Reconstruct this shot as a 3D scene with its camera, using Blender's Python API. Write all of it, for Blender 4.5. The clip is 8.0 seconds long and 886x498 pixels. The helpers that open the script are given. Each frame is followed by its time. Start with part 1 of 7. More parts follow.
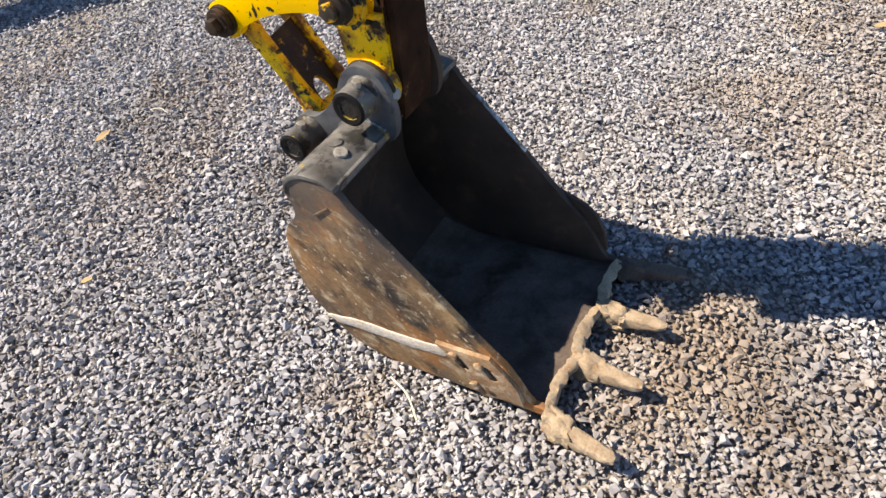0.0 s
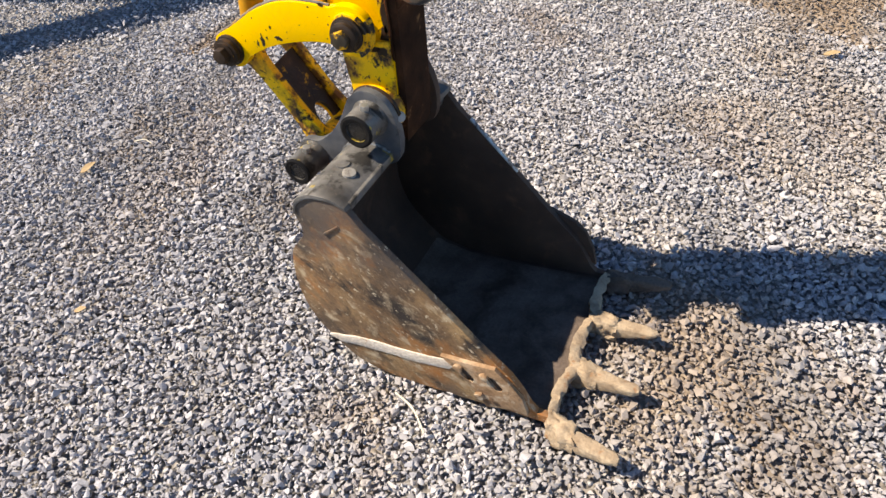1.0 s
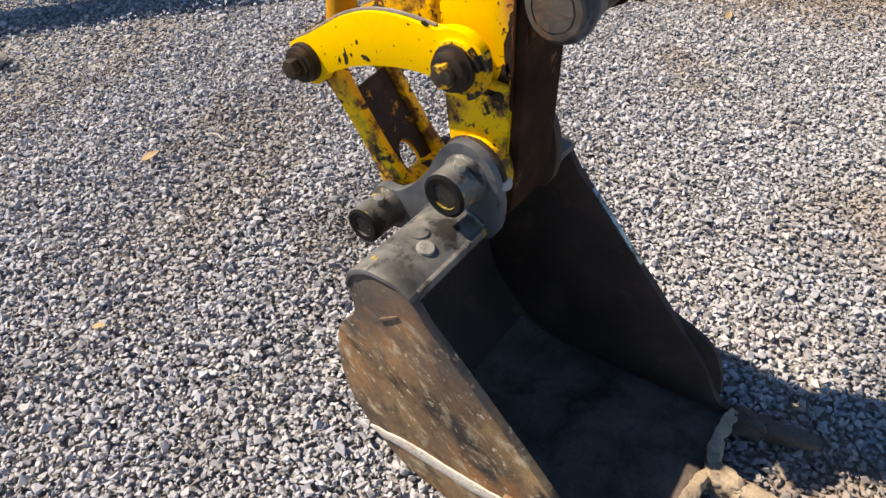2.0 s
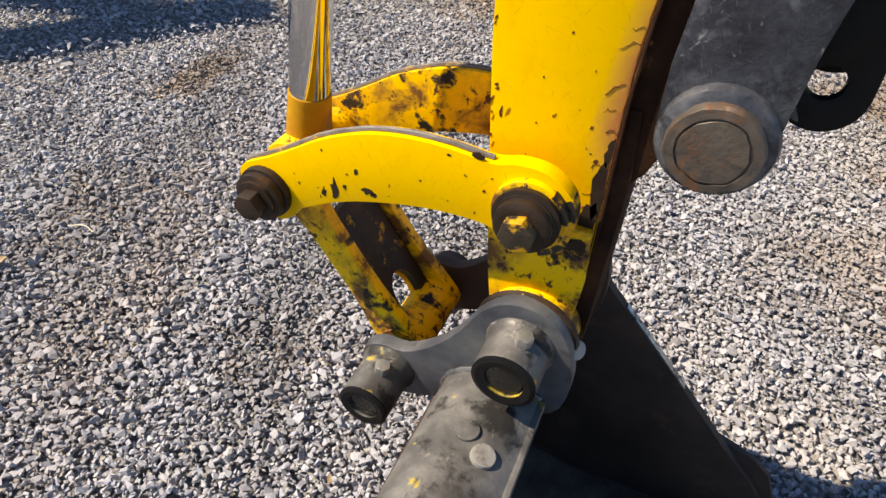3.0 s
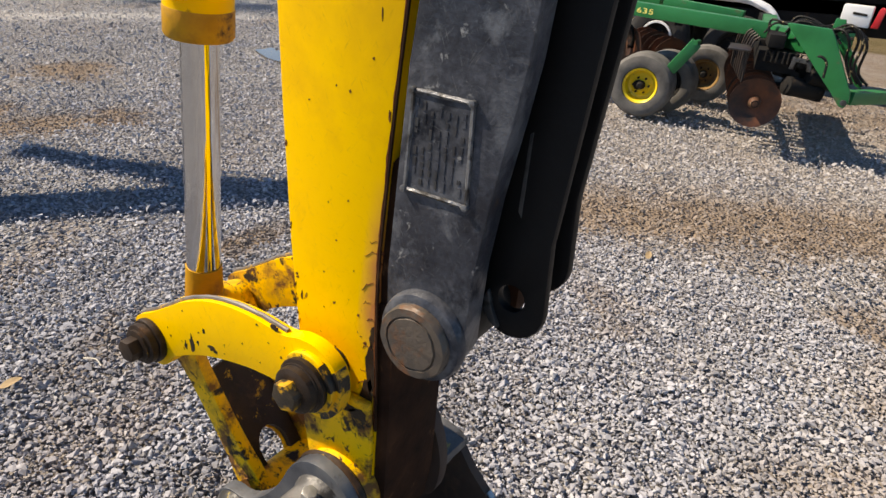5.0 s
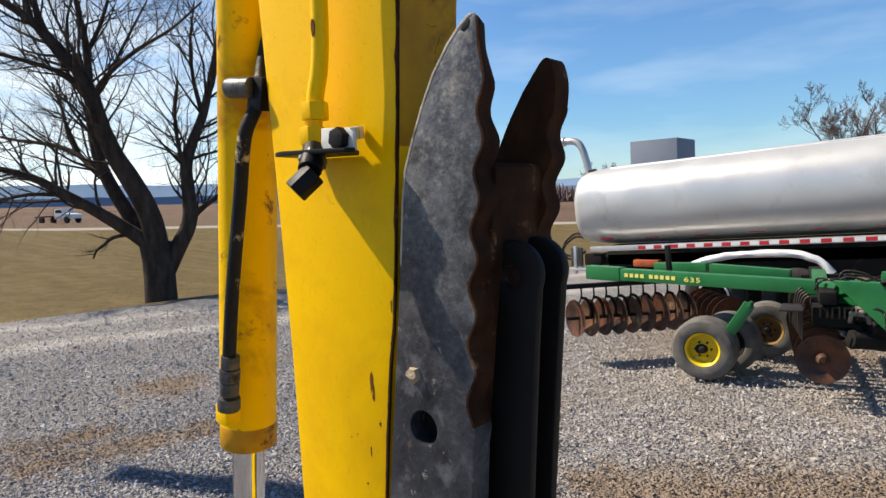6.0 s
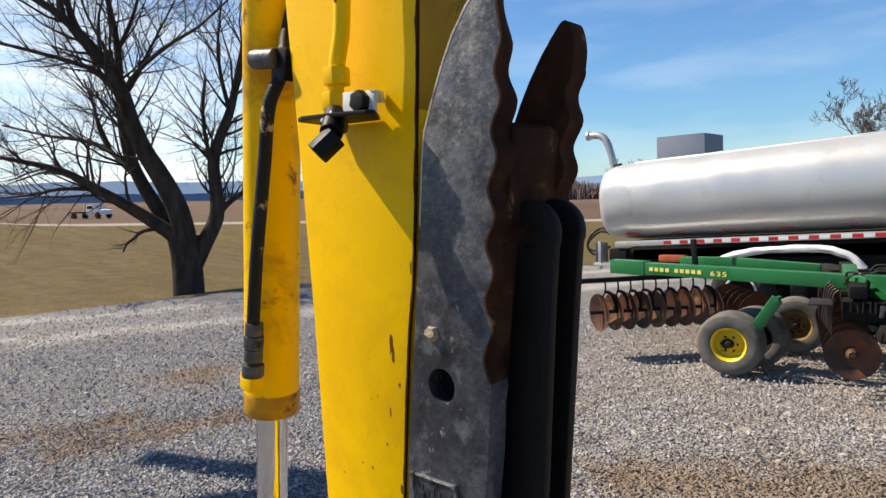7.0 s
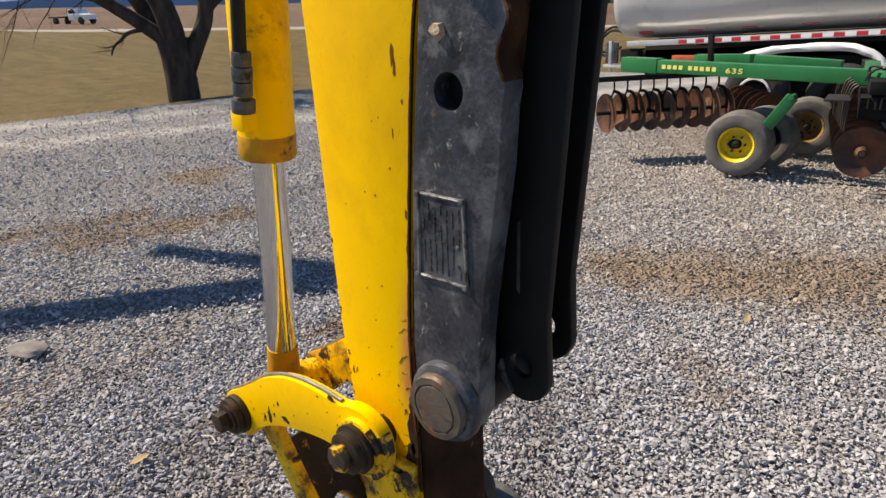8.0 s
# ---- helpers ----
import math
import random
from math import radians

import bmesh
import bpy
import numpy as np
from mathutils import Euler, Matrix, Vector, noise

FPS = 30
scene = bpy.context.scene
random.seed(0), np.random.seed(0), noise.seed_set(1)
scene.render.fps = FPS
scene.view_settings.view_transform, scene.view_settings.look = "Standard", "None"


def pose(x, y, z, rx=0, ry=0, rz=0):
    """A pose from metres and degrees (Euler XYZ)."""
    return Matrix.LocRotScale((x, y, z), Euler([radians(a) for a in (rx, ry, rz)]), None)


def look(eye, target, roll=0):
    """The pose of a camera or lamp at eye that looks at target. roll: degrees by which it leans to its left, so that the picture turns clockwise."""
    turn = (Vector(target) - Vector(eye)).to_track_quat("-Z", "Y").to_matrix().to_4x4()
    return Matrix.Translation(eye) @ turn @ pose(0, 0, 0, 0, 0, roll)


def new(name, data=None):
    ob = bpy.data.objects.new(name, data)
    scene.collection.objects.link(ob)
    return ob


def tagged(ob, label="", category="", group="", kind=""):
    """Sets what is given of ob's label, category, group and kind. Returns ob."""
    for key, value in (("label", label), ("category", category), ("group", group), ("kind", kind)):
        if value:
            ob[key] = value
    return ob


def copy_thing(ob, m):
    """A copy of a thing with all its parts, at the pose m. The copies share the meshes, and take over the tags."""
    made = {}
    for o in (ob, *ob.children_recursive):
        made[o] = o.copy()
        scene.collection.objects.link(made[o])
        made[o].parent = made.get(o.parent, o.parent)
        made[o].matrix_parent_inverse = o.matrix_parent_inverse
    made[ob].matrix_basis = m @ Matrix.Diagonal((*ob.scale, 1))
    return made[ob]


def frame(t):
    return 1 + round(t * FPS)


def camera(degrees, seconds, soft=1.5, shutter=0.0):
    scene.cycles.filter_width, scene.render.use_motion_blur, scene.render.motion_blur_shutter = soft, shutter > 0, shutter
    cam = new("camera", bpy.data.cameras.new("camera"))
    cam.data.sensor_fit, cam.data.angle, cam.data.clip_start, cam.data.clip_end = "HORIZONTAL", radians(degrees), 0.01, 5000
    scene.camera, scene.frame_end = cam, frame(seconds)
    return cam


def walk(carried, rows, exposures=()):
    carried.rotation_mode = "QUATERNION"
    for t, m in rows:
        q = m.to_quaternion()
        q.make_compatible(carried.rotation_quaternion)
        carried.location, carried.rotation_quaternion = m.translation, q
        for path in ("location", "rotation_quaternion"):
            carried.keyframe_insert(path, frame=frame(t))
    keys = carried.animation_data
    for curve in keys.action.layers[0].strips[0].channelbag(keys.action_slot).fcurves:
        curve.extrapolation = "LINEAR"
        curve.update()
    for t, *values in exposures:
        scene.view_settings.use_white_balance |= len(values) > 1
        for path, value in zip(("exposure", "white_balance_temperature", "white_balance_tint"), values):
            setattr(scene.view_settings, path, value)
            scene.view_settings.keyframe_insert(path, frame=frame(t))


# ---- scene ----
cam = camera(67.6, 8.0)
PATH = [
    (0, (0.871, -1.264, 1.563), (0.094, -0.106, 0.13), -7.3),
    (0.5, (0.834, -1.382, 1.587), (0.127, -0.144, 0.185), -5.3),
    (1, (0.813, -1.383, 1.589), (0.113, -0.107, 0.217), -5.2),
    (1.5, (0.742, -1.286, 1.531), (0.029, -0.037, 0.141), -3.4),
    (2, (0.567, -1.027, 1.448), (-0.329, 0.145, 0.098), -1.2),
    (2.2, (0.477, -0.952, 1.449), (-0.409, 0.236, 0.107), -0.5),
    (3.3, (0.063, -0.791, 1.382), (-0.401, 0.639, 0.063), 5.1),
    (3.5, (0.062, -0.793, 1.38), (-0.394, 0.637, 0.058), 5.3),
    (4, (0.077, -0.795, 1.386), (-0.388, 0.631, 0.063), 5.3),
    (4.2, (0.122, -0.784, 1.399), (-0.364, 0.678, 0.123), 3.7),
    (4.4, (0.199, -0.767, 1.414), (-0.333, 0.76, 0.236), 3.7),
    (4.5, (0.259, -0.75, 1.423), (-0.353, 0.784, 0.295), 2.7),
    (4.6, (0.305, -0.752, 1.439), (-0.357, 0.786, 0.346), 2.7),
    (4.7, (0.364, -0.747, 1.442), (-0.378, 0.796, 0.407), 5.0),
    (4.8, (0.417, -0.734, 1.461), (-0.359, 0.802, 0.443), 5.6),
    (4.9, (0.455, -0.731, 1.49), (-0.387, 0.787, 0.497), 4.9),
    (5, (0.509, -0.734, 1.512), (-0.445, 0.782, 0.623), 4.7),
    (5.1, (0.542, -0.735, 1.547), (-0.481, 0.779, 0.734), 3.9),
    (5.2, (0.571, -0.734, 1.589), (-0.518, 0.78, 0.867), 2.1),
    (6.3, (0.71, -0.777, 1.763), (-0.583, 0.748, 1.699), -2.7),
    (6.5, (0.704, -0.772, 1.759), (-0.605, 0.739, 1.708), -2.9),
    (6.8, (0.704, -0.771, 1.752), (-0.622, 0.725, 1.712), -2.6),
    (6.9, (0.713, -0.777, 1.736), (-0.617, 0.716, 1.688), -2.7),
    (7, (0.716, -0.778, 1.711), (-0.616, 0.707, 1.566), -2.5),
    (7.1, (0.715, -0.778, 1.682), (-0.612, 0.693, 1.404), -2.0),
    (7.2, (0.714, -0.774, 1.65), (-0.604, 0.677, 1.248), -2.2),
    (7.3, (0.716, -0.774, 1.627), (-0.591, 0.656, 1.132), -2.4),
    (7.4, (0.702, -0.761, 1.602), (-0.598, 0.648, 1.033), -2.3),
    (7.5, (0.688, -0.752, 1.585), (-0.603, 0.644, 0.963), -2.3),
    (8, (0.673, -0.747, 1.571), (-0.602, 0.63, 0.882), -2.6),
]
walk(cam, [(t, look(eye, target, roll)) for t, eye, target, roll in PATH], [(0, 0.90, 7500, 10), (2.0, 0.77, 7500, 10), (3.3, 0.63, 7500, 10), (5.0, 0.58, 7500, 10), (6.3, 0.49, 7150, 9), (7.0, 0.505, 7200, 9), (7.5, 0.52, 7500, 10), (8.0, 0.53, 7500, 10)])

# ---- world and light ----
SUN = Vector((-0.93, -0.37, 0.0)).normalized() * math.cos(radians(48)) + Vector((0, 0, math.sin(radians(48))))
world = bpy.data.worlds.new("sky")
scene.world = world
world.use_nodes = True
wt = world.node_tree
wt.nodes.clear()
sky = wt.nodes.new("ShaderNodeTexSky")
sky.sky_type = "NISHITA"
sky.sun_disc = False
sky.sun_elevation = radians(48)
sky.sun_rotation = math.atan2(SUN.x, SUN.y)
sky.air_density, sky.dust_density, sky.ozone_density = 1.15, 0.15, 4.0
bg = wt.nodes.new("ShaderNodeBackground")
bg.inputs["Strength"].default_value = 0.051
wout = wt.nodes.new("ShaderNodeOutputWorld")
# thin high cloud, streaky, whiter towards the horizon
wco = wt.nodes.new("ShaderNodeTexCoord")
wmap = wt.nodes.new("ShaderNodeMapping")
wmap.inputs["Scale"].default_value = (1.2, 1.2, 6.0)
wmap.inputs["Location"].default_value = (3.1, 1.7, 0.0)
wno = wt.nodes.new("ShaderNodeTexNoise")
wno.inputs["Scale"].default_value = 2.2
wno.inputs["Detail"].default_value = 6
wra = wt.nodes.new("ShaderNodeMapRange")
wra.inputs["From Min"].default_value, wra.inputs["From Max"].default_value = 0.48, 0.85
wra.inputs["To Max"].default_value = 0.34
wmx = wt.nodes.new("ShaderNodeMix")
wmx.data_type = "RGBA"
wmx.inputs["B"].default_value = (15.8, 17.6, 19.4, 1)
wt.links.new(wco.outputs["Generated"], wmap.inputs["Vector"])
wt.links.new(wmap.outputs["Vector"], wno.inputs["Vector"])
wt.links.new(wno.outputs["Fac"], wra.inputs["Value"])
wlow = wt.nodes.new("ShaderNodeMath")
wlow.operation = "MULTIPLY"
wt.links.new(wra.outputs["Result"], wlow.inputs[0])
wtint = wt.nodes.new("ShaderNodeMix")
wtint.data_type, wtint.blend_type = "RGBA", "MULTIPLY"
wtint.inputs["Factor"].default_value = 1.0
wtint.inputs["B"].default_value = (0.66, 0.98, 1.33, 1)
# hazy brightening of the lower sky, the same all round
wsp = wt.nodes.new("ShaderNodeSeparateXYZ")
wt.links.new(wco.outputs["Generated"], wsp.inputs["Vector"])
whz = wt.nodes.new("ShaderNodeMapRange")
whz.interpolation_type = "SMOOTHSTEP"
whz.inputs["From Min"].default_value, whz.inputs["From Max"].default_value = 0.3, 0.62
whz.inputs["To Min"].default_value, whz.inputs["To Max"].default_value = 1.62, 0.95
wt.links.new(wsp.outputs["Z"], whz.inputs["Value"])
wcl = wt.nodes.new("ShaderNodeMapRange")
wcl.inputs["From Min"].default_value, wcl.inputs["From Max"].default_value = 0.25, 0.7
wcl.inputs["To Min"].default_value, wcl.inputs["To Max"].default_value = 1.0, 0.15
wt.links.new(wsp.outputs["Z"], wcl.inputs["Value"])
wt.links.new(wcl.outputs["Result"], wlow.inputs[1])
# a bank of broken white cloud low in the west
wbx = wt.nodes.new("ShaderNodeMapRange")
wbx.interpolation_type = "SMOOTHSTEP"
wbx.inputs["From Min"].default_value, wbx.inputs["From Max"].default_value = -0.52, -0.98
wt.links.new(wsp.outputs["X"], wbx.inputs["Value"])
wbz = wt.nodes.new("ShaderNodeMapRange")
wbz.inputs["From Min"].default_value, wbz.inputs["From Max"].default_value = 0.02, 0.60
wbz.inputs["To Min"].default_value, wbz.inputs["To Max"].default_value = 1.0, 0.1
wt.links.new(wsp.outputs["Z"], wbz.inputs["Value"])
wbn = wt.nodes.new("ShaderNodeTexNoise")
wbn.inputs["Scale"].default_value, wbn.inputs["Detail"].default_value = 4.5, 7
wt.links.new(wmap.outputs["Vector"], wbn.inputs["Vector"])
wbr = wt.nodes.new("ShaderNodeMapRange")
wbr.inputs["From Min"].default_value, wbr.inputs["From Max"].default_value = 0.38, 0.58
wbr.inputs["To Min"].default_value = 0.42
wt.links.new(wbn.outputs["Fac"], wbr.inputs["Value"])
wbank = wbx.outputs["Result"]
for factor in (wbz, wbr):
    wmul = wt.nodes.new("ShaderNodeMath")
    wmul.operation = "MULTIPLY"
    wt.links.new(wbank, wmul.inputs[0])
    wt.links.new(factor.outputs["Result"], wmul.inputs[1])
    wbank = wmul.outputs[0]
wmax = wt.nodes.new("ShaderNodeMath")
wmax.operation = "MAXIMUM"
wt.links.new(wlow.outputs[0], wmax.inputs[0])
wt.links.new(wbank, wmax.inputs[1])
wt.links.new(wmax.outputs[0], wmx.inputs["Factor"])
wsc = wt.nodes.new("ShaderNodeVectorMath")
wsc.operation = "SCALE"
wt.links.new(sky.outputs["Color"], wsc.inputs[0])
wt.links.new(whz.outputs["Result"], wsc.inputs["Scale"])
wt.links.new(wsc.outputs["Vector"], wtint.inputs["A"])
wt.links.new(wtint.outputs["Result"], wmx.inputs["A"])
wt.links.new(wmx.outputs["Result"], bg.inputs["Color"])
wt.links.new(bg.outputs["Background"], wout.inputs["Surface"])
lamp = bpy.data.lights.new("sun", "SUN")
lamp.energy, lamp.angle, lamp.color = 5.0, radians(0.55), (1.0, 0.93, 0.84)
sun = new("sun", lamp)
sun.matrix_world = look(SUN * 60, (0, 0, 0))


# ---- materials ----
def ramp_node(nt, fac, stops):
    r = nt.nodes.new("ShaderNodeValToRGB")
    while len(r.color_ramp.elements) < len(stops):
        r.color_ramp.elements.new(0.5)
    for e, (p, c) in zip(r.color_ramp.elements, stops):
        e.position, e.color = p, (*c, 1)
    nt.links.new(fac, r.inputs["Fac"])
    return r.outputs["Color"]


def noise_node(nt, vec, scale, detail=5, rough=0.55, dist=0.0):
    n = nt.nodes.new("ShaderNodeTexNoise")
    n.inputs["Scale"].default_value, n.inputs["Detail"].default_value = scale, detail
    n.inputs["Roughness"].default_value, n.inputs["Distortion"].default_value = rough, dist
    nt.links.new(vec, n.inputs["Vector"])
    return n.outputs["Fac"]


def limits(nt, val, lo, hi, a=0.0, b=1.0):
    n = nt.nodes.new("ShaderNodeMapRange")
    for k, v in (("From Min", lo), ("From Max", hi), ("To Min", a), ("To Max", b)):
        n.inputs[k].default_value = v
    nt.links.new(val, n.inputs["Value"])
    return n.outputs["Result"]


def blend(nt, fac, a, b, mode="MIX"):
    n = nt.nodes.new("ShaderNodeMix")
    n.data_type, n.blend_type = "RGBA", mode
    for k, v in (("Factor", fac), ("A", a), ("B", b)):
        if hasattr(v, "links"):
            nt.links.new(v, n.inputs[k])
        else:
            n.inputs[k].default_value = v if k == "Factor" else (*v, 1)
    return n.outputs["Result"]


def material(name, tones, scale=6, rough=0.6, metal=0.0, layers=(), bump=0.0, bump_scale=60, rough_var=0.15, spec=0.5, stretch=(1, 1, 1), grain=0.0, island=0.0, scratches=None, turn=0):
    """tones: two or three colours mixed by noise; layers: (colour, noise scale, from, to, roughness) laid over it where noise passes."""
    m = bpy.data.materials.new(name)
    m.use_nodes = True
    nt = m.node_tree
    p = nt.nodes["Principled BSDF"]
    tc = nt.nodes.new("ShaderNodeTexCoord")
    mp = nt.nodes.new("ShaderNodeMapping")
    mp.inputs["Scale"].default_value = stretch
    tm = nt.nodes.new("ShaderNodeMapping")
    tm.inputs["Rotation"].default_value = (0, radians(turn), 0)
    nt.links.new(tc.outputs["Object"], tm.inputs["Vector"])
    nt.links.new(tm.outputs["Vector"], mp.inputs["Vector"])
    vec = mp.outputs["Vector"]
    base = noise_node(nt, vec, scale, 6, 0.6)
    k = len(tones)
    col = ramp_node(nt, base, [(0.3 + 0.4 * i / max(1, k - 1), c) for i, c in enumerate(tones)])
    fine = noise_node(nt, vec, bump_scale, 4, 0.6)
    if grain:
        g = limits(nt, fine, 0.25, 0.75, 1 - grain, 1 + grain)
        cg = nt.nodes.new("ShaderNodeCombineColor")
        for s in ("Red", "Green", "Blue"):
            nt.links.new(g, cg.inputs[s])
        col = blend(nt, 1.0, col, cg.outputs["Color"], "MULTIPLY")
    if island:
        ge = nt.nodes.new("ShaderNodeNewGeometry")
        g = limits(nt, ge.outputs["Random Per Island"], 0, 1, 1 - island, 1 + island)
        cg = nt.nodes.new("ShaderNodeCombineColor")
        for s in ("Red", "Green", "Blue"):
            nt.links.new(g, cg.inputs[s])
        col = blend(nt, 1.0, col, cg.outputs["Color"], "MULTIPLY")
    ro = limits(nt, base, 0.3, 0.7, rough - rough_var / 2, rough + rough_var / 2)
    for colour, sc, lo, hi, lr in layers:
        mask = limits(nt, noise_node(nt, vec, sc, 7, 0.65, 0.3), lo, hi)
        col = blend(nt, mask, col, colour)
        n = nt.nodes.new("ShaderNodeMix")
        nt.links.new(mask, n.inputs["Factor"])
        nt.links.new(ro, n.inputs["A"])
        n.inputs["B"].default_value = lr
        ro = n.outputs["Result"]
    if scratches:   # fine scuffs running several ways
        for turn, sc, lo in ((25, 52, 0.63), (-35, 46, 0.64), (75, 60, 0.64)):
            sm = nt.nodes.new("ShaderNodeMapping")
            sm.inputs["Rotation"].default_value = (0, radians(turn), 0)
            sm2 = nt.nodes.new("ShaderNodeMapping")
            sm2.inputs["Scale"].default_value = (9, 4, 0.9)
            nt.links.new(tc.outputs["Object"], sm.inputs["Vector"])
            nt.links.new(sm.outputs["Vector"], sm2.inputs["Vector"])
            mask = limits(nt, noise_node(nt, sm2.outputs["Vector"], sc, 3, 0.6), lo, lo + 0.1, 0, 0.4)
            col = blend(nt, mask, col, scratches)
    nt.links.new(col, p.inputs["Base Color"])
    nt.links.new(ro, p.inputs["Roughness"])
    p.inputs["Metallic"].default_value = metal
    p.inputs["Specular IOR Level"].default_value = spec
    if bump:
        b = nt.nodes.new("ShaderNodeBump")
        b.inputs["Strength"].default_value, b.inputs["Distance"].default_value = bump, 0.004
        nt.links.new(fine, b.inputs["Height"])
        nt.links.new(b.outputs["Normal"], p.inputs["Normal"])
    return m


YEL = [(0.90, 0.50, 0.0005), (0.95, 0.55, 0.001), (0.93, 0.525, 0.0005)]
GREASE = (0.018, 0.013, 0.01)
yellow = material("yellow_paint", YEL, 3, 0.42, 0, [((0.76, 0.40, 0.003), 3.5, 0.54, 0.74, 0.5), ((0.48, 0.25, 0.015), 6, 0.64, 0.80, 0.55), ((0.13, 0.05, 0.02), 60, 0.72, 0.74, 0.7)], 0.06, 140, 0.12, 0.16, scratches=(0.50, 0.25, 0.008))
# yellow darkened to ochre for the stick's shaded belly face
yellow_shaded = material("shaded_yellow_paint", [(0.36, 0.17, 0.004), (0.52, 0.27, 0.004), (0.44, 0.22, 0.004)], 5, 0.55, 0, [((0.16, 0.07, 0.012), 9, 0.56, 0.70, 0.6)], 0.12, 90, 0.12, 0.16)
yellow_barrel = material("yellow_paint_smudged", YEL, 3, 0.42, 0, [((0.55, 0.26, 0.006), 6, 0.52, 0.68, 0.5), ((0.26, 0.11, 0.012), 16, 0.60, 0.68, 0.6), ((0.08, 0.035, 0.018), 26, 0.68, 0.71, 0.7)], 0.12, 90, 0.12, 0.16)
yellow_worn = material("yellow_paint_worn", YEL, 4, 0.5, 0, [((0.42, 0.21, 0.015), 8, 0.5, 0.66, 0.55), ((0.17, 0.075, 0.018), 13, 0.50, 0.60, 0.65), (GREASE, 20, 0.57, 0.62, 0.6), ((0.07, 0.03, 0.016), 48, 0.57, 0.62, 0.7)], 0.25, 80, 0.15, 0.3)
grease = material("greasy_black_steel", [(0.014, 0.009, 0.006), (0.04, 0.025, 0.016)], 14, 0.5, 0.1, [((0.45, 0.25, 0.01), 20, 0.61, 0.65, 0.5), ((0.09, 0.045, 0.02), 9, 0.56, 0.68, 0.6)], 0.4, 70, 0.15, 0.25)
ear_steel = material("worn_grey_steel", [(0.032, 0.036, 0.046), (0.072, 0.077, 0.09), (0.14, 0.14, 0.14)], 9, 0.5, 0.25, [((0.50, 0.34, 0.03), 11, 0.67, 0.70, 0.6), ((0.05, 0.045, 0.045), 16, 0.58, 0.68, 0.6)], 0.25, 70)
tube_steel = material("dusty_grey_steel", [(0.05, 0.048, 0.046), (0.115, 0.11, 0.105), (0.24, 0.23, 0.215)], 11, 0.5, 0.3, [((0.50, 0.36, 0.04), 12, 0.59, 0.63, 0.65), ((0.022, 0.02, 0.018), 13, 0.55, 0.62, 0.6), ((0.22, 0.20, 0.18), 40, 0.62, 0.68, 0.6)], 0.3, 80)
rust_side = material("rusty_scratched_steel", [(0.05, 0.037, 0.03), (0.19, 0.115, 0.06), (0.38, 0.245, 0.12)], 5.5, 0.62, 0.2, [((0.36, 0.14, 0.035), 5, 0.50, 0.64, 0.75), ((0.50, 0.40, 0.27), 15, 0.56, 0.68, 0.6), ((0.03, 0.023, 0.02), 9, 0.52, 0.64, 0.75), ((0.56, 0.47, 0.34), 60, 0.60, 0.66, 0.5)], 0.4, 110, 0.2, stretch=(0.8, 1, 1.2), grain=0.4, scratches=(0.42, 0.32, 0.2), turn=-40)
# bucket steel darkened for the shade inside and on the far side
dark_in = material("shaded_bucket_steel", [(0.030, 0.016, 0.0105), (0.054, 0.030, 0.020), (0.088, 0.052, 0.036)], 6, 0.75, 0.0, [((0.10, 0.052, 0.032), 9, 0.56, 0.70, 0.7)], 0.3, 60)
muddy_rust = material("mud_over_rust", [(0.16, 0.09, 0.05), (0.30, 0.19, 0.11), (0.44, 0.33, 0.23)], 12, 0.85, 0, [((0.46, 0.37, 0.27), 18, 0.54, 0.64, 0.9), ((0.06, 0.04, 0.03), 22, 0.60, 0.68, 0.8)], 0.6, 110, 0.1, 0.2, grain=0.25)
wear_strip_m = material("scraped_bright_steel", [(0.46, 0.395, 0.33), (0.62, 0.56, 0.49)], 16, 0.9, 0.0, [((0.30, 0.19, 0.12), 26, 0.60, 0.70, 0.8)], 0.5, 120, 0.05, 0.1, grain=0.3)
# dust on the bucket floor; also the painted shade of the far tooth
dust_shade_m = material("grey_brown_dust_and_shade", [(0.07, 0.052, 0.043), (0.125, 0.097, 0.080), (0.18, 0.142, 0.118)], 9, 0.95, 0, [((0.06, 0.043, 0.034), 6, 0.55, 0.68, 0.9)], 0.5, 120, 0.05, 0.15, grain=0.2)
mud = material("dried_mud", [(0.24, 0.17, 0.11), (0.36, 0.275, 0.19), (0.44, 0.35, 0.25)], 25, 0.92, 0, [((0.30, 0.16, 0.08), 18, 0.6, 0.68, 0.9)], 0.8, 140, 0.05, 0.2, grain=0.2)
thumb_m = material("scratched_black_steel", [(0.016, 0.017, 0.023), (0.046, 0.049, 0.060), (0.12, 0.123, 0.135)], 9, 0.42, 0.2, [((0.010, 0.012, 0.018), 9, 0.54, 0.66, 0.4), ((0.115, 0.12, 0.132), 15, 0.53, 0.63, 0.42), ((0.24, 0.24, 0.235), 48, 0.64, 0.70, 0.45), ((0.30, 0.29, 0.27), 17, 0.68, 0.74, 0.5), ((0.17, 0.11, 0.06), 8, 0.68, 0.74, 0.7)], 0.25, 120, 0.2, 0.35, grain=0.3, scratches=(0.16, 0.16, 0.16))
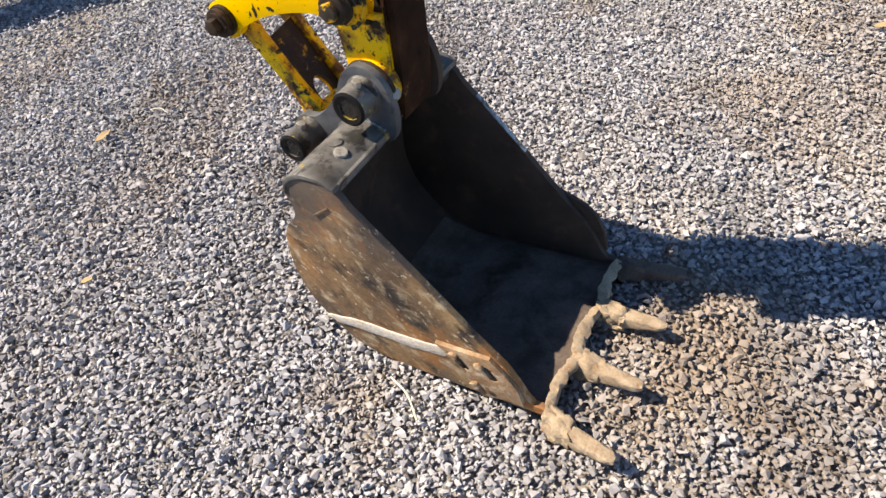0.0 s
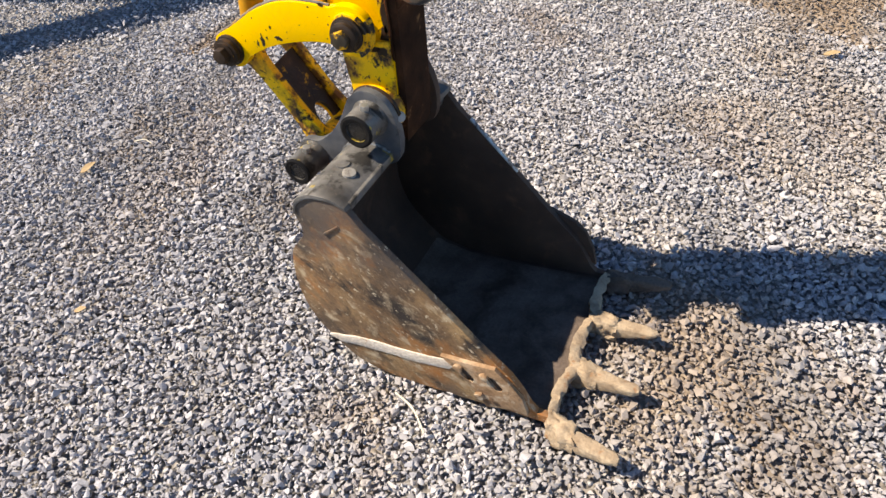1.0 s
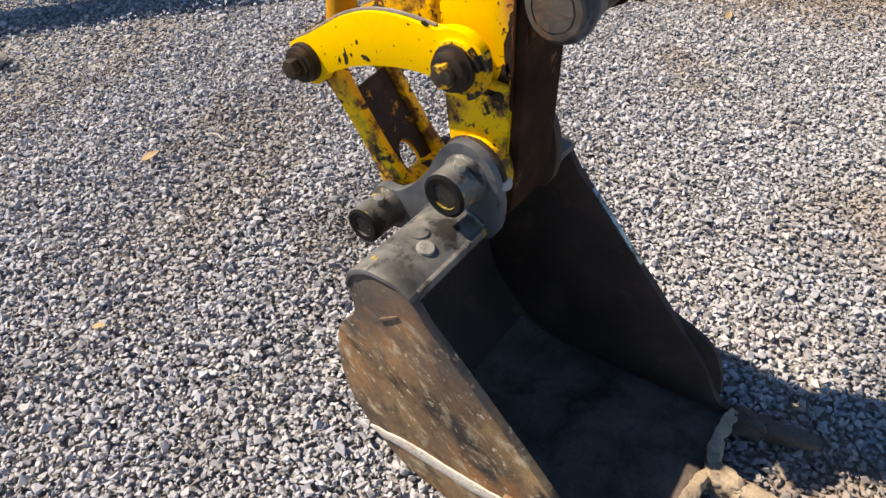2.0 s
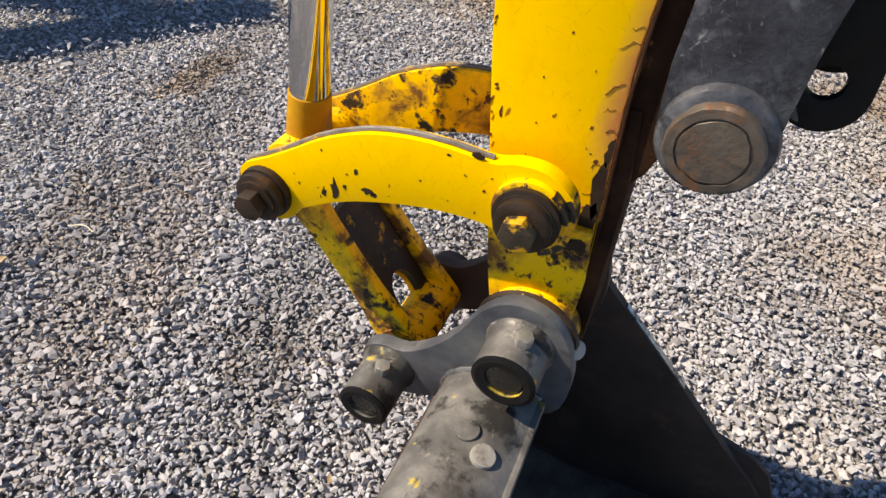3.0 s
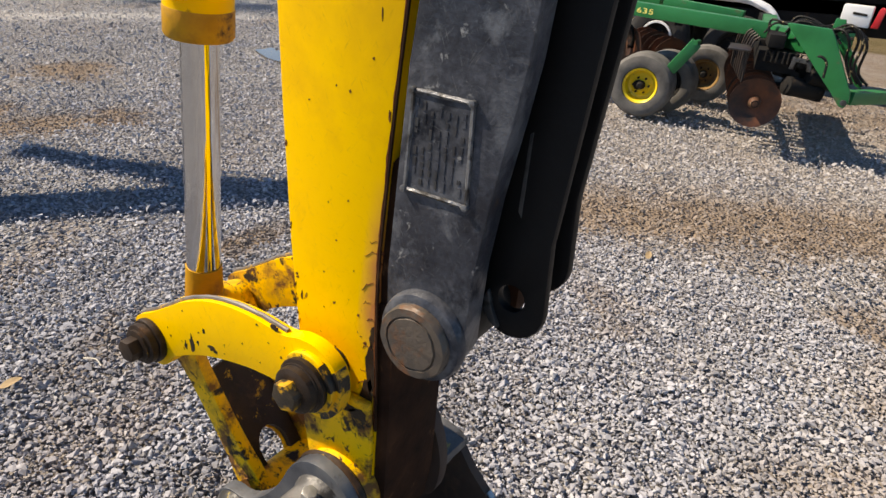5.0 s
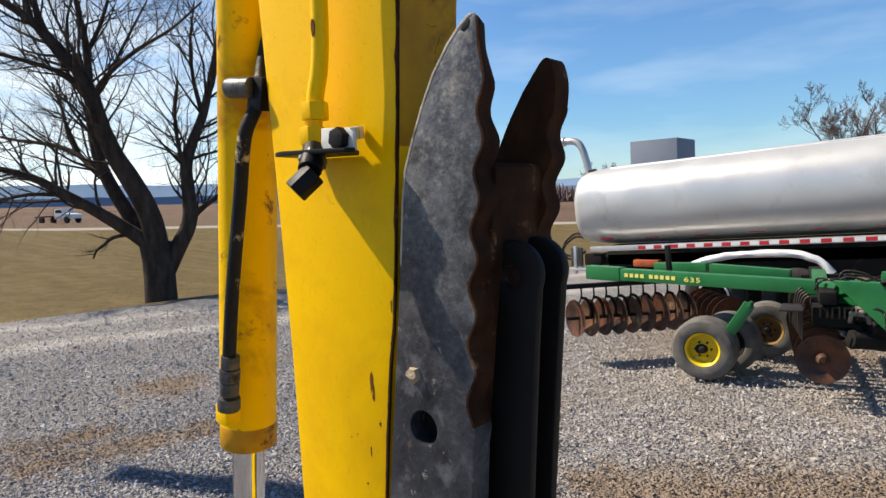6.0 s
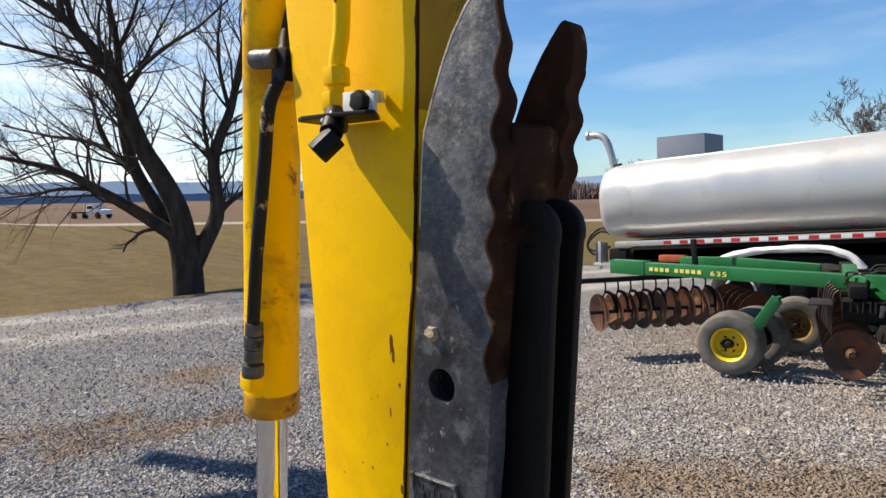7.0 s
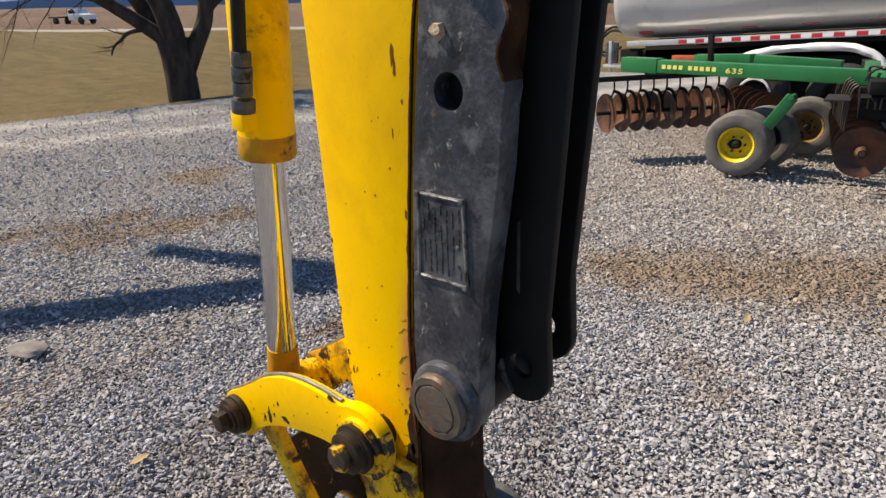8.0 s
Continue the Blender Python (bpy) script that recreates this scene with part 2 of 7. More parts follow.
# paint rubbed off the upper half of the tine
nt = thumb_m.node_tree
link = nt.nodes["Principled BSDF"].inputs["Base Color"].links[0]
tcw = nt.nodes.new("ShaderNodeTexCoord")
zw = nt.nodes.new("ShaderNodeSeparateXYZ")
nt.links.new(tcw.outputs["Object"], zw.inputs["Vector"])
rub = nt.nodes.new("ShaderNodeMath")
rub.operation = "MULTIPLY"
nt.links.new(limits(nt, zw.outputs["Z"], 1.50, 1.86), rub.inputs[0])
nt.links.new(limits(nt, noise_node(nt, tcw.outputs["Object"], 24, 8, 0.75), 0.36, 0.60, 0.10, 0.58), rub.inputs[1])
bare = ramp_node(nt, noise_node(nt, tcw.outputs["Object"], 110, 6, 0.75), [(0.36, (0.06, 0.058, 0.06)), (0.52, (0.165, 0.157, 0.15)), (0.64, (0.40, 0.365, 0.32))])
bare = blend(nt, limits(nt, noise_node(nt, tcw.outputs["Object"], 26, 5, 0.65), 0.54, 0.66, 0.0, 0.6), bare, (0.40, 0.34, 0.26))
nt.links.new(blend(nt, rub.outputs[0], link.from_socket, bare), nt.nodes["Principled BSDF"].inputs["Base Color"])
worn_line = material("bare_worn_edge", [(0.10, 0.085, 0.075), (0.20, 0.18, 0.165)], 30, 0.5, 0.3, [((0.5, 0.28, 0.02), 20, 0.55, 0.62, 0.6)], 0.3, 120)
stained = material("stained_yellow_paint", [(0.22, 0.10, 0.012), (0.50, 0.25, 0.008), (0.36, 0.17, 0.01)], 14, 0.5, 0, [((0.06, 0.03, 0.015), 22, 0.58, 0.68, 0.6)], 0.2, 80, 0.15, 0.25)
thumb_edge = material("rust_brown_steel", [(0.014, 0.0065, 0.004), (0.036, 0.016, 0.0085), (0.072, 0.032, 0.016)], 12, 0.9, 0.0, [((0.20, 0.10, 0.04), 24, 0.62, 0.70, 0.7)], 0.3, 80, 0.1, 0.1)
# reddish tint on the stick beside the thumb's hinge
nt = yellow.node_tree
link = nt.nodes["Principled BSDF"].inputs["Base Color"].links[0]
tcy = nt.nodes.new("ShaderNodeTexCoord")
dot = nt.nodes.new("ShaderNodeVectorMath")
dot.operation = "DOT_PRODUCT"
dot.inputs[1].default_value = (1, 0, -0.1)
nt.links.new(tcy.outputs["Object"], dot.inputs[0])
zy = nt.nodes.new("ShaderNodeSeparateXYZ")
nt.links.new(tcy.outputs["Object"], zy.inputs["Vector"])
red_tint = limits(nt, dot.outputs["Value"], -0.088, -0.062)
for factor in (limits(nt, zy.outputs["Z"], 0.96, 1.05), limits(nt, zy.outputs["Z"], 1.24, 1.12), limits(nt, noise_node(nt, tcy.outputs["Object"], 20, 5, 0.6), 0.3, 0.6, 0.6, 1.0)):
    times = nt.nodes.new("ShaderNodeMath")
    times.operation = "MULTIPLY"
    nt.links.new(red_tint, times.inputs[0])
    nt.links.new(factor, times.inputs[1])
    red_tint = times.outputs[0]
nt.links.new(blend(nt, red_tint, link.from_socket, (0.50, 0.165, 0.07)), nt.nodes["Principled BSDF"].inputs["Base Color"])
# dark remains of paint on the top of the bucket's side plates
nt = rust_side.node_tree
link = nt.nodes["Principled BSDF"].inputs["Base Color"].links[0]
tcr = nt.nodes.new("ShaderNodeTexCoord")
zr = nt.nodes.new("ShaderNodeSeparateXYZ")
nt.links.new(tcr.outputs["Object"], zr.inputs["Vector"])
worn_off = nt.nodes.new("ShaderNodeMath")
nt.links.new(zr.outputs["Z"], worn_off.inputs[0])
nt.links.new(limits(nt, noise_node(nt, tcr.outputs["Object"], 14, 6, 0.65), 0.25, 0.75, -0.13, 0.13), worn_off.inputs[1])
remains = limits(nt, worn_off.outputs[0], 0.40, 0.58, 0.0, 0.85)
nt.links.new(blend(nt, remains, link.from_socket, (0.085, 0.07, 0.062)), nt.nodes["Principled BSDF"].inputs["Base Color"])
oily = material("oily_black_steel", [(0.006, 0.006, 0.006), (0.02, 0.018, 0.016)], 40, 0.22, 0.2, [((0.05, 0.035, 0.02), 30, 0.62, 0.70, 0.5)], 0.6, 130, 0.2, 0.6)
rubbed = material("rubbed_bare_steel", [(0.34, 0.33, 0.32), (0.48, 0.47, 0.46)], 30, 0.3, 0.8, [((0.12, 0.08, 0.06), 26, 0.52, 0.64, 0.6)], 0.2, 120)
pale_steel = material("pale_worn_steel", [(0.24, 0.225, 0.205), (0.40, 0.375, 0.34)], 30, 0.55, 0.2, [((0.12, 0.10, 0.085), 24, 0.56, 0.66, 0.7)], 0.3, 120)
rim_m = material("bare_rim_steel", [(0.30, 0.25, 0.19), (0.48, 0.43, 0.36)], 40, 0.5, 0.2, [((0.16, 0.13, 0.10), 30, 0.55, 0.65, 0.8)], 0.2, 120)
black_paint = material("black_paint", [(0.0045, 0.0043, 0.0045), (0.010, 0.009, 0.009)], 9, 0.55, 0.0, [((0.03, 0.02, 0.015), 16, 0.66, 0.74, 0.7)], 0.2, 70, 0.15, 0.18)
pin_cap = material("rusty_pin_cap", [(0.07, 0.06, 0.052), (0.135, 0.105, 0.08)], 24, 0.5, 0.3, [((0.16, 0.07, 0.03), 20, 0.54, 0.64, 0.7), ((0.03, 0.028, 0.028), 30, 0.58, 0.68, 0.6)], 0.3, 120)
weld = material("weld_bead_steel", [(0.12, 0.12, 0.122), (0.24, 0.24, 0.245)], 40, 0.45, 0.5, [((0.05, 0.045, 0.04), 30, 0.5, 0.6, 0.6)], 0.4, 160)
chrome = material("chrome_rod", [(0.60, 0.61, 0.625), (0.66, 0.665, 0.68)], 5, 0.07, 1.0, [], 0, 60, 0.03)
bolt_m = material("zinc_bolt", [(0.32, 0.31, 0.29), (0.5, 0.48, 0.44)], 40, 0.4, 0.7, [((0.12, 0.10, 0.07), 30, 0.6, 0.7, 0.6)], 0.2, 150)
hose_m = material("black_rubber_hose", [(0.007, 0.007, 0.007), (0.018, 0.017, 0.016)], 30, 0.6, 0, [((0.42, 0.33, 0.18), 22, 0.60, 0.65, 0.7)], 0.3, 200, 0.15, 0.22)
steel_fit = material("grey_steel_fitting", [(0.045, 0.045, 0.047), (0.12, 0.118, 0.115)], 40, 0.42, 0.5, [((0.02, 0.018, 0.016), 24, 0.55, 0.65, 0.6)], 0.2, 150)
white_steel = material("white_painted_bracket", [(0.55, 0.54, 0.50), (0.72, 0.71, 0.67)], 20, 0.5, 0.1, [((0.2, 0.17, 0.12), 30, 0.62, 0.7, 0.7)], 0.2, 120)
green = material("green_paint", [(0.008, 0.115, 0.030), (0.013, 0.165, 0.045), (0.010, 0.14, 0.038)], 3, 0.4, 0, [((0.10, 0.10, 0.05), 6, 0.62, 0.74, 0.7)], 0.1, 60)
rim_yellow = material("yellow_wheel_paint", [(0.72, 0.50, 0.01), (0.80, 0.58, 0.02)], 6, 0.45, 0, [((0.16, 0.10, 0.03), 14, 0.62, 0.70, 0.7)], 0.1, 60)
greasy_paint = material("grease_over_yellow_paint", [(0.012, 0.01, 0.009), (0.03, 0.022, 0.016)], 14, 0.45, 0.1, [((0.80, 0.42, 0.004), 26, 0.46, 0.51, 0.5)], 0.4, 70)
rib_m = material("dark_spring_steel", [(0.012, 0.009, 0.008), (0.04, 0.024, 0.016)], 8, 0.55, 0.2, [], 0.3, 60)
dirty_nut = material("dirty_nut_steel", [(0.022, 0.018, 0.014), (0.06, 0.045, 0.028)], 30, 0.45, 0.3, [((0.62, 0.33, 0.006), 34, 0.50, 0.56, 0.75)], 0.4, 90)
# disc rust darkened for the shade under the harrow's frame
disc_dark = material("shaded_rust_disc_steel", [(0.03, 0.014, 0.010), (0.075, 0.028, 0.014), (0.19, 0.060, 0.022)], 4, 0.6, 0.2, [((0.02, 0.014, 0.012), 5, 0.5, 0.62, 0.6)], 0.3, 60)
tyre_m = material("dusty_grey_rubber", [(0.085, 0.08, 0.073), (0.14, 0.13, 0.118), (0.19, 0.175, 0.158)], 7, 0.9, 0, [], 0.4, 90, 0.1, 0.25)
tyre_dark = material("black_rubber_tread", [(0.02, 0.02, 0.02), (0.05, 0.047, 0.044)], 8, 0.85, 0, [], 0.3, 90, 0.1, 0.25)
disc_m = material("rusty_disc_steel", [(0.05, 0.024, 0.015), (0.13, 0.058, 0.03), (0.22, 0.11, 0.055)], 5, 0.6, 0.2, [((0.34, 0.24, 0.16), 6, 0.56, 0.66, 0.5)], 0.3, 60)
harrow_black = material("greasy_harrow_steel", [(0.006, 0.0058, 0.0056), (0.017, 0.015, 0.0135)], 6, 0.75, 0.0, [((0.05, 0.032, 0.02), 10, 0.6, 0.7, 0.8)], 0.3, 60, 0.15, 0.2)
tank_m = material("brushed_aluminium_tank", [(0.60, 0.60, 0.595), (0.68, 0.68, 0.67)], 1.2, 0.38, 0.42, [((0.48, 0.47, 0.44), 2.5, 0.56, 0.75, 0.5), ((0.30, 0.29, 0.27), 9, 0.68, 0.8, 0.6)], 0.05, 30)
alu_rail = material("grey_rail_metal", [(0.42, 0.42, 0.43), (0.58, 0.58, 0.58)], 5, 0.45, 0.6, [], 0.1, 40)
red_m = material("red_reflector", [(0.48, 0.02, 0.025), (0.56, 0.03, 0.035)], 10, 0.35)
white_m = material("white_reflector", [(0.72, 0.72, 0.72), (0.80, 0.80, 0.80)], 10, 0.35)
orange_m = material("orange_paint", [(0.38, 0.075, 0.025), (0.5, 0.11, 0.035)], 8, 0.5)
white_hose = material("white_tarp_cloth", [(0.66, 0.66, 0.67), (0.80, 0.80, 0.80)], 7, 0.55, 0, [], 0.4, 40)
# wheel yellow browned for the shade on the rearmost rim
rim_shaded = material("shaded_wheel_paint", [(0.16, 0.08, 0.03), (0.30, 0.17, 0.04)], 7, 0.7, 0, [((0.05, 0.03, 0.02), 9, 0.55, 0.65, 0.8)], 0.2, 60)
chip_m = material("rusty_bare_chip", [(0.06, 0.02, 0.01), (0.19, 0.065, 0.022)], 120, 0.85, 0, spec=0.1)
shed_m = material("blue_grey_sheet_metal", [(0.17, 0.20, 0.27), (0.20, 0.235, 0.30)], 1.5, 0.6, 0.0, [], 0.1, 12)
bark = material("dark_bark", [(0.022, 0.016, 0.013), (0.05, 0.037, 0.03), (0.08, 0.06, 0.05)], 6, 0.9, 0, [], 0.8, 25, 0.1, 0.2, (1, 1, 0.35))
twig_m = material("brown_twigs", [(0.06, 0.042, 0.036), (0.11, 0.08, 0.07)], 2, 0.9, 0, [], 0, 25, 0.1, 0.2)
twig_brown = material("brown_grey_twigs", [(0.10, 0.074, 0.068), (0.165, 0.122, 0.11)], 1.2, 0.9, 0, [], 0, 25, 0.1, 0.2)
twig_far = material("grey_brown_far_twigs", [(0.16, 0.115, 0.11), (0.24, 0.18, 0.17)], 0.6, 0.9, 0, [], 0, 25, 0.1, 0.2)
straw_m = material("dry_straw", [(0.55, 0.50, 0.40), (0.68, 0.62, 0.5)], 20, 0.8)
leaf_m = material("dry_leaf", [(0.30, 0.20, 0.10), (0.40, 0.29, 0.16)], 40, 0.85)
letter_y = material("yellow_decal", [(0.75, 0.68, 0.15), (0.8, 0.72, 0.2)], 10, 0.5)
dark_bar = material("worn_plate_marks", [(0.03, 0.03, 0.034), (0.06, 0.058, 0.056)], 30, 0.5, 0.3)
stone_m = material("crushed_limestone", [(0.11, 0.10, 0.09), (0.17, 0.155, 0.14), (0.24, 0.22, 0.20)], 9, 0.9, 0, [((0.34, 0.26, 0.19), 0.9, 0.60, 0.72, 0.9)], 0.35, 160, 0.1, 0.25, grain=0.18, island=0.42)


# ---- builders ----
def part(name, bm, mat, parent=None, label="", angle=35, smooth=True):
    me = bpy.data.meshes.new(name)
    bmesh.ops.recalc_face_normals(bm, faces=bm.faces)
    bm.to_mesh(me)
    bm.free()
    me.materials.append(mat)
    if smooth:
        me.polygons.foreach_set("use_smooth", [True] * len(me.polygons))
        me.set_sharp_from_angle(angle=radians(angle))
    ob = new(name, me)
    if parent:
        ob.parent = parent
    if label:
        ob["label"] = label
    return ob


def thing(name, label, category, loc=(0, 0, 0), group="", kind="", rz=0):
    e = new(name)
    e.empty_display_size = 0.05
    e.matrix_basis = pose(*loc, 0, 0, rz)
    return tagged(e, label, category, group, kind)


def soften(bm, width, seg=2, angle=40):
    """Rounds the sharp edges."""
    es = [e for e in bm.edges if len(e.link_faces) == 2 and e.calc_face_angle(0) > radians(angle)]
    if es and width:
        bmesh.ops.bevel(bm, geom=es, offset=width, segments=seg, profile=0.6, affect="EDGES", clamp_overlap=True)
    return bm


def spline(pts, n=6, closed=False):
    """A smooth line through 2D or 3D points."""
    p = [Vector(q) for q in pts]
    k, out = len(p), []
    for i in range(k if closed else k - 1):
        a, b = p[i], p[(i + 1) % k]
        z = p[i - 1] if (i or closed) else a - (b - a)
        c = p[(i + 2) % k] if (i + 2 < k or closed) else b + (b - a)
        for j in range(n):
            t = j / n
            out.append(0.5 * (2 * a + (b - z) * t + (2 * z - 5 * a + 4 * b - c) * t * t + (3 * a - z - 3 * b + c) * t**3))
    if not closed:
        out.append(p[-1])
    return out


def ring(cx, cz, r, n=20, a0=0, a1=360, sz=1.0):
    full = abs(a1 - a0) >= 360
    m = n if full else n + 1
    return [(cx + r * math.cos(radians(a0 + (a1 - a0) * i / n)), cz + sz * r * math.sin(radians(a0 + (a1 - a0) * i / n))) for i in range(m)]


def slab(outline, y0, y1, holes=(), bevel=0.003, seg=2):
    """A plate: an outline in x and z, with holes, between two values of y."""
    bm = bmesh.new()
    for loop in (outline, *holes):
        vs = [bm.verts.new((q[0], y0, q[1])) for q in loop]
        for i in range(len(vs)):
            bm.edges.new((vs[i], vs[(i + 1) % len(vs)]))
    bmesh.ops.triangle_fill(bm, use_beauty=True, use_dissolve=False, edges=bm.edges[:])
    got = bmesh.ops.extrude_face_region(bm, geom=bm.faces[:])
    bmesh.ops.translate(bm, verts=[v for v in got["geom"] if isinstance(v, bmesh.types.BMVert)], vec=(0, y1 - y0, 0))
    bmesh.ops.recalc_face_normals(bm, faces=bm.faces)
    return soften(bm, bevel, seg, 50)


def frame_of(p0, p1):
    d = (Vector(p1) - Vector(p0)).normalized()
    up = Vector((0, 0, 1)) if abs(d.z) < 0.95 else Vector((0, 1, 0))
    x = d.cross(up).normalized()
    return d, x, x.cross(d)


def rod(p0, p1, r, r1=None, seg=24, bevel=0.0, bm=None):
    own = bm or bmesh.new()
    p0, p1 = Vector(p0), Vector(p1)
    m = (p1 - p0).to_track_quat("Z", "Y").to_matrix().to_4x4()
    m.translation = (p0 + p1) / 2
    made = bmesh.ops.create_cone(own, cap_ends=True, segments=seg, radius1=r, radius2=r if r1 is None else r1, depth=(p1 - p0).length, matrix=m)
    if bevel and bm is None:
        soften(own, bevel)
    return own


def lathe(prof, p0, axis, seg=32, cap=True):
    """Turns (radius, distance along axis) round an axis."""
    bm = bmesh.new()
    d = Vector(axis).normalized()
    up = Vector((0, 0, 1)) if abs(d.z) < 0.9 else Vector((1, 0, 0))
    x = d.cross(up).normalized()
    y = d.cross(x)
    rows = []
    for r, h in prof:
        rows.append([bm.verts.new(Vector(p0) + d * h + (x * math.cos(2 * math.pi * i / seg) + y * math.sin(2 * math.pi * i / seg)) * r) for i in range(seg)] if r > 1e-6 else [bm.verts.new(Vector(p0) + d * h)])
    for a, b in zip(rows, rows[1:]):
        for i in range(seg):
            j = (i + 1) % seg
            if len(a) == 1 and len(b) == 1:
                continue
            if len(a) == 1:
                bm.faces.new((a[0], b[i], b[j]))
            elif len(b) == 1:
                bm.faces.new((a[i], b[0], a[j]))
            else:
                bm.faces.new((a[i], b[i], b[j], a[j]))
    for row in (rows[0], rows[-1]) if cap else ():
        if len(row) > 1:
            bm.faces.new(row)
    return bm


def box(c, size, rot=(0, 0, 0), bevel=0.004, bm=None):
    own = bm or bmesh.new()
    m = pose(*c, *rot) @ Matrix.Diagonal((*size, 1))
    bmesh.ops.create_cube(own, size=1, matrix=m)
    if bevel and bm is None:
        soften(own, bevel)
    return own


def beam(p0, p1, w, h, bevel=0.006, bm=None):
    """A bar of rectangular section between two points, w across and h high."""
    own = bm or bmesh.new()
    d, x, z = frame_of(p0, p1)
    vs = []
    for p in (p0, p1):
        for sx, sz in ((-1, -1), (1, -1), (1, 1), (-1, 1)):
            vs.append(own.verts.new(Vector(p) + x * (sx * w / 2) + z * (sz * h / 2)))
    for f in ((0, 1, 2, 3), (4, 7, 6, 5), (0, 4, 5, 1), (1, 5, 6, 2), (2, 6, 7, 3), (3, 7, 4, 0)):
        own.faces.new([vs[i] for i in f])
    if bevel and bm is None:
        bmesh.ops.recalc_face_normals(own, faces=own.faces)
        soften(own, bevel)
    return own


def pipe(pts, r, seg=10, taper=None, bm=None):
    """A round tube along points; taper gives the radius at the end."""
    own = bm or bmesh.new()
    pts = [Vector(p) for p in pts]
    rows, x = [], None
    for i, p in enumerate(pts):
        d = (pts[min(i + 1, len(pts) - 1)] - pts[max(i - 1, 0)]).normalized()
        if x is None:
            x = frame_of((0, 0, 0), d)[1]
        x = (x - d * x.dot(d)).normalized()
        y = d.cross(x)
        rr = r if taper is None else r + (taper - r) * i / (len(pts) - 1)
        rows.append([own.verts.new(p + (x * math.cos(2 * math.pi * k / seg) + y * math.sin(2 * math.pi * k / seg)) * rr) for k in range(seg)])
    for a, b in zip(rows, rows[1:]):
        for k in range(seg):
            own.faces.new((a[k], a[(k + 1) % seg], b[(k + 1) % seg], b[k]))
    own.faces.new(rows[0][::-1])
    own.faces.new(rows[-1])
    return own


def roughen(bm, amount, scale, seed=0.0):
    for v in bm.verts:
        n = noise.noise_vector(v.co * scale + Vector((seed, seed * 1.7, -seed)))
        v.co += n * amount
    return bm


# ---- ground ----
def ground_z(x, y):
    z = -0.013 * max(0.0, min(y, 12) - 2.5) if y > 2.5 else 0.0
    z -= 1.1 * max(0.0, min(1.0, (-12.4 - x) / 8.0)) ** 1.3
    z -= 1.0 * max(0.0, min(1.0, (y - 14) / 10.0)) ** 1.2
    r = math.hypot(x, y)
    if r > 22:   # the land rises gently towards the west
        az = abs(math.degrees(math.atan2(-x, y)))
        w = max(0.0, min(1.0, (az - 28) / 44)) if az < 110 else max(0.0, 1 - (az - 110) / 50)
        z += (0.012 + 0.042 * w) * (min(r, 82) - 22) + (0.0098 + 0.0128 * w) * max(0.0, min(r, 600) - 82)
    return z


DIRT = [(0.92, -0.1, 0.38), (0.78, 0.05, 0.2), (1.08, -0.25, 0.3), (0.75, 1.15, 0.3), (1.0, 1.05, 0.25), (-1.59, 0.60, 0.13), (-1.39, 0.55, 0.10), (-1.55, 0.30, 0.2), (-1.1, 0.12, 0.12), (-0.7, 0.12, 0.14), (0.05, -0.57, 0.16), (-1.0, 2.85, 0.5), (-0.6, 3.05, 0.6), (-0.1, 3.35, 0.65), (0.3, 3.65, 0.6), (0.8, 3.9, 0.6), (-4.6, 0.9, 0.28), (-4.5, 1.25, 0.3), (-4.4, 1.6, 0.34), (-4.3, 2.0, 0.32), (-5.3, 0.6, 0.3), (-5.15, 1.0, 0.3), (-5.0, 1.4, 0.28), (-5.9, 2.6, 0.5), (1.1, 2.6, 0.5), (-0.25, 1.85, 0.25), (1.2, 1.4, 0.3), (1.0, 1.85, 0.25), (-1.9, 1.25, 0.18)]


def yard_math(nt, a, b, op="ADD"):
    n = nt.nodes.new("ShaderNodeMath")
    n.operation = op
    for i, v in enumerate((a, b)):
        if hasattr(v, "links"):
            nt.links.new(v, n.inputs[i])
        else:
            n.inputs[i].default_value = v
    return n.outputs[0]


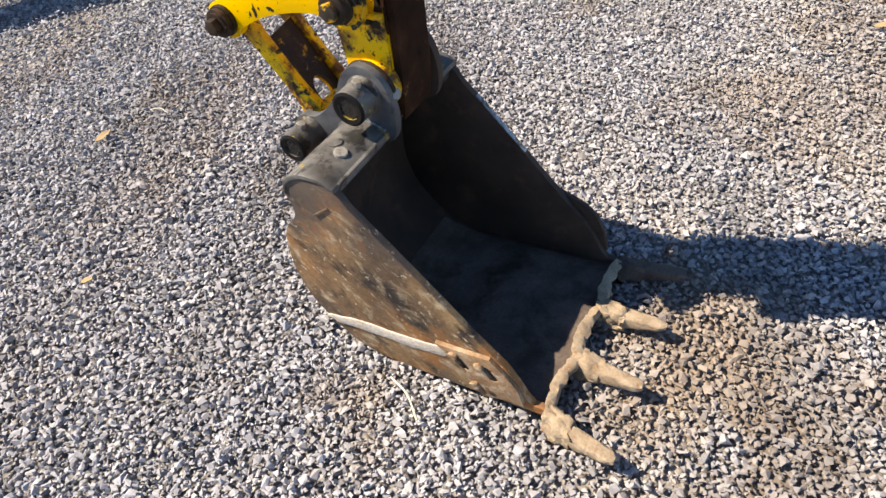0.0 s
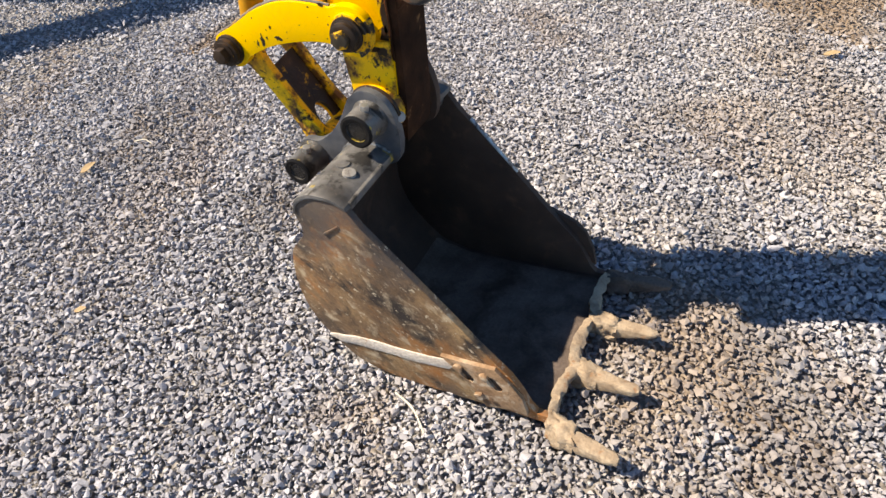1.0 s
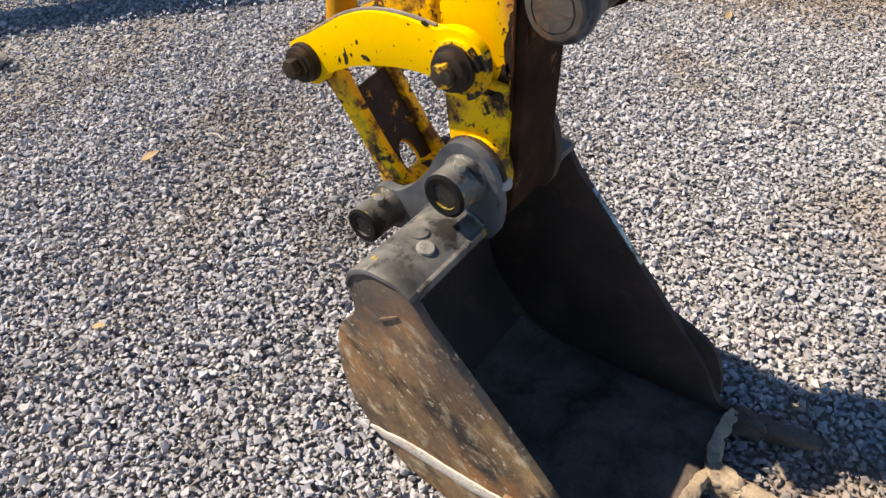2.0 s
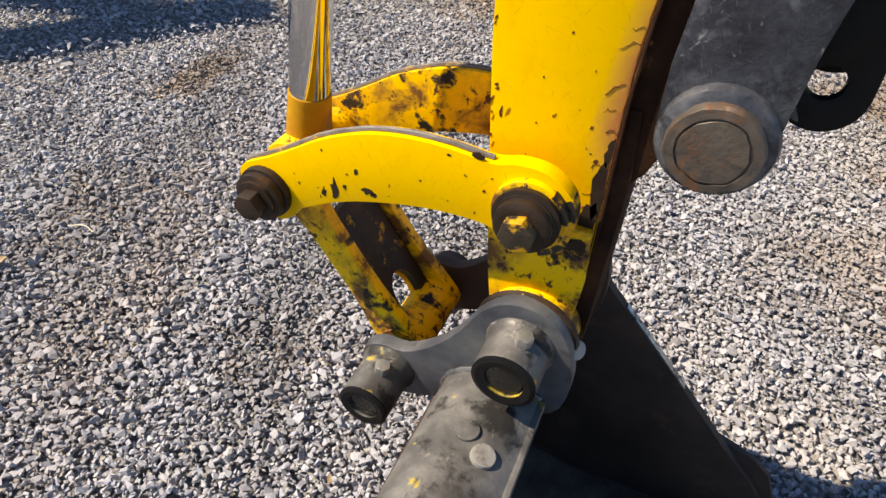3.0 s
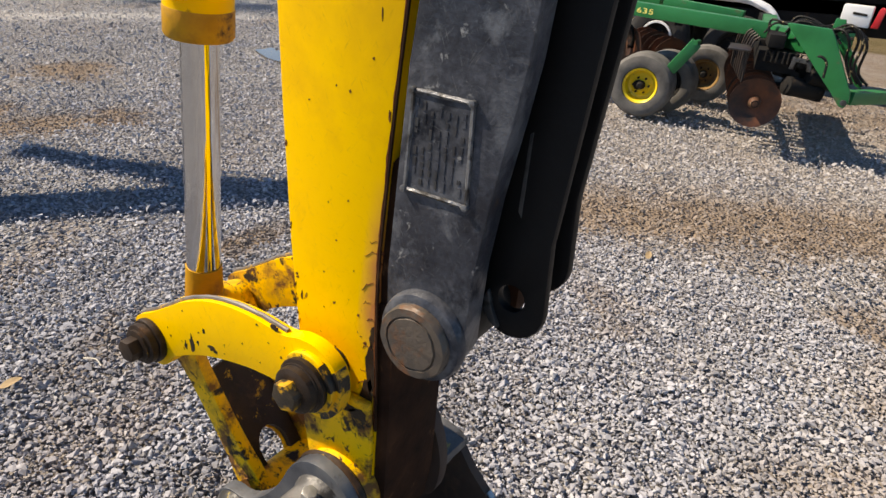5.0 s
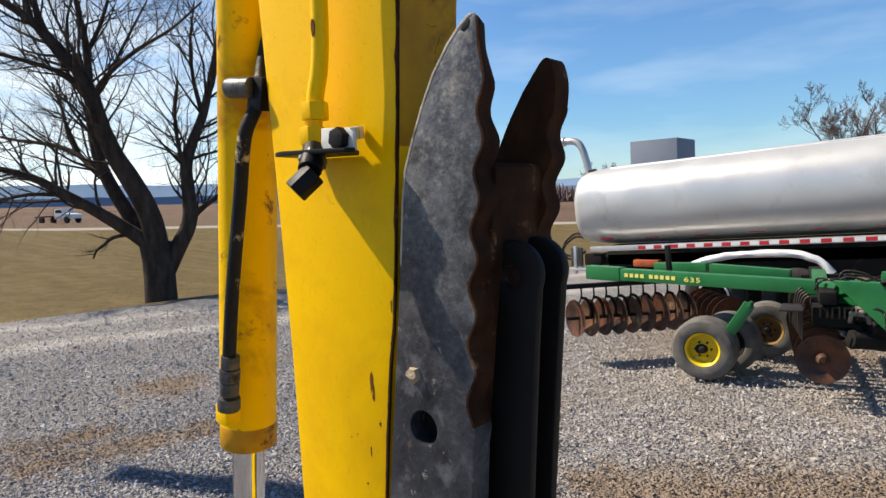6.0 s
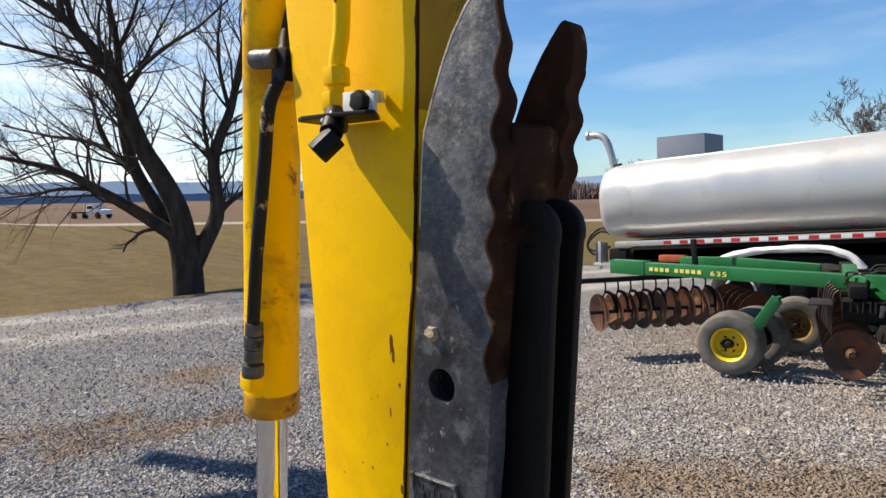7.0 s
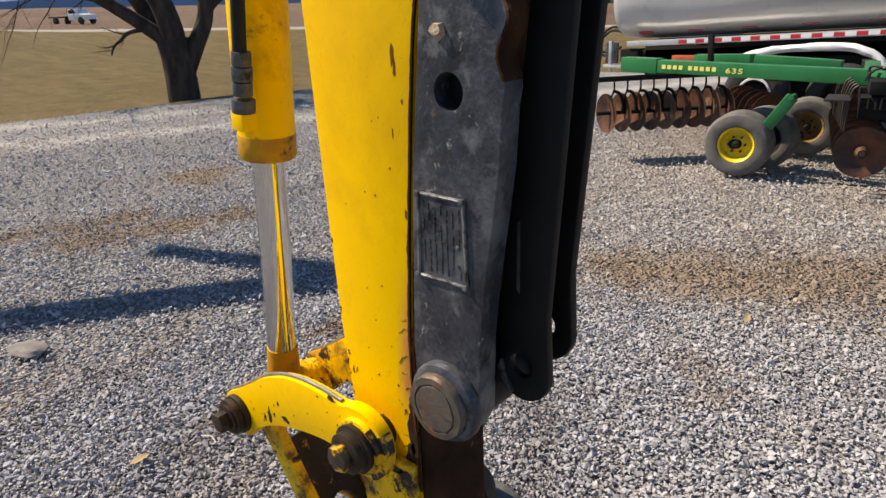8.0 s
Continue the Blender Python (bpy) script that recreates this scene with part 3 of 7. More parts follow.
def yard_zones(nt, vec):
    """Clay patches, pale wheel tracks and the distance across the yard towards its grassy edge."""
    dot = nt.nodes.new("ShaderNodeVectorMath")
    dot.operation = "DOT_PRODUCT"
    nt.links.new(vec, dot.inputs[0])
    dot.inputs[1].default_value = (-0.907, 0.42, 0)
    wob = limits(nt, noise_node(nt, vec, 0.9, 5), 0, 1, -0.8, 0.8)
    across = yard_math(nt, dot.outputs["Value"], wob)
    wobble = nt.nodes.new("ShaderNodeTexNoise")
    wobble.inputs["Scale"].default_value = 5
    wobble.inputs["Detail"].default_value = 5
    nt.links.new(vec, wobble.inputs["Vector"])
    wv = nt.nodes.new("ShaderNodeVectorMath")
    wv.operation = "MULTIPLY_ADD"
    nt.links.new(wobble.outputs["Color"], wv.inputs[0])
    wv.inputs[1].default_value, wv.inputs[2].default_value = (1.0, 1.0, 0), (-0.5, -0.5, 0)
    av = nt.nodes.new("ShaderNodeVectorMath")
    nt.links.new(vec, av.inputs[0])
    nt.links.new(wv.outputs[0], av.inputs[1])
    flat = nt.nodes.new("ShaderNodeVectorMath")
    flat.operation = "MULTIPLY"
    nt.links.new(av.outputs[0], flat.inputs[0])
    flat.inputs[1].default_value = (1, 1, 0)
    patch = None
    for x, y, r in DIRT:
        d = nt.nodes.new("ShaderNodeVectorMath")
        d.operation = "DISTANCE"
        nt.links.new(flat.outputs[0], d.inputs[0])
        d.inputs[1].default_value = (x, y, 0)
        f = limits(nt, d.outputs["Value"], r * 0.4, r * 1.15, 0.85 if math.hypot(x, y) > 2.2 else 0.7 if x > 0.6 and y < 0.3 else 0.42, 0)
        patch = f if patch is None else yard_math(nt, patch, f, "MAXIMUM")
    # streaks of clay that run with the wheel tracks
    mp = nt.nodes.new("ShaderNodeMapping")
    mp.inputs["Rotation"].default_value = (0, 0, math.atan2(0.42, -0.907))
    nt.links.new(vec, mp.inputs["Vector"])
    st = nt.nodes.new("ShaderNodeMapping")
    st.inputs["Scale"].default_value = (1.5, 0.45, 1)
    nt.links.new(mp.outputs["Vector"], st.inputs["Vector"])
    streak = limits(nt, noise_node(nt, st.outputs["Vector"], 0.9, 6, 0.62), 0.54, 0.70, 0, 0.38)
    patch = yard_math(nt, patch, streak, "MAXIMUM")
    clay = ramp_node(nt, noise_node(nt, vec, 14, 6, 0.65), [(0.32, (0.15, 0.103, 0.067)), (0.5, (0.235, 0.168, 0.112)), (0.68, (0.32, 0.242, 0.17))])
    t1 = yard_math(nt, limits(nt, across, 9.3, 9.9), limits(nt, across, 10.2, 10.8, 1, 0), "MULTIPLY")
    t2 = yard_math(nt, limits(nt, across, 11.4, 11.9), limits(nt, across, 12.2, 13.0, 1, 0), "MULTIPLY")
    pale = yard_math(nt, t1, t2, "MAXIMUM")
    pale = yard_math(nt, pale, limits(nt, across, 8.5, 11.0, 0, 0.3), "MAXIMUM")
    # tan dust on the side that the machines drive over
    dust = nt.nodes.new("ShaderNodeSeparateXYZ")
    nt.links.new(flat.outputs[0], dust.inputs["Vector"])
    tan = yard_math(nt, limits(nt, dust.outputs["X"], -0.8, 1.6, 0.05, 0.5), limits(nt, noise_node(nt, vec, 1.7, 5, 0.6), 0.38, 0.62), "MULTIPLY")
    back = yard_math(nt, limits(nt, dust.outputs["Y"], 1.2, 4.5, 0, 0.6), limits(nt, dust.outputs["X"], -4.5, -2.0), "MULTIPLY")
    tan = yard_math(nt, tan, yard_math(nt, back, limits(nt, noise_node(nt, vec, 1.3, 6, 0.65), 0.35, 0.62, 0.45, 1.0), "MULTIPLY"), "MAXIMUM")
    bare = yard_math(nt, limits(nt, dust.outputs["Y"], 5.9, 7.4), limits(nt, dust.outputs["X"], -3.6, -2.2), "MULTIPLY")
    bare = yard_math(nt, bare, limits(nt, noise_node(nt, vec, 3.0, 6, 0.65), 0.32, 0.56, 0.5, 1.0), "MULTIPLY")
    patch = yard_math(nt, patch, yard_math(nt, bare, 0.75, "MULTIPLY"), "MAXIMUM")
    return patch, clay, pale, tan, across


def yard_material():
    m = bpy.data.materials.new("gravel_yard_and_fields")
    m.use_nodes = True
    nt = m.node_tree
    p = nt.nodes["Principled BSDF"]
    tc = nt.nodes.new("ShaderNodeTexCoord")
    vec = tc.outputs["Object"]
    vo = nt.nodes.new("ShaderNodeTexVoronoi")
    vo.inputs["Scale"].default_value = 44
    nt.links.new(vec, vo.inputs["Vector"])
    sep = nt.nodes.new("ShaderNodeSeparateColor")
    nt.links.new(vo.outputs["Color"], sep.inputs["Color"])
    stones = ramp_node(nt, sep.outputs["Red"], [(0.0, (0.165, 0.165, 0.175)), (0.5, (0.335, 0.33, 0.34)), (1.0, (0.52, 0.505, 0.495))])
    gap = limits(nt, vo.outputs["Distance"], 0.30, 0.62, 0.0, 0.7)
    stones = blend(nt, gap, stones, (0.12, 0.11, 0.104))
    patch, clay, pale, tan, across = yard_zones(nt, vec)
    stones = blend(nt, tan, stones, (0.46, 0.395, 0.325))
    stones = blend(nt, yard_math(nt, pale, 0.75, "MULTIPLY"), stones, (0.56, 0.53, 0.50))
    stones = blend(nt, limits(nt, noise_node(nt, vec, 2.6, 7, 0.7), 0.5, 0.68, 0, 0.6), stones, (0.17, 0.16, 0.16))
    stones = blend(nt, patch, stones, clay)

    def add(a, b, op="ADD"):
        return yard_math(nt, a, b, op)

    # grass beyond the yard's edge, ploughed soil and a track further off
    sx = nt.nodes.new("ShaderNodeSeparateXYZ")
    nt.links.new(vec, sx.inputs["Vector"])
    wob = limits(nt, noise_node(nt, vec, 0.5, 5), 0, 1, -0.8, 0.8)
    yw = add(sx.outputs["Y"], wob)
    tuft = limits(nt, noise_node(nt, vec, 6, 4), 0.3, 0.7, -0.25, 0.25)
    left = limits(nt, add(across, tuft), 14.35, 14.75)
    back = limits(nt, yw, 15.0, 15.8, 0, 1)
    grass_f = add(left, back, "MAXIMUM")
    g1 = ramp_node(nt, noise_node(nt, vec, 0.35, 7, 0.65), [(0.25, (0.135, 0.092, 0.04)), (0.5, (0.205, 0.142, 0.062)), (0.75, (0.165, 0.128, 0.05))])
    # mown swaths seen as long faint streaks
    sw = nt.nodes.new("ShaderNodeMapping")
    sw.inputs["Rotation"].default_value = (0, 0, math.radians(-40))
    sw.inputs["Scale"].default_value = (0.08, 1.1, 1)
    nt.links.new(vec, sw.inputs["Vector"])
    g1 = blend(nt, limits(nt, noise_node(nt, sw.outputs["Vector"], 0.6, 6, 0.7), 0.45, 0.62, 0, 0.55), g1, (0.28, 0.205, 0.105))
    g1 = blend(nt, limits(nt, noise_node(nt, vec, 1.1, 7, 0.72), 0.44, 0.60, 0, 0.6), g1, (0.115, 0.085, 0.034))
    g1 = blend(nt, limits(nt, noise_node(nt, vec, 14, 5, 0.7), 0.4, 0.62, 0, 0.65), g1, (0.085, 0.068, 0.026))
    g1 = blend(nt, limits(nt, noise_node(nt, vec, 3.2, 4), 0.58, 0.72, 0, 0.45), g1, (0.10, 0.115, 0.035))
    ln = nt.nodes.new("ShaderNodeVectorMath")
    ln.operation = "LENGTH"
    nt.links.new(vec, ln.inputs[0])
    r = add(ln.outputs["Value"], limits(nt, noise_node(nt, vec, 0.02, 3), 0, 1, -6, 6))
    far = limits(nt, r, 82, 86)
    soil = ramp_node(nt, noise_node(nt, vec, 0.012, 5), [(0.35, (0.115, 0.072, 0.050)), (0.55, (0.16, 0.105, 0.075)), (0.7, (0.15, 0.12, 0.068))])
    track = add(limits(nt, r, 78, 80), limits(nt, r, 83, 85, 1, 0), "MULTIPLY")
    g1 = blend(nt, far, g1, soil)
    g1 = blend(nt, track, g1, (0.40, 0.36, 0.32))
    col = blend(nt, grass_f, stones, g1)
    nt.links.new(col, p.inputs["Base Color"])
    p.inputs["Roughness"].default_value = 0.95
    p.inputs["Specular IOR Level"].default_value = 0.15
    b = nt.nodes.new("ShaderNodeBump")
    b.inputs["Strength"].default_value, b.inputs["Distance"].default_value = 1.0, 0.025
    hgt = add(limits(nt, vo.outputs["Distance"], 0, 0.7, 1, 0), limits(nt, noise_node(nt, vec, 9, 5), 0, 1, 0, 1.2))
    nt.links.new(hgt, b.inputs["Height"])
    nt.links.new(b.outputs["Normal"], p.inputs["Normal"])
    return m


def build_ground():
    radii = [0.0]
    r = 0.5
    while r < 4200:
        radii.append(r)
        r *= 1.13
    seg = 120
    bm = bmesh.new()
    rows = []
    for r in radii:
        row = []
        for i in range(seg if r else 1):
            a = 2 * math.pi * i / seg
            x, y = r * math.cos(a), r * math.sin(a)
            z = ground_z(x, y) + (0.02 * noise.noise(Vector((x * 0.7, y * 0.7, 0))) if r < 40 else 0)
            row.append(bm.verts.new((x, y, z - 0.022)))
        rows.append(row)
    for a, b in zip(rows, rows[1:]):
        for i in range(seg):
            j = (i + 1) % seg
            bm.faces.new((a[0], b[i], b[j]) if len(a) == 1 else (a[i], b[i], b[j], a[j]))
    ob = part("ground", bm, yard_material())
    return tagged(ob, "grey crushed-stone yard with brown dirt patches, dry grass beyond", "ground", kind="structure")


def build_gravel():
    """Loose angular stones over the part of the yard that is seen near."""
    rng = np.random.default_rng(5)

    def stone_shapes(points, kinds):
        out = []
        for k in range(kinds):
            bm = bmesh.new()
            for q in rng.normal(size=(points, 3)):
                q = q / np.linalg.norm(q) * (0.85 + 0.25 * rng.random())
                bm.verts.new(q * np.array([1.0, rng.uniform(0.68, 0.95), rng.uniform(0.5, 0.72)]))
            hull = bmesh.ops.convex_hull(bm, input=bm.verts)
            bmesh.ops.delete(bm, geom=[g for g in hull["geom_interior"] if isinstance(g, bmesh.types.BMVert)], context="VERTS")
            bmesh.ops.triangulate(bm, faces=bm.faces)
            bm.verts.index_update()
            out.append((np.array([v.co[:] for v in bm.verts]), np.array([[v.index for v in f.verts] for f in bm.faces])))
            bm.free()
        return out

    chunky, simple = stone_shapes(9, 28), stone_shapes(6, 28)

    def zone(x0, x1, y0, y1, step, keep):
        gx, gy = np.meshgrid(np.arange(x0, x1, step), np.arange(y0, y1, step))
        p = np.stack([gx.ravel(), gy.ravel()], 1) + rng.uniform(-0.55, 0.55, (gx.size, 2)) * step
        return p[keep(p)]

    def dist(p):
        return np.hypot(p[:, 0] + 0.2, p[:, 1] - 0.3)

    near = zone(-2.8, 2.4, -1.9, 3.0, 0.0148, lambda p: dist(p) < 2.3)
    under = zone(-2.2, 1.8, -1.7, 2.2, 0.0195, lambda p: dist(p) < 1.8)
    mid = zone(-5.5, 4.5, -2.5, 6.0, 0.0245, lambda p: (dist(p) >= 2.3) & (dist(p) < 5.2) & (p[:, 1] > -0.6 * p[:, 0] - 3.2))
    outer = zone(-13.5, 4.0, -1.5, 8.5, 0.046, lambda p: (dist(p) >= 5.2) & (p[:, 1] * 0.42 - p[:, 0] * 0.907 < rng.uniform(7.5, 14.0, len(p))) & (p[:, 1] > -0.35 * p[:, 0] - 3.5))
    V, F, at = [], [], 0
    for pts, size, spread, lo, hi, shapes in ((near, 0.0100, 0.38, -0.95, 0.75, chunky), (under, 0.0115, 0.3, -1.7, -0.8, simple), (mid, 0.0128, 0.42, -1.15, 1.1, simple), (outer, 0.0165, 0.4, -0.75, 0.6, simple)):
        pts = pts[np.hypot((pts[:, 0] + 5.45) / 0.5, (pts[:, 1] - 4.72) / 0.24) > 1.0]   # none lie in the puddle
        n = len(pts)
        which = rng.integers(0, len(shapes), n)
        s = size * np.exp(rng.normal(0, spread, n)).clip(0.45, 2.1)
        ax = rng.normal(size=(n, 4))
        ax /= np.linalg.norm(ax, axis=1, keepdims=True)
        w, x, y, z = ax.T
        R = np.stack([1 - 2 * (y * y + z * z), 2 * (x * y - z * w), 2 * (x * z + y * w), 2 * (x * y + z * w), 1 - 2 * (x * x + z * z), 2 * (y * z - x * w), 2 * (x * z - y * w), 2 * (y * z + x * w), 1 - 2 * (x * x + y * y)], 1).reshape(n, 3, 3)
        lift = rng.uniform(lo, hi, n) * s
        pressed = (pts[:, 0] > -0.14) & (pts[:, 0] < 0.57) & (pts[:, 1] > -0.44) & (pts[:, 1] < 0.13)
        mud_w = np.zeros(n)
        for dx, dy, dr in DIRT:
            mud_w = np.maximum(mud_w, np.clip(1.15 - np.hypot(pts[:, 0] - dx, pts[:, 1] - dy) / dr, 0, 0.8) * (0.7 if math.hypot(dx, dy) > 2.2 else 0.15))
        lift = lift - 1.9 * s * mud_w * rng.uniform(0.3, 1.0, n)
        lift = np.where(pressed, -0.03, lift)   # pressed down beneath the bucket
        for k, (sv, sf) in enumerate(shapes):
            idx = np.where(which == k)[0]
            if not len(idx):
                continue
            verts = np.einsum("nij,vj->nvi", R[idx], sv) * s[idx, None, None]
            verts[:, :, 2] *= 0.75
            gz = np.array([ground_z(a, b) for a, b in pts[idx]])
            verts += np.concatenate([pts[idx], (gz + lift[idx])[:, None]], 1)[:, None]
            base = at + np.arange(len(idx))[:, None, None] * len(sv)
            V.append(verts.reshape(-1, 3))
            F.append((sf[None] + base).reshape(-1, 3))
            at += len(idx) * len(sv)
    V, F = np.concatenate(V), np.concatenate(F)
    me = bpy.data.meshes.new("gravel")
    me.vertices.add(len(V))
    me.vertices.foreach_set("co", V.astype(np.float32).ravel())
    me.loops.add(F.size)
    me.loops.foreach_set("vertex_index", F.astype(np.int32).ravel())
    me.polygons.add(len(F))
    me.polygons.foreach_set("loop_start", np.arange(0, F.size, 3, dtype=np.int32))
    me.polygons.foreach_set("use_smooth", np.zeros(len(F), dtype=bool))
    me.update()
    me.validate()
    me.materials.append(gravel_material())
    ob = new("gravel", me)
    return tagged(ob, "loose angular grey crushed stones covering the yard", "gravel", kind="stuff")


def gravel_material():
    m = bpy.data.materials.new("crushed_stone")
    m.use_nodes = True
    nt = m.node_tree
    p = nt.nodes["Principled BSDF"]
    tc = nt.nodes.new("ShaderNodeTexCoord")
    vec = tc.outputs["Object"]
    ge = nt.nodes.new("ShaderNodeNewGeometry")
    col = ramp_node(nt, ge.outputs["Random Per Island"], [(0.0, (0.19, 0.19, 0.208)), (0.1, (0.30, 0.30, 0.33)), (0.3, (0.37, 0.37, 0.405)), (0.65, (0.42, 0.42, 0.455)), (0.94, (0.46, 0.455, 0.48)), (1.0, (0.50, 0.49, 0.49))])
    mott = limits(nt, noise_node(nt, vec, 220, 3), 0.3, 0.7, 0.8, 1.17)
    cg = nt.nodes.new("ShaderNodeCombineColor")
    for s in ("Red", "Green", "Blue"):
        nt.links.new(mott, cg.inputs[s])
    col = blend(nt, 1.0, col, cg.outputs["Color"], "MULTIPLY")
    patch, clay, pale, tan, across = yard_zones(nt, vec)
    col = blend(nt, tan, col, (0.46, 0.395, 0.325))
    col = blend(nt, yard_math(nt, pale, 0.75, "MULTIPLY"), col, (0.60, 0.565, 0.525))
    col = blend(nt, yard_math(nt, patch, 0.9, "MULTIPLY"), col, clay)
    col = blend(nt, limits(nt, noise_node(nt, vec, 2.6, 7, 0.7), 0.50, 0.66, 0, 0.34), col, (0.20, 0.185, 0.175))
    # darker streaks: the shade of wheel ruts painted into the stones
    ru = nt.nodes.new("ShaderNodeMapping")
    ru.inputs["Rotation"].default_value = (0, 0, math.atan2(0.42, -0.907))
    nt.links.new(vec, ru.inputs["Vector"])
    rs = nt.nodes.new("ShaderNodeMapping")
    rs.inputs["Scale"].default_value = (1.9, 0.3, 1)
    nt.links.new(ru.outputs["Vector"], rs.inputs["Vector"])
    col = blend(nt, limits(nt, noise_node(nt, rs.outputs["Vector"], 1.3, 6, 0.62), 0.52, 0.66, 0, 0.5), col, (0.17, 0.165, 0.17))
    nt.links.new(col, p.inputs["Base Color"])
    p.inputs["Roughness"].default_value = 0.9
    p.inputs["Specular IOR Level"].default_value = 0.2
    b = nt.nodes.new("ShaderNodeBump")
    b.inputs["Strength"].default_value, b.inputs["Distance"].default_value = 0.4, 0.002
    nt.links.new(noise_node(nt, vec, 260, 4), b.inputs["Height"])
    nt.links.new(b.outputs["Normal"], p.inputs["Normal"])
    return m


build_ground()
build_gravel()

# ---- excavator arm ----
YN, YF, YC = -0.155, -0.035, -0.095   # near face, far face and middle plane of the stick
A, B, C, D, E = (0.0, 0.717), (-0.2, 0.559), (-0.394, 0.835), (-0.020, 0.934), (0.143, 1.066)   # pins, x and z


def hexagon(r):
    return [(r * math.cos(math.pi / 3 * i), r * math.sin(math.pi / 3 * i)) for i in range(6)]


def bolt_head(parent, c, y, r, h, mat, name="bolt", turn=0.3):
    """A hexagon head whose axis is y, standing out towards smaller y."""
    pts = [(c[0] + r * math.cos(math.pi / 3 * i + turn), c[1] + r * math.sin(math.pi / 3 * i + turn)) for i in range(6)]
    return part(name, slab(pts, y, y - h, bevel=0.002), mat, parent)


def build_arm():
    arm = thing("excavator", "yellow excavator stick with chipped paint, upright over its bucket", "excavator")
    left = [(-0.058, 0.70), (-0.074, 0.76), (-0.093, 0.94), (-0.106, 1.10), (-0.113, 1.28), (-0.12, 1.54), (-0.13, 1.74), (-0.143, 1.96), (-0.158, 2.2), (-0.185, 2.7), (-0.19, 3.05)]
    right = [(0.21, 3.05), (0.19, 2.7), (0.153, 2.2), (0.136, 2.02), (0.122, 1.83), (0.103, 1.62), (0.089, 1.53), (0.071, 1.37), (0.058, 1.22), (0.05, 1.1), (0.052, 0.96), (0.054, 0.85), (0.052, 0.74), (0.046, 0.70)]
    part("stick", slab([*left, *right], YN, YF, bevel=0.006), yellow, arm, "yellow box-section stick")
    # lower boss between the bucket's ears
    part("boss", rod((A[0], -0.178, A[1]), (A[0], -0.012, A[1]), 0.066, seg=40, bevel=0.006), yellow_worn, arm, "greasy worn yellow boss")
    part("seal_ring", lathe([(0.062, 0), (0.072, 0.002), (0.074, 0.01), (0.068, 0.016)], (A[0], -0.194, A[1]), (0, 1, 0), 40, False), grease, arm, "black greasy seal ring")
    part("cheek_plate", slab([(-0.075, 0.80), (-0.06, 0.70), (0.05, 0.70), (0.056, 0.82), (0.05, 0.90), (-0.085, 0.90)], YN - 0.012, YN - 0.001, bevel=0.004), yellow_worn, arm, "scuffed yellow cheek plate")
    part("weld_seam", pipe(spline([(x + 0.002, YN - 0.0005, z) for x, z in right[1:12]], 3), 0.0022, 6), thumb_edge, arm)
    # rust bleeding through the paint of the belly
    for way in (((-0.080, 2.034), (-0.087, 2.0225), (-0.083, 2.020), (-0.092, 2.017)), ((-0.103, 1.987), (-0.090, 1.9855), (-0.080, 1.988), (-0.077, 1.978), (-0.075, 1.972), (-0.081, 1.959), (-0.0815, 1.949), (-0.082, 1.939)), ((-0.071, 2.026), (-0.072, 2.023)), ((-0.066, 1.957), (-0.067, 1.950))):
        part("rust_streak", roughen(pipe(spline([(0.1357 - 0.0737 * (2.02 - z), y, z) for y, z in way], 4), 0.0013, 6), 0.0008, 300), thumb_edge, arm, "dark rust crack in the paint")
    # ochre skin: the upper belly's shade is put into its paint
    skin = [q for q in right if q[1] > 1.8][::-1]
    part("belly_skin", slab([(x + 0.0008, z) for x, z in skin] + [(x - 0.004, z) for x, z in skin[::-1]], YN + 0.004, YF - 0.004, bevel=0), yellow_shaded, arm, "smudged ochre paint darkened for shade")
    # brown wear plate on the belly
    part("belly_plate", slab([(0.040, 0.66), (0.042, 0.72), (0.042, 0.98), (0.042, 1.06), (0.068, 1.06), (0.075, 0.98), (0.072, 0.70), (0.062, 0.62)], -0.15, -0.02, bevel=0.002), thumb_edge, arm, "rusty brown belly plate")
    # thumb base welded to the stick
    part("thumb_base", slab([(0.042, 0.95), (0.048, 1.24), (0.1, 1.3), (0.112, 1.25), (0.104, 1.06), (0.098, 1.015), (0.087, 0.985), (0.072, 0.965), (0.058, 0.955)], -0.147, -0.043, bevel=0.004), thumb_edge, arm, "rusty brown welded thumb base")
    # paint chips and scrapes on the face, more of them along the belly edge
    rng = random.Random(8)
    spots = [(0.053, 1.515, 0.005, 0.013), (0.056, 1.50, 0.003, 0.014), (0.066, 1.46, 0.002, 0.004), (0.035, 1.37, 0.0015, 0.002), (0.06, 1.31, 0.0016, 0.008), (0.045, 1.42, 0.001, 0.008), (-0.02, 1.33, 0.0012, 0.0015), (-0.107, 1.24, 0.002, 0.004), (0.0, 1.19, 0.002, 0.002), (0.02, 1.03, 0.002, 0.003), (0.033, 0.99, 0.003, 0.003), (-0.085, 1.02, 0.002, 0.008)]
    for i in range(9):
        z = rng.uniform(0.95, 1.7)
        xe = 0.05 + 0.085 * max(0.0, z - 1.08)
        spots.append((xe + 0.003 - abs(rng.gauss(0.0, 0.004)), z, rng.uniform(0.0006, 0.0022), rng.uniform(0.002, 0.009)))
    for i in range(16):
        spots.append((rng.uniform(-0.085, 0.04), rng.uniform(0.92, 1.5), rng.uniform(0.0006, 0.0018), rng.uniform(0.0008, 0.0025)))
    for x, z, w, h in spots:
        pts = [(x + w * math.cos(a) * rng.uniform(0.5, 1.25), z + h * math.sin(a) * rng.uniform(0.5, 1.25)) for a in [2 * math.pi * k / 9 for k in range(9)]]
        part("paint_chip", slab(pts, YN - 0.0005, YN + 0.001, bevel=0), chip_m, arm)
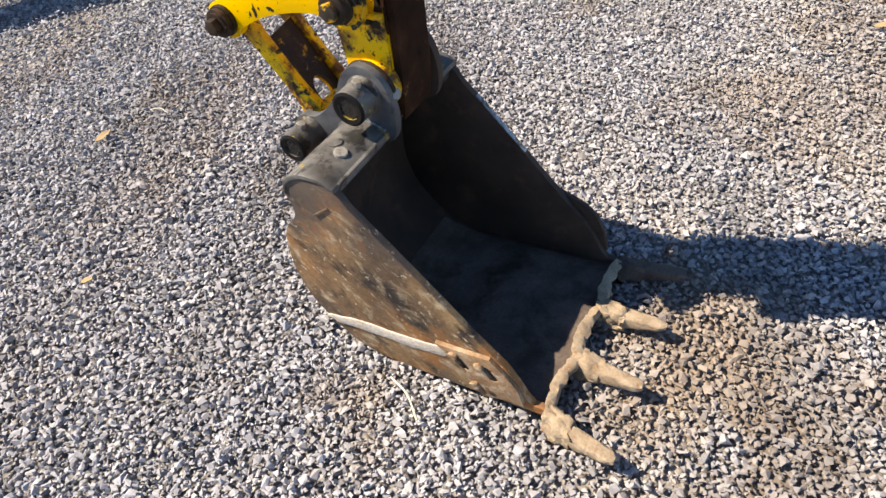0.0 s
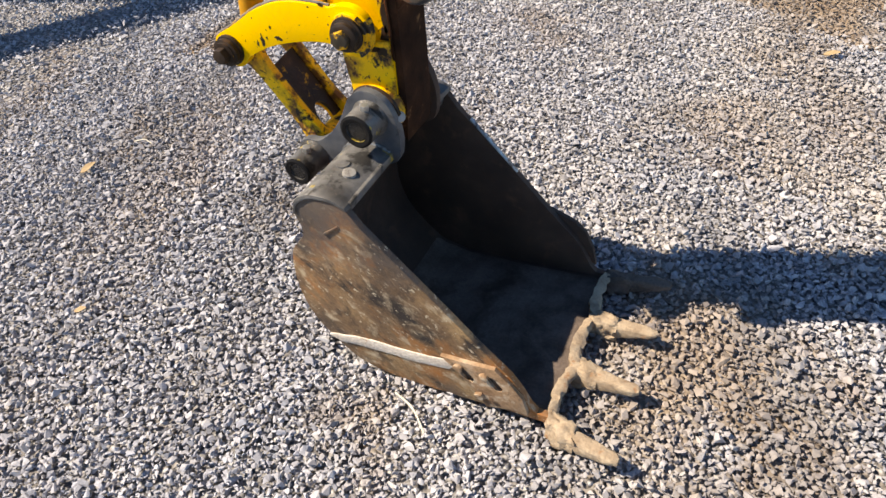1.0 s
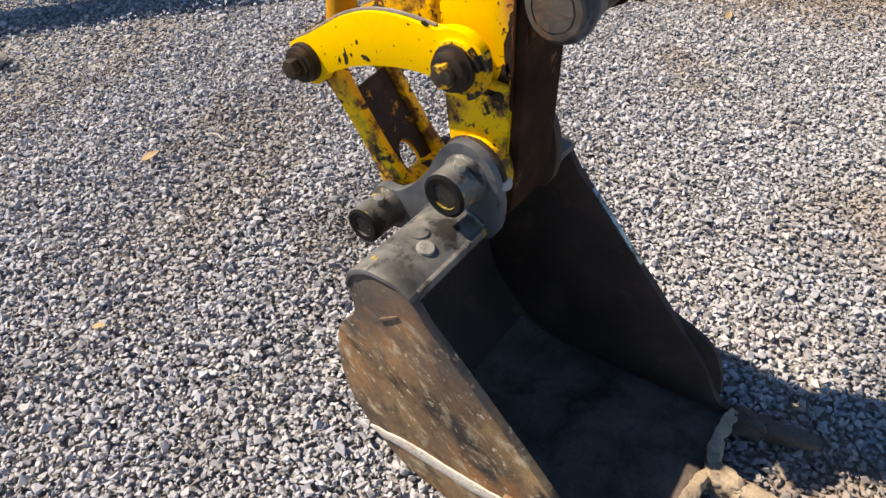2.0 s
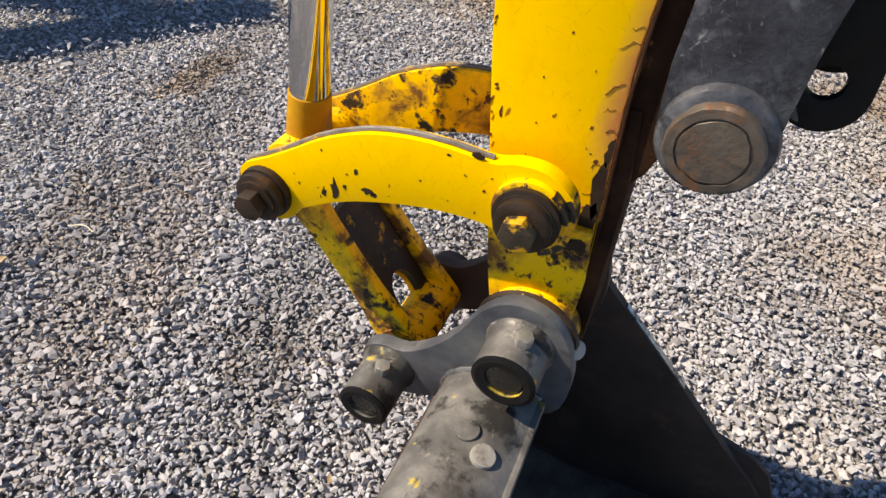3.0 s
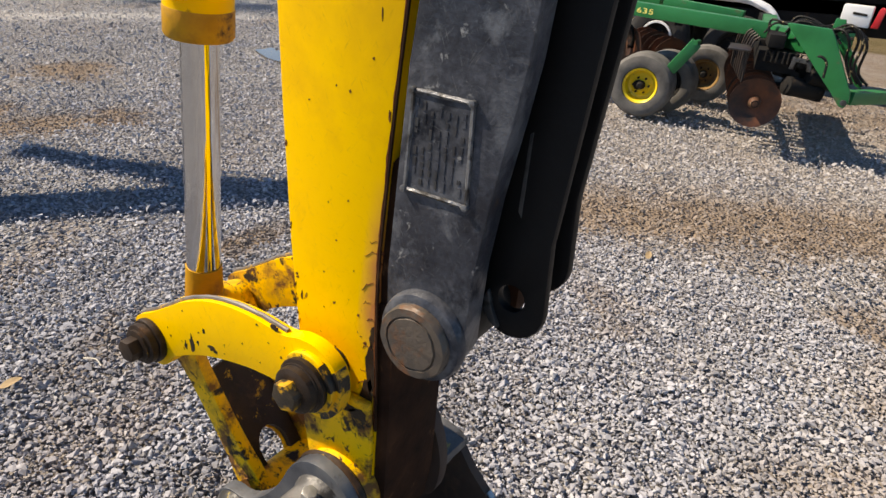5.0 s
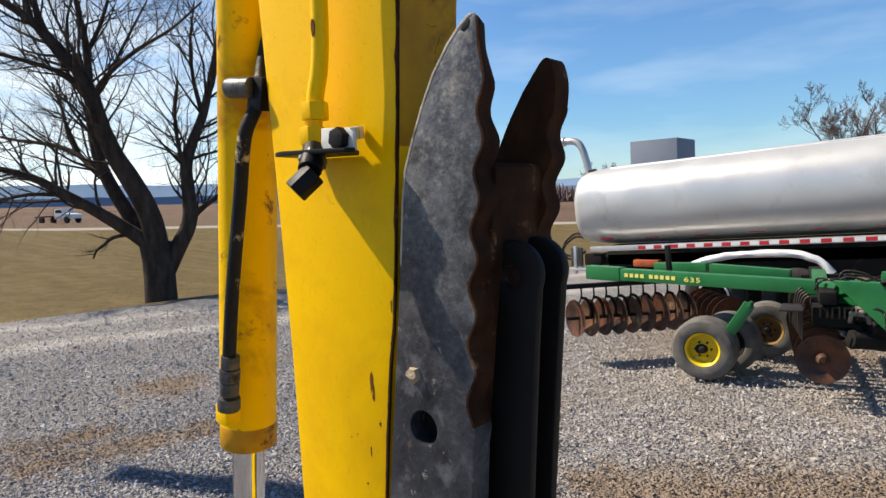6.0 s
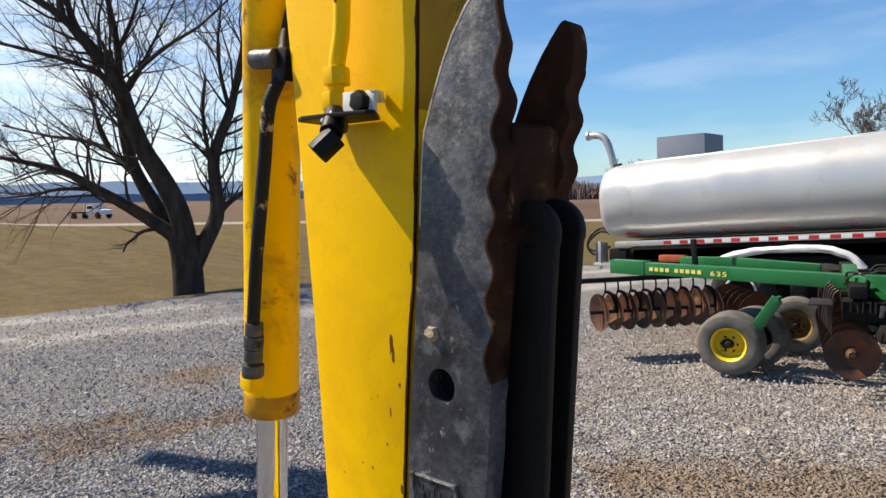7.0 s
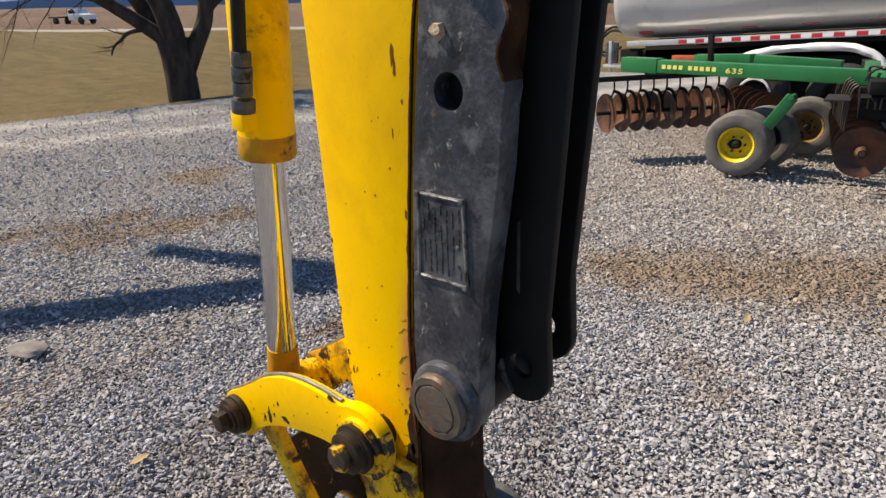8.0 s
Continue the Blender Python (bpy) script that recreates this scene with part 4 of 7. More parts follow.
    # jagged cracks and wrinkled paint beside the belly edge
    for i in range(8):
        z = 0.925 + 0.034 * i + rng.uniform(-0.015, 0.015)
        x = 0.047 + 0.085 * max(0.0, z - 1.08) - rng.uniform(0.002, 0.010)
        way = [(x, YN - 0.0003, z)]
        for k in range(rng.randint(3, 6)):
            x -= rng.uniform(0.0015, 0.005)
            z += rng.uniform(-0.0065, 0.003)
            way.append((x, YN - 0.0003, z))
        part("paint_crack", roughen(pipe(way, rng.uniform(0.0003, 0.0009), 5), 0.0007, 260, i), chip_m, arm)
    # scuffs down the other edge
    for i in range(15):
        z = rng.uniform(0.91, 1.22)
        x = -0.095 - 0.07 * (z - 0.98) + abs(rng.gauss(0.006, 0.012))
        w, h = rng.uniform(0.0008, 0.0026), rng.uniform(0.0015, 0.007)
        pts = [(x + w * math.cos(a) * rng.uniform(0.4, 1.4) + 0.3 * h * math.sin(a), z + h * math.sin(a) * rng.uniform(0.5, 1.25)) for a in [2 * math.pi * k / 10 for k in range(10)]]
        part("paint_chip", slab(pts, YN - 0.0005, YN + 0.001, bevel=0), stained if i % 2 else chip_m, arm)
    # grimy worn line along the belly edge of the face
    edge = [tuple(q) for q in spline([(x, z) for x, z in right[1:12]], 14)]
    ins = [(x - 0.0014 - 0.003 * max(0.0, noise.noise(Vector((z * 17, 0.3, 0))) + 0.25) - 0.003 * max(0.0, noise.noise(Vector((z * 70, 5.3, 0)))), z) for x, z in edge]
    part("edge_wear", slab([(x - 0.0012, z) for x, z in edge] + ins[::-1], YN - 0.0007, YN + 0.001, bevel=0), chip_m, arm, "thin rusty worn line along the edge")
    # old grease on the stick beside the link's pin
    rg = random.Random(17)
    for x, z, w, h in ((0.044, 0.955, 0.010, 0.050), (0.040, 0.905, 0.014, 0.030), (0.046, 1.005, 0.006, 0.020), (0.000, 0.880, 0.026, 0.010), (0.034, 0.872, 0.018, 0.014)):
        y = YN - 0.0006 if z > 0.9 else YN - 0.0126
        pts = [(min(x + w * math.cos(t) * rg.uniform(0.55, 1.2), 0.0505), z + h * math.sin(t) * rg.uniform(0.55, 1.2)) for t in [2 * math.pi * k / 15 for k in range(15)]]
        part("grease_smear", slab(pts, y, y + 0.0015, bevel=0), grease, arm, "dark smear of old grease")
    # links
    top = [(-0.428, 0.876), (-0.386, 0.899), (-0.342, 0.926), (-0.292, 0.957), (-0.232, 0.982), (-0.176, 0.993), (-0.123, 0.995), (-0.071, 0.992), (-0.04, 1.0), (-0.005, 0.998), (0.026, 0.975), (0.034, 0.94), (0.026, 0.905), (0.0, 0.884), (-0.035, 0.885)]
    low = [(-0.06, 0.902), (-0.116, 0.904), (-0.188, 0.892), (-0.266, 0.868), (-0.335, 0.832), (-0.352, 0.812), (-0.378, 0.797), (-0.412, 0.804), (-0.432, 0.828), (-0.437, 0.855)]
    outline = [(x - 0.002, z - 0.009) for x, z in spline([*top, *low], 4, True)]
    for k, (y0, y1, s) in enumerate(((-0.205, -0.182, -1), (-0.008, 0.015, 1))):
        link = part("link", slab(outline, y0, y1, bevel=0.003), yellow if k == 0 else yellow_worn, arm, "curved yellow link plate with a bare worn top edge")
        yo = y0 if s < 0 else y1
        part("boss", rod((D[0], yo - 0.001 * s, D[1]), (D[0], yo + 0.010 * s, D[1]), 0.046, seg=36, bevel=0.004), greasy_paint if s > 0 else yellow_worn, link)
        if s < 0:
            rg = random.Random(2)
            turn = [radians(-78 + 9 * k) for k in range(16)]
            arc_o = [(D[0] + 0.0468 * math.cos(t), D[1] + 0.0468 * math.sin(t)) for t in turn]
            arc_i = [(D[0] + 0.0385 * math.cos(t), D[1] + 0.0385 * math.sin(t)) for t in turn]
            part("grease_smear", slab(arc_o + arc_i[::-1], yo - 0.0108, yo - 0.0003, bevel=0), greasy_paint, link, "dark smear of old grease")
            rim = [(x - D[0], z - D[1]) for x, z in outline if x > D[0] and -0.06 < z - D[1] < 0.034]
            rim.sort(key=lambda q: math.atan2(q[1], q[0]))
            arc_o = [(D[0] + x * 1.012, D[1] + z * 1.012) for x, z in rim]
            arc_i = [(D[0] + x * r, D[1] + z * r) for x, z in rim for r in [0.86 - 0.05 * rg.random()]]
            part("grease_smear", slab(arc_o + arc_i[::-1], yo - 0.0006, yo + 0.021, bevel=0), greasy_paint, link)
        part("collar", lathe([(0.024, 0), (0.040, 0.001), (0.041, 0.009), (0.036, 0.011), (0.036, 0.013), (0.034, 0.014), (0.034, 0.024), (0.029, 0.027), (0.022, 0.028)], (D[0], yo + 0.010 * s, D[1]), (0, s, 0), 32), grease, link, "greasy black collar with traces of yellow paint")
        part("boss", rod((C[0], yo - 0.001 * s, C[1]), (C[0], yo + 0.012 * s, C[1]), 0.04, seg=32, bevel=0.004), grease, link)
        part("collar", lathe([(0.024, 0), (0.036, 0.001), (0.036, 0.012), (0.029, 0.014), (0.029, 0.018), (0.022, 0.019)], (C[0], yo + 0.012 * s, C[1]), (0, s, 0), 32), grease, link, "greasy black collar")
        if s < 0:
            bolt_head(link, D, yo - 0.036, 0.0225, 0.017, dirty_nut, "nut")
            bolt_head(link, C, yo - 0.030, 0.021, 0.021, grease, "nut", 0.1)
        if s < 0:
            rl = random.Random(4)
            fine = [(rl.uniform(-0.36, -0.05), rl.uniform(-0.035, 0.035), rl.uniform(0.0006, 0.0022), rl.uniform(0.0006, 0.003)) for i in range(13)]
            fine = [(x, 0.878 + 0.31 * (x + 0.32) - 1.05 * max(0.0, x + 0.2) ** 2 + z, w, h) for x, z, w, h in fine]
            for x, z, w, h in (*fine, (-0.300, 0.862, 0.004, 0.010), (-0.225, 0.884, 0.006, 0.004), (-0.284, 0.875, 0.006, 0.016), (-0.25, 0.913, 0.003, 0.005), (-0.235, 0.888, 0.010, 0.006), (-0.268, 0.884, 0.003, 0.006), (-0.125, 0.978, 0.003, 0.002), (-0.088, 0.988, 0.012, 0.004), (-0.30, 0.93, 0.002, 0.002), (-0.16, 0.93, 0.0015, 0.002)):
                pts = [(x + w * math.cos(t) * rl.uniform(0.4, 1.25), z + h * math.sin(t) * rl.uniform(0.4, 1.25)) for t in [2 * math.pi * k / 11 for k in range(11)]]
                part("paint_chip", slab(pts, y0 - 0.0005, y0 + 0.001, bevel=0), chip_m if w < 0.0023 else grease, link)
        edge = [(x, (y0 + y1) / 2, z + 0.0015) for x, z in outline[0:29]]
        part("worn_edge", roughen(pipe(edge, 0.0042, 8), 0.001, 60), worn_line, link, "bare grey worn top edge")
    part("link_pin", rod((D[0], -0.20, D[1]), (D[0], 0.012, D[1]), 0.026, seg=24), grease, arm)
    part("link_pin", rod((C[0], -0.20, C[1]), (C[0], 0.012, C[1]), 0.024, seg=24), grease, arm)
    # tension link between the curved links and the bucket
    hl = thing_part(arm, "bucket_link")
    ax = Vector((B[0] - C[0], 0, B[1] - C[1])).normalized()
    nrm = Vector((-ax.z, 0, ax.x))
    L = math.hypot(B[0] - C[0], B[1] - C[1])

    def at(s, w):
        return (C[0] + ax.x * s + nrm.x * w, C[1] + ax.z * s + nrm.z * w)

    flange = [at(s, w) for s, w in ((-0.02, 0.032), (0.03, 0.036), (0.09, 0.026), (0.22, 0.025), (L - 0.04, 0.034), (L + 0.02, 0.036), (L + 0.036, 0), (L + 0.02, -0.036), (L - 0.04, -0.034), (0.22, -0.025), (0.09, -0.026), (0.03, -0.036), (-0.02, -0.032), (-0.036, 0))]
    flange = [tuple(q) for q in spline(flange, 3, True)]
    for y0 in (-0.168, -0.036):
        part("flange", slab(flange, y0, y0 + 0.022, bevel=0.004), yellow_worn, hl, "scraped yellow flange")
    # web with an oval opening, lying across between the flanges
    bm = bmesh.new()
    hole = [(0.062 * 0.5 * math.cos(a), 0.090 * 0.5 * math.sin(a)) for a in [2 * math.pi * i / 18 for i in range(18)]]
    rows = []
    for q in ((-0.055, 0.095), (0.055, 0.085), (0.055, L + 0.012), (-0.055, L + 0.012)):
        rows.append(bm.verts.new((q[0], 0, q[1])))
    for i in range(4):
        bm.edges.new((rows[i], rows[(i + 1) % 4]))
    hv = [bm.verts.new((0.0 + u, 0, L - 0.056 + v)) for u, v in hole]
    for i in range(len(hv)):
        bm.edges.new((hv[i], hv[(i + 1) % len(hv)]))
    bmesh.ops.triangle_fill(bm, use_beauty=True, edges=bm.edges[:])
    got = bmesh.ops.extrude_face_region(bm, geom=bm.faces[:])
    bmesh.ops.translate(bm, verts=[v for v in got["geom"] if isinstance(v, bmesh.types.BMVert)], vec=(0, 0.018, 0))
    bmesh.ops.translate(bm, verts=bm.verts, vec=(0, -0.009, 0))
    m = Matrix((( 0, nrm.x, ax.x, C[0]), (1, 0, 0, YC), (0, nrm.z, ax.z, C[1]), (0, 0, 0, 1)))
    bmesh.ops.transform(bm, matrix=m, verts=bm.verts)
    rim = [m @ Vector((u * 1.04, -0.010, L - 0.056 + v * 1.04)) for u, v in (*hole, hole[0])]
    part("web_rim", roughen(pipe(rim, 0.0055, 8), 0.0015, 60), yellow_worn, hl, "scraped yellow rim of the opening")
    # the web's black holds grease and the painted shade between the flanges
    part("web", bm, grease, hl, "web with an oval opening, black for grease and recess shade")
    part("boss", rod((C[0], -0.165, C[1]), (C[0], -0.025, C[1]), 0.038, seg=28), yellow_worn, hl)
    part("boss", rod((B[0], -0.172, B[1]), (B[0], -0.018, B[1]), 0.04, seg=28), yellow_worn, hl)
    # hydraulic cylinder
    p0, d = Vector((C[0] - 0.004, YC, C[1])), (Vector((-0.240, YC, 2.3)) - Vector((C[0] - 0.004, YC, C[1]))).normalized()
    cyl = thing_part(arm, "hydraulic_cylinder")
    part("rod_eye", rod(p0 - Vector((0, 0.055, 0)), p0 + Vector((0, 0.055, 0)), 0.042, seg=32, bevel=0.004), yellow_worn, cyl)
    part("rod_end", lathe([(0.035, 0.0), (0.034, 0.03), (0.031, 0.1), (0.031, 0.104), (0.026, 0.104)], p0, d), stained, cyl, "yellow rod end stained brown")
    part("piston_rod", rod(p0 + d * 0.1, p0 + d * 0.62, 0.029, seg=48), chrome, cyl, "polished chrome piston rod")
    part("gland", lathe([(0.029, 0.500), (0.048, 0.501), (0.0505, 0.505), (0.0505, 0.542), (0.0495, 0.544)], p0, d, 40), stained, cyl, "gland stained brown")
    part("barrel", lathe([(0.044, 0.54), (0.0495, 0.543), (0.0495, 1.345), (0.052, 1.35), (0.052, 1.375), (0.0495, 1.38), (0.0495, 2.05), (0.04, 2.06)], p0, d, 40), yellow_barrel, cyl, "yellow painted barrel")
    part("port_block", box(p0 + d * 0.575 + Vector((0.016, -0.052, 0)), (0.034, 0.03, 0.034), (0, 5, 0), 0.004), yellow, cyl)
    hose = spline([(-0.283, -0.166, 1.455), (-0.270, -0.168, 1.524), (-0.246, -0.168, 1.638), (-0.211, -0.166, 1.784), (-0.190, -0.165, 1.872), (-0.178, -0.146, 1.925), (-0.203, -0.112, 2.0), (-0.190, -0.090, 2.10), (-0.180, -0.080, 2.25)], 5)
    part("hose", pipe(hose, 0.011, 12), hose_m, cyl, "scuffed black rubber hydraulic hose")
    for z, r in ((1.435, 0.019), (1.462, 0.016), (1.485, 0.017), (1.508, 0.0155)):
        part("ferrule", rod((-0.286 + (z - 1.44) * 0.17, -0.166, z - 0.011), (-0.282 + (z - 1.44) * 0.17, -0.166, z + 0.011), r, seg=14, bevel=0.002), steel_fit, cyl, "grey steel hose ferrule")
    part("clamp", rod((-0.222, -0.165, 1.950), (-0.168, -0.160, 1.944), 0.016, seg=16, bevel=0.003), steel_fit, cyl, "steel hose clamp")
    part("clamp_plate", box((-0.166, -0.15, 1.935), (0.036, 0.02, 0.05), (0, 12, 0), 0.003), black_paint, cyl)
    # steel line on the face of the stick with its bracket and elbow
    line = thing_part(arm, "hydraulic_line")
    part("steel_tube", pipe(spline([(0.06, -0.195, 2.9), (0.04, -0.195, 2.3), (0.036, -0.195, 2.06), (0.035, -0.195, 1.986), (0.029, -0.195, 1.936), (0.02, -0.197, 1.90), (0.016, -0.199, 1.86), (0.015, -0.20, 1.835)], 5), 0.0115, 12), yellow, line, "yellow painted steel tube")
    part("paint_chip", roughen(slab(ring(0.0345, 1.985, 0.0035, 10, sz=3.2), -0.2072, -0.204, bevel=0), 0.0006, 300), chip_m, line)
    for x, y, z, r in ((0.019, -0.198, 1.882, 0.0185), (0.0145, -0.2, 1.850, 0.0175)):
        bm = bmesh.new()
        vs = [bm.verts.new((x + r * math.cos(math.pi / 3 * i), y + r * math.sin(math.pi / 3 * i), z - 0.012)) for i in range(6)]
        f = bm.faces.new(vs)
        g = bmesh.ops.extrude_face_region(bm, geom=[f])
        bmesh.ops.translate(bm, verts=[v for v in g["geom"] if isinstance(v, bmesh.types.BMVert)], vec=(0, 0, 0.024))
        bmesh.ops.recalc_face_normals(bm, faces=bm.faces)
        part("nut", soften(bm, 0.0025), yellow, line)
    plate = [(-0.05, -0.175), (-0.035, -0.225), (-0.012, -0.236), (0.05, -0.232), (0.098, -0.222), (0.106, -0.212), (0.055, -0.157), (-0.03, -0.157)]
    bm = slab(plate, -0.003, 0.003, bevel=0.0015)
    bmesh.ops.transform(bm, matrix=Matrix(((1, 0, 0, 0), (0, 0, 1, 0), (-0.035, 1, 0, 1.828), (0, 0, 0, 1))), verts=bm.verts)
    part("bracket", bm, black_paint, line, "black bracket flange")
    part("bracket", slab([(0.04, 1.825), (0.043, 1.857), (0.092, 1.853), (0.102, 1.846), (0.102, 1.824)], -0.210, -0.204, bevel=0.002), white_steel, line, "white painted bracket plate")
    part("bracket_rib", beam((0.098, -0.207, 1.845), (0.062, -0.157, 1.853), 0.007, 0.016, 0.002), white_steel, line)
    bolt_head(line, (0.082, 1.84), -0.21, 0.0145, 0.012, black_paint, "bolt")
    part("elbow", rod((0.026, -0.208, 1.832), (0.044, -0.233, 1.803), 0.0155, seg=14, bevel=0.003), black_paint, line, "black steel elbow")
    part("elbow_collar", rod((0.03, -0.214, 1.822), (0.036, -0.222, 1.812), 0.019, seg=6, bevel=0.002), steel_fit, line)
    part("elbow", rod((0.050, -0.230, 1.800), (0.034, -0.250, 1.777), 0.0165, seg=6, bevel=0.002), black_paint, line, "black hexagon cap")
    return arm


def thing_part(parent, name):
    e = new(name)
    e.empty_display_size = 0.03
    e.parent = parent
    return e


build_arm()

# ---- bucket ----
BN, BF = -0.445, 0.135   # outer faces of the two side plates


def build_bucket():
    bk = thing("excavator_bucket", "rusty four-tooth digging bucket resting on gravel", "bucket", (0, 0, 0))
    back = [(0.044, 0.622), (0.012, 0.634), (-0.025, 0.636), (-0.062, 0.627), (-0.094, 0.605), (-0.108, 0.565), (-0.096, 0.525), (-0.102, 0.485), (-0.145, 0.43), (-0.162, 0.36), (-0.163, 0.255), (-0.137, 0.165), (-0.097, 0.108), (-0.05, 0.058), (0.005, 0.021), (0.1, 0.004), (0.21, 0.008), (0.306, 0.015), (0.39, 0.022), (0.50, 0.031), (0.575, 0.036)]
    front = [(0.585, 0.062), (0.535, 0.064), (0.515, 0.085), (0.492, 0.13), (0.458, 0.182), (0.419, 0.219), (0.374, 0.264), (0.30, 0.344), (0.215, 0.433), (0.132, 0.518), (0.079, 0.572)]
    outline = [tuple(q) for q in spline(back, 3)] + front
    for y0, y1 in ((BN, BN + 0.02), (BF - 0.02, BF)):
        # near plate in its own rust, far plate with shade in its colour
        part("side_plate", slab(outline, y0, y1, bevel=0.004), rust_side if y0 < 0 else dark_in, bk, "rusty brown side plate with scratched paint" if y0 < 0 else "rusty far side plate darkened for shade")
    # wrapper sheet: inside and outside of the back and floor
    prof = [tuple(q) for q in spline(back, 3)]
    th = 0.014
    inner = []
    for i, q in enumerate(prof):
        a, b = Vector(prof[max(i - 1, 0)]), Vector(prof[min(i + 1, len(prof) - 1)])
        t = (b - a).normalized()
        inner.append((q[0] - t.y * th, q[1] + t.x * th))
    bm = bmesh.new()
    lay = []
    for loop in (prof, inner):
        for y in (BN + 0.0195, BF - 0.0195):
            lay.append([bm.verts.new((x, y, z)) for x, z in loop])
    o0, o1, i0, i1 = lay
    for i in range(len(prof) - 1):
        bm.faces.new((o0[i], o0[i + 1], o1[i + 1], o1[i]))
        bm.faces.new((i0[i], i1[i], i1[i + 1], i0[i + 1]))
    for a in (0, len(prof) - 1):
        bm.faces.new((o0[a], o1[a], i1[a], i0[a]))
    part("shell", bm, dark_in, bk, "rusty curved bucket shell, dark for its shaded inside")
    # dust lying on the bucket's floor
    low = [q for q in inner if q[1] < 0.09 and q[0] > -0.06]
    bm = bmesh.new()
    cols, rows = 24, []
    for i, q in enumerate(low):
        t = i / (len(low) - 1)
        e = 0.004 if 0.1 < t < 0.995 else -0.004
        rows.append([bm.verts.new((q[0], BN + 0.021 + (BF - BN - 0.042) * k / cols, q[1] + (e if 0 < k < cols else -0.004) + 0.002 * noise.noise(Vector((i * 0.6, k * 0.5, 0))))) for k in range(cols + 1)])
    for a, b in zip(rows, rows[1:]):
        for k in range(cols):
            bm.faces.new((a[k], b[k], b[k + 1], a[k + 1]))
    part("dust_layer", bm, dust_shade_m, bk, "grey-brown dust on the bucket floor", angle=60)
    # rolled top with worn grey steel between the near side and the ear
    arc = [tuple(q) for q in spline([(0.05, 0.626), (0.018, 0.640), (-0.022, 0.643), (-0.062, 0.634), (-0.096, 0.608), (-0.108, 0.572)], 4)]
    end = [tuple(q) for q in spline([(0.045, 0.624), (0.014, 0.637), (-0.024, 0.640), (-0.062, 0.631), (-0.094, 0.606), (-0.108, 0.570)], 4)]

    def roll(first, y0, last, y1):
        bm = bmesh.new()
        rows = []
        for t in [i / 8 for i in range(9)]:
            y = y0 + (y1 - y0) * t
            line = [(p[0] + (q[0] - p[0]) * t, p[1] + (q[1] - p[1]) * t) for p, q in zip(first, last)]
            loop = line + [(x + 0.005, z - 0.012) for x, z in line[::-1]]
            rows.append([bm.verts.new((x, y, z)) for x, z in loop])
        n = len(rows[0])
        for p, q in zip(rows, rows[1:]):
            for i in range(n):
                bm.faces.new((p[i], p[(i + 1) % n], q[(i + 1) % n], q[i]))
        bm.faces.new(rows[0][::-1])
        bm.faces.new(rows[-1])
        bmesh.ops.recalc_face_normals(bm, faces=bm.faces)
        return soften(roughen(bm, 0.0012, 30), 0.003, 2, 50)

    part("torque_tube", roll(arc, BN - 0.004, end, -0.20), tube_steel, bk, "worn grey rolled top edge with paint traces")
    part("torque_tube", roll(end, 0.012, arc, BF + 0.004), tube_steel, bk, "worn grey rolled top edge")
    part("torque_tube", roughen(box((-0.022, 0.075, 0.603), (0.125, 0.108, 0.052), (0, 4, 0), 0.02), 0.002, 30), tube_steel, bk, "worn grey rolled top edge")
    part("front_edge", roughen(beam((0.050, BN + 0.018, 0.617), (0.046, -0.20, 0.615), 0.012, 0.020, 0.003), 0.0015, 40), tube_steel, bk, "pale worn front edge")
    part("plug", rod((0.004, -0.345, 0.634), (0.007, -0.345, 0.6475), 0.017, seg=24, bevel=0.003), pale_steel, bk, "pale worn steel plug")
    part("plug", rod((-0.026, -0.318, 0.634), (-0.027, -0.318, 0.6455), 0.017, seg=20, bevel=0.002), tube_steel, bk)
    # ears with their pin bosses
    ear = [(-0.248, 0.54), (-0.243, 0.585), (-0.215, 0.606), (-0.175, 0.61), (-0.13, 0.645), (-0.09, 0.698), (-0.06, 0.755), (-0.025, 0.785), (0.015, 0.787), (0.05, 0.765), (0.071, 0.72), (0.078, 0.66), (0.062, 0.60), (0.0, 0.575), (-0.07, 0.56), (-0.12, 0.53), (-0.19, 0.505), (-0.235, 0.515)]
    ear = [tuple(q) for q in spline(ear, 3, True)]
    for y0, y1, s in ((-0.212, -0.188, -1), (-0.002, 0.022, 1)):
        # the far ear and its bosses take the shade-darkened steel
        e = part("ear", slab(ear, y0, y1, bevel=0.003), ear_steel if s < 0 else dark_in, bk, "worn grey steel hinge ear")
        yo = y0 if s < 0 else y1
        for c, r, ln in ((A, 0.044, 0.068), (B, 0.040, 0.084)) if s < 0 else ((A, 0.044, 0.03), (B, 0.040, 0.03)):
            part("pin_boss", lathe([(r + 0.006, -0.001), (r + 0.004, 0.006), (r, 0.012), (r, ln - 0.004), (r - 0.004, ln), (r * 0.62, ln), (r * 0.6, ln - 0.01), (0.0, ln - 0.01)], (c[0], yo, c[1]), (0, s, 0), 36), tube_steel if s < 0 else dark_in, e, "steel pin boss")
            part("pin_end", lathe([(r * 0.58, ln - 0.012), (r * 0.56, ln - 0.003), (r * 0.3, ln - 0.002), (0.0, ln - 0.004)], (c[0], yo, c[1]), (0, s, 0), 28), oily, e, "black greasy pin end")
            if s < 0:
                part("ring", lathe([(r * 0.98, ln - 0.006), (r * 1.0, ln), (r * 0.86, ln + 0.003), (r * 0.62, ln + 0.001)], (c[0], yo, c[1]), (0, s, 0), 36, False), black_paint, e, "oily dark outer ring")
                part("bolt", rod((c[0] + 0.008, yo - ln * 0.45, c[1] + r - 0.004), (c[0] + 0.010, yo - ln * 0.45, c[1] + r + 0.013), 0.0125, seg=6, bevel=0.002), bolt_m, e, "hexagon locking bolt")
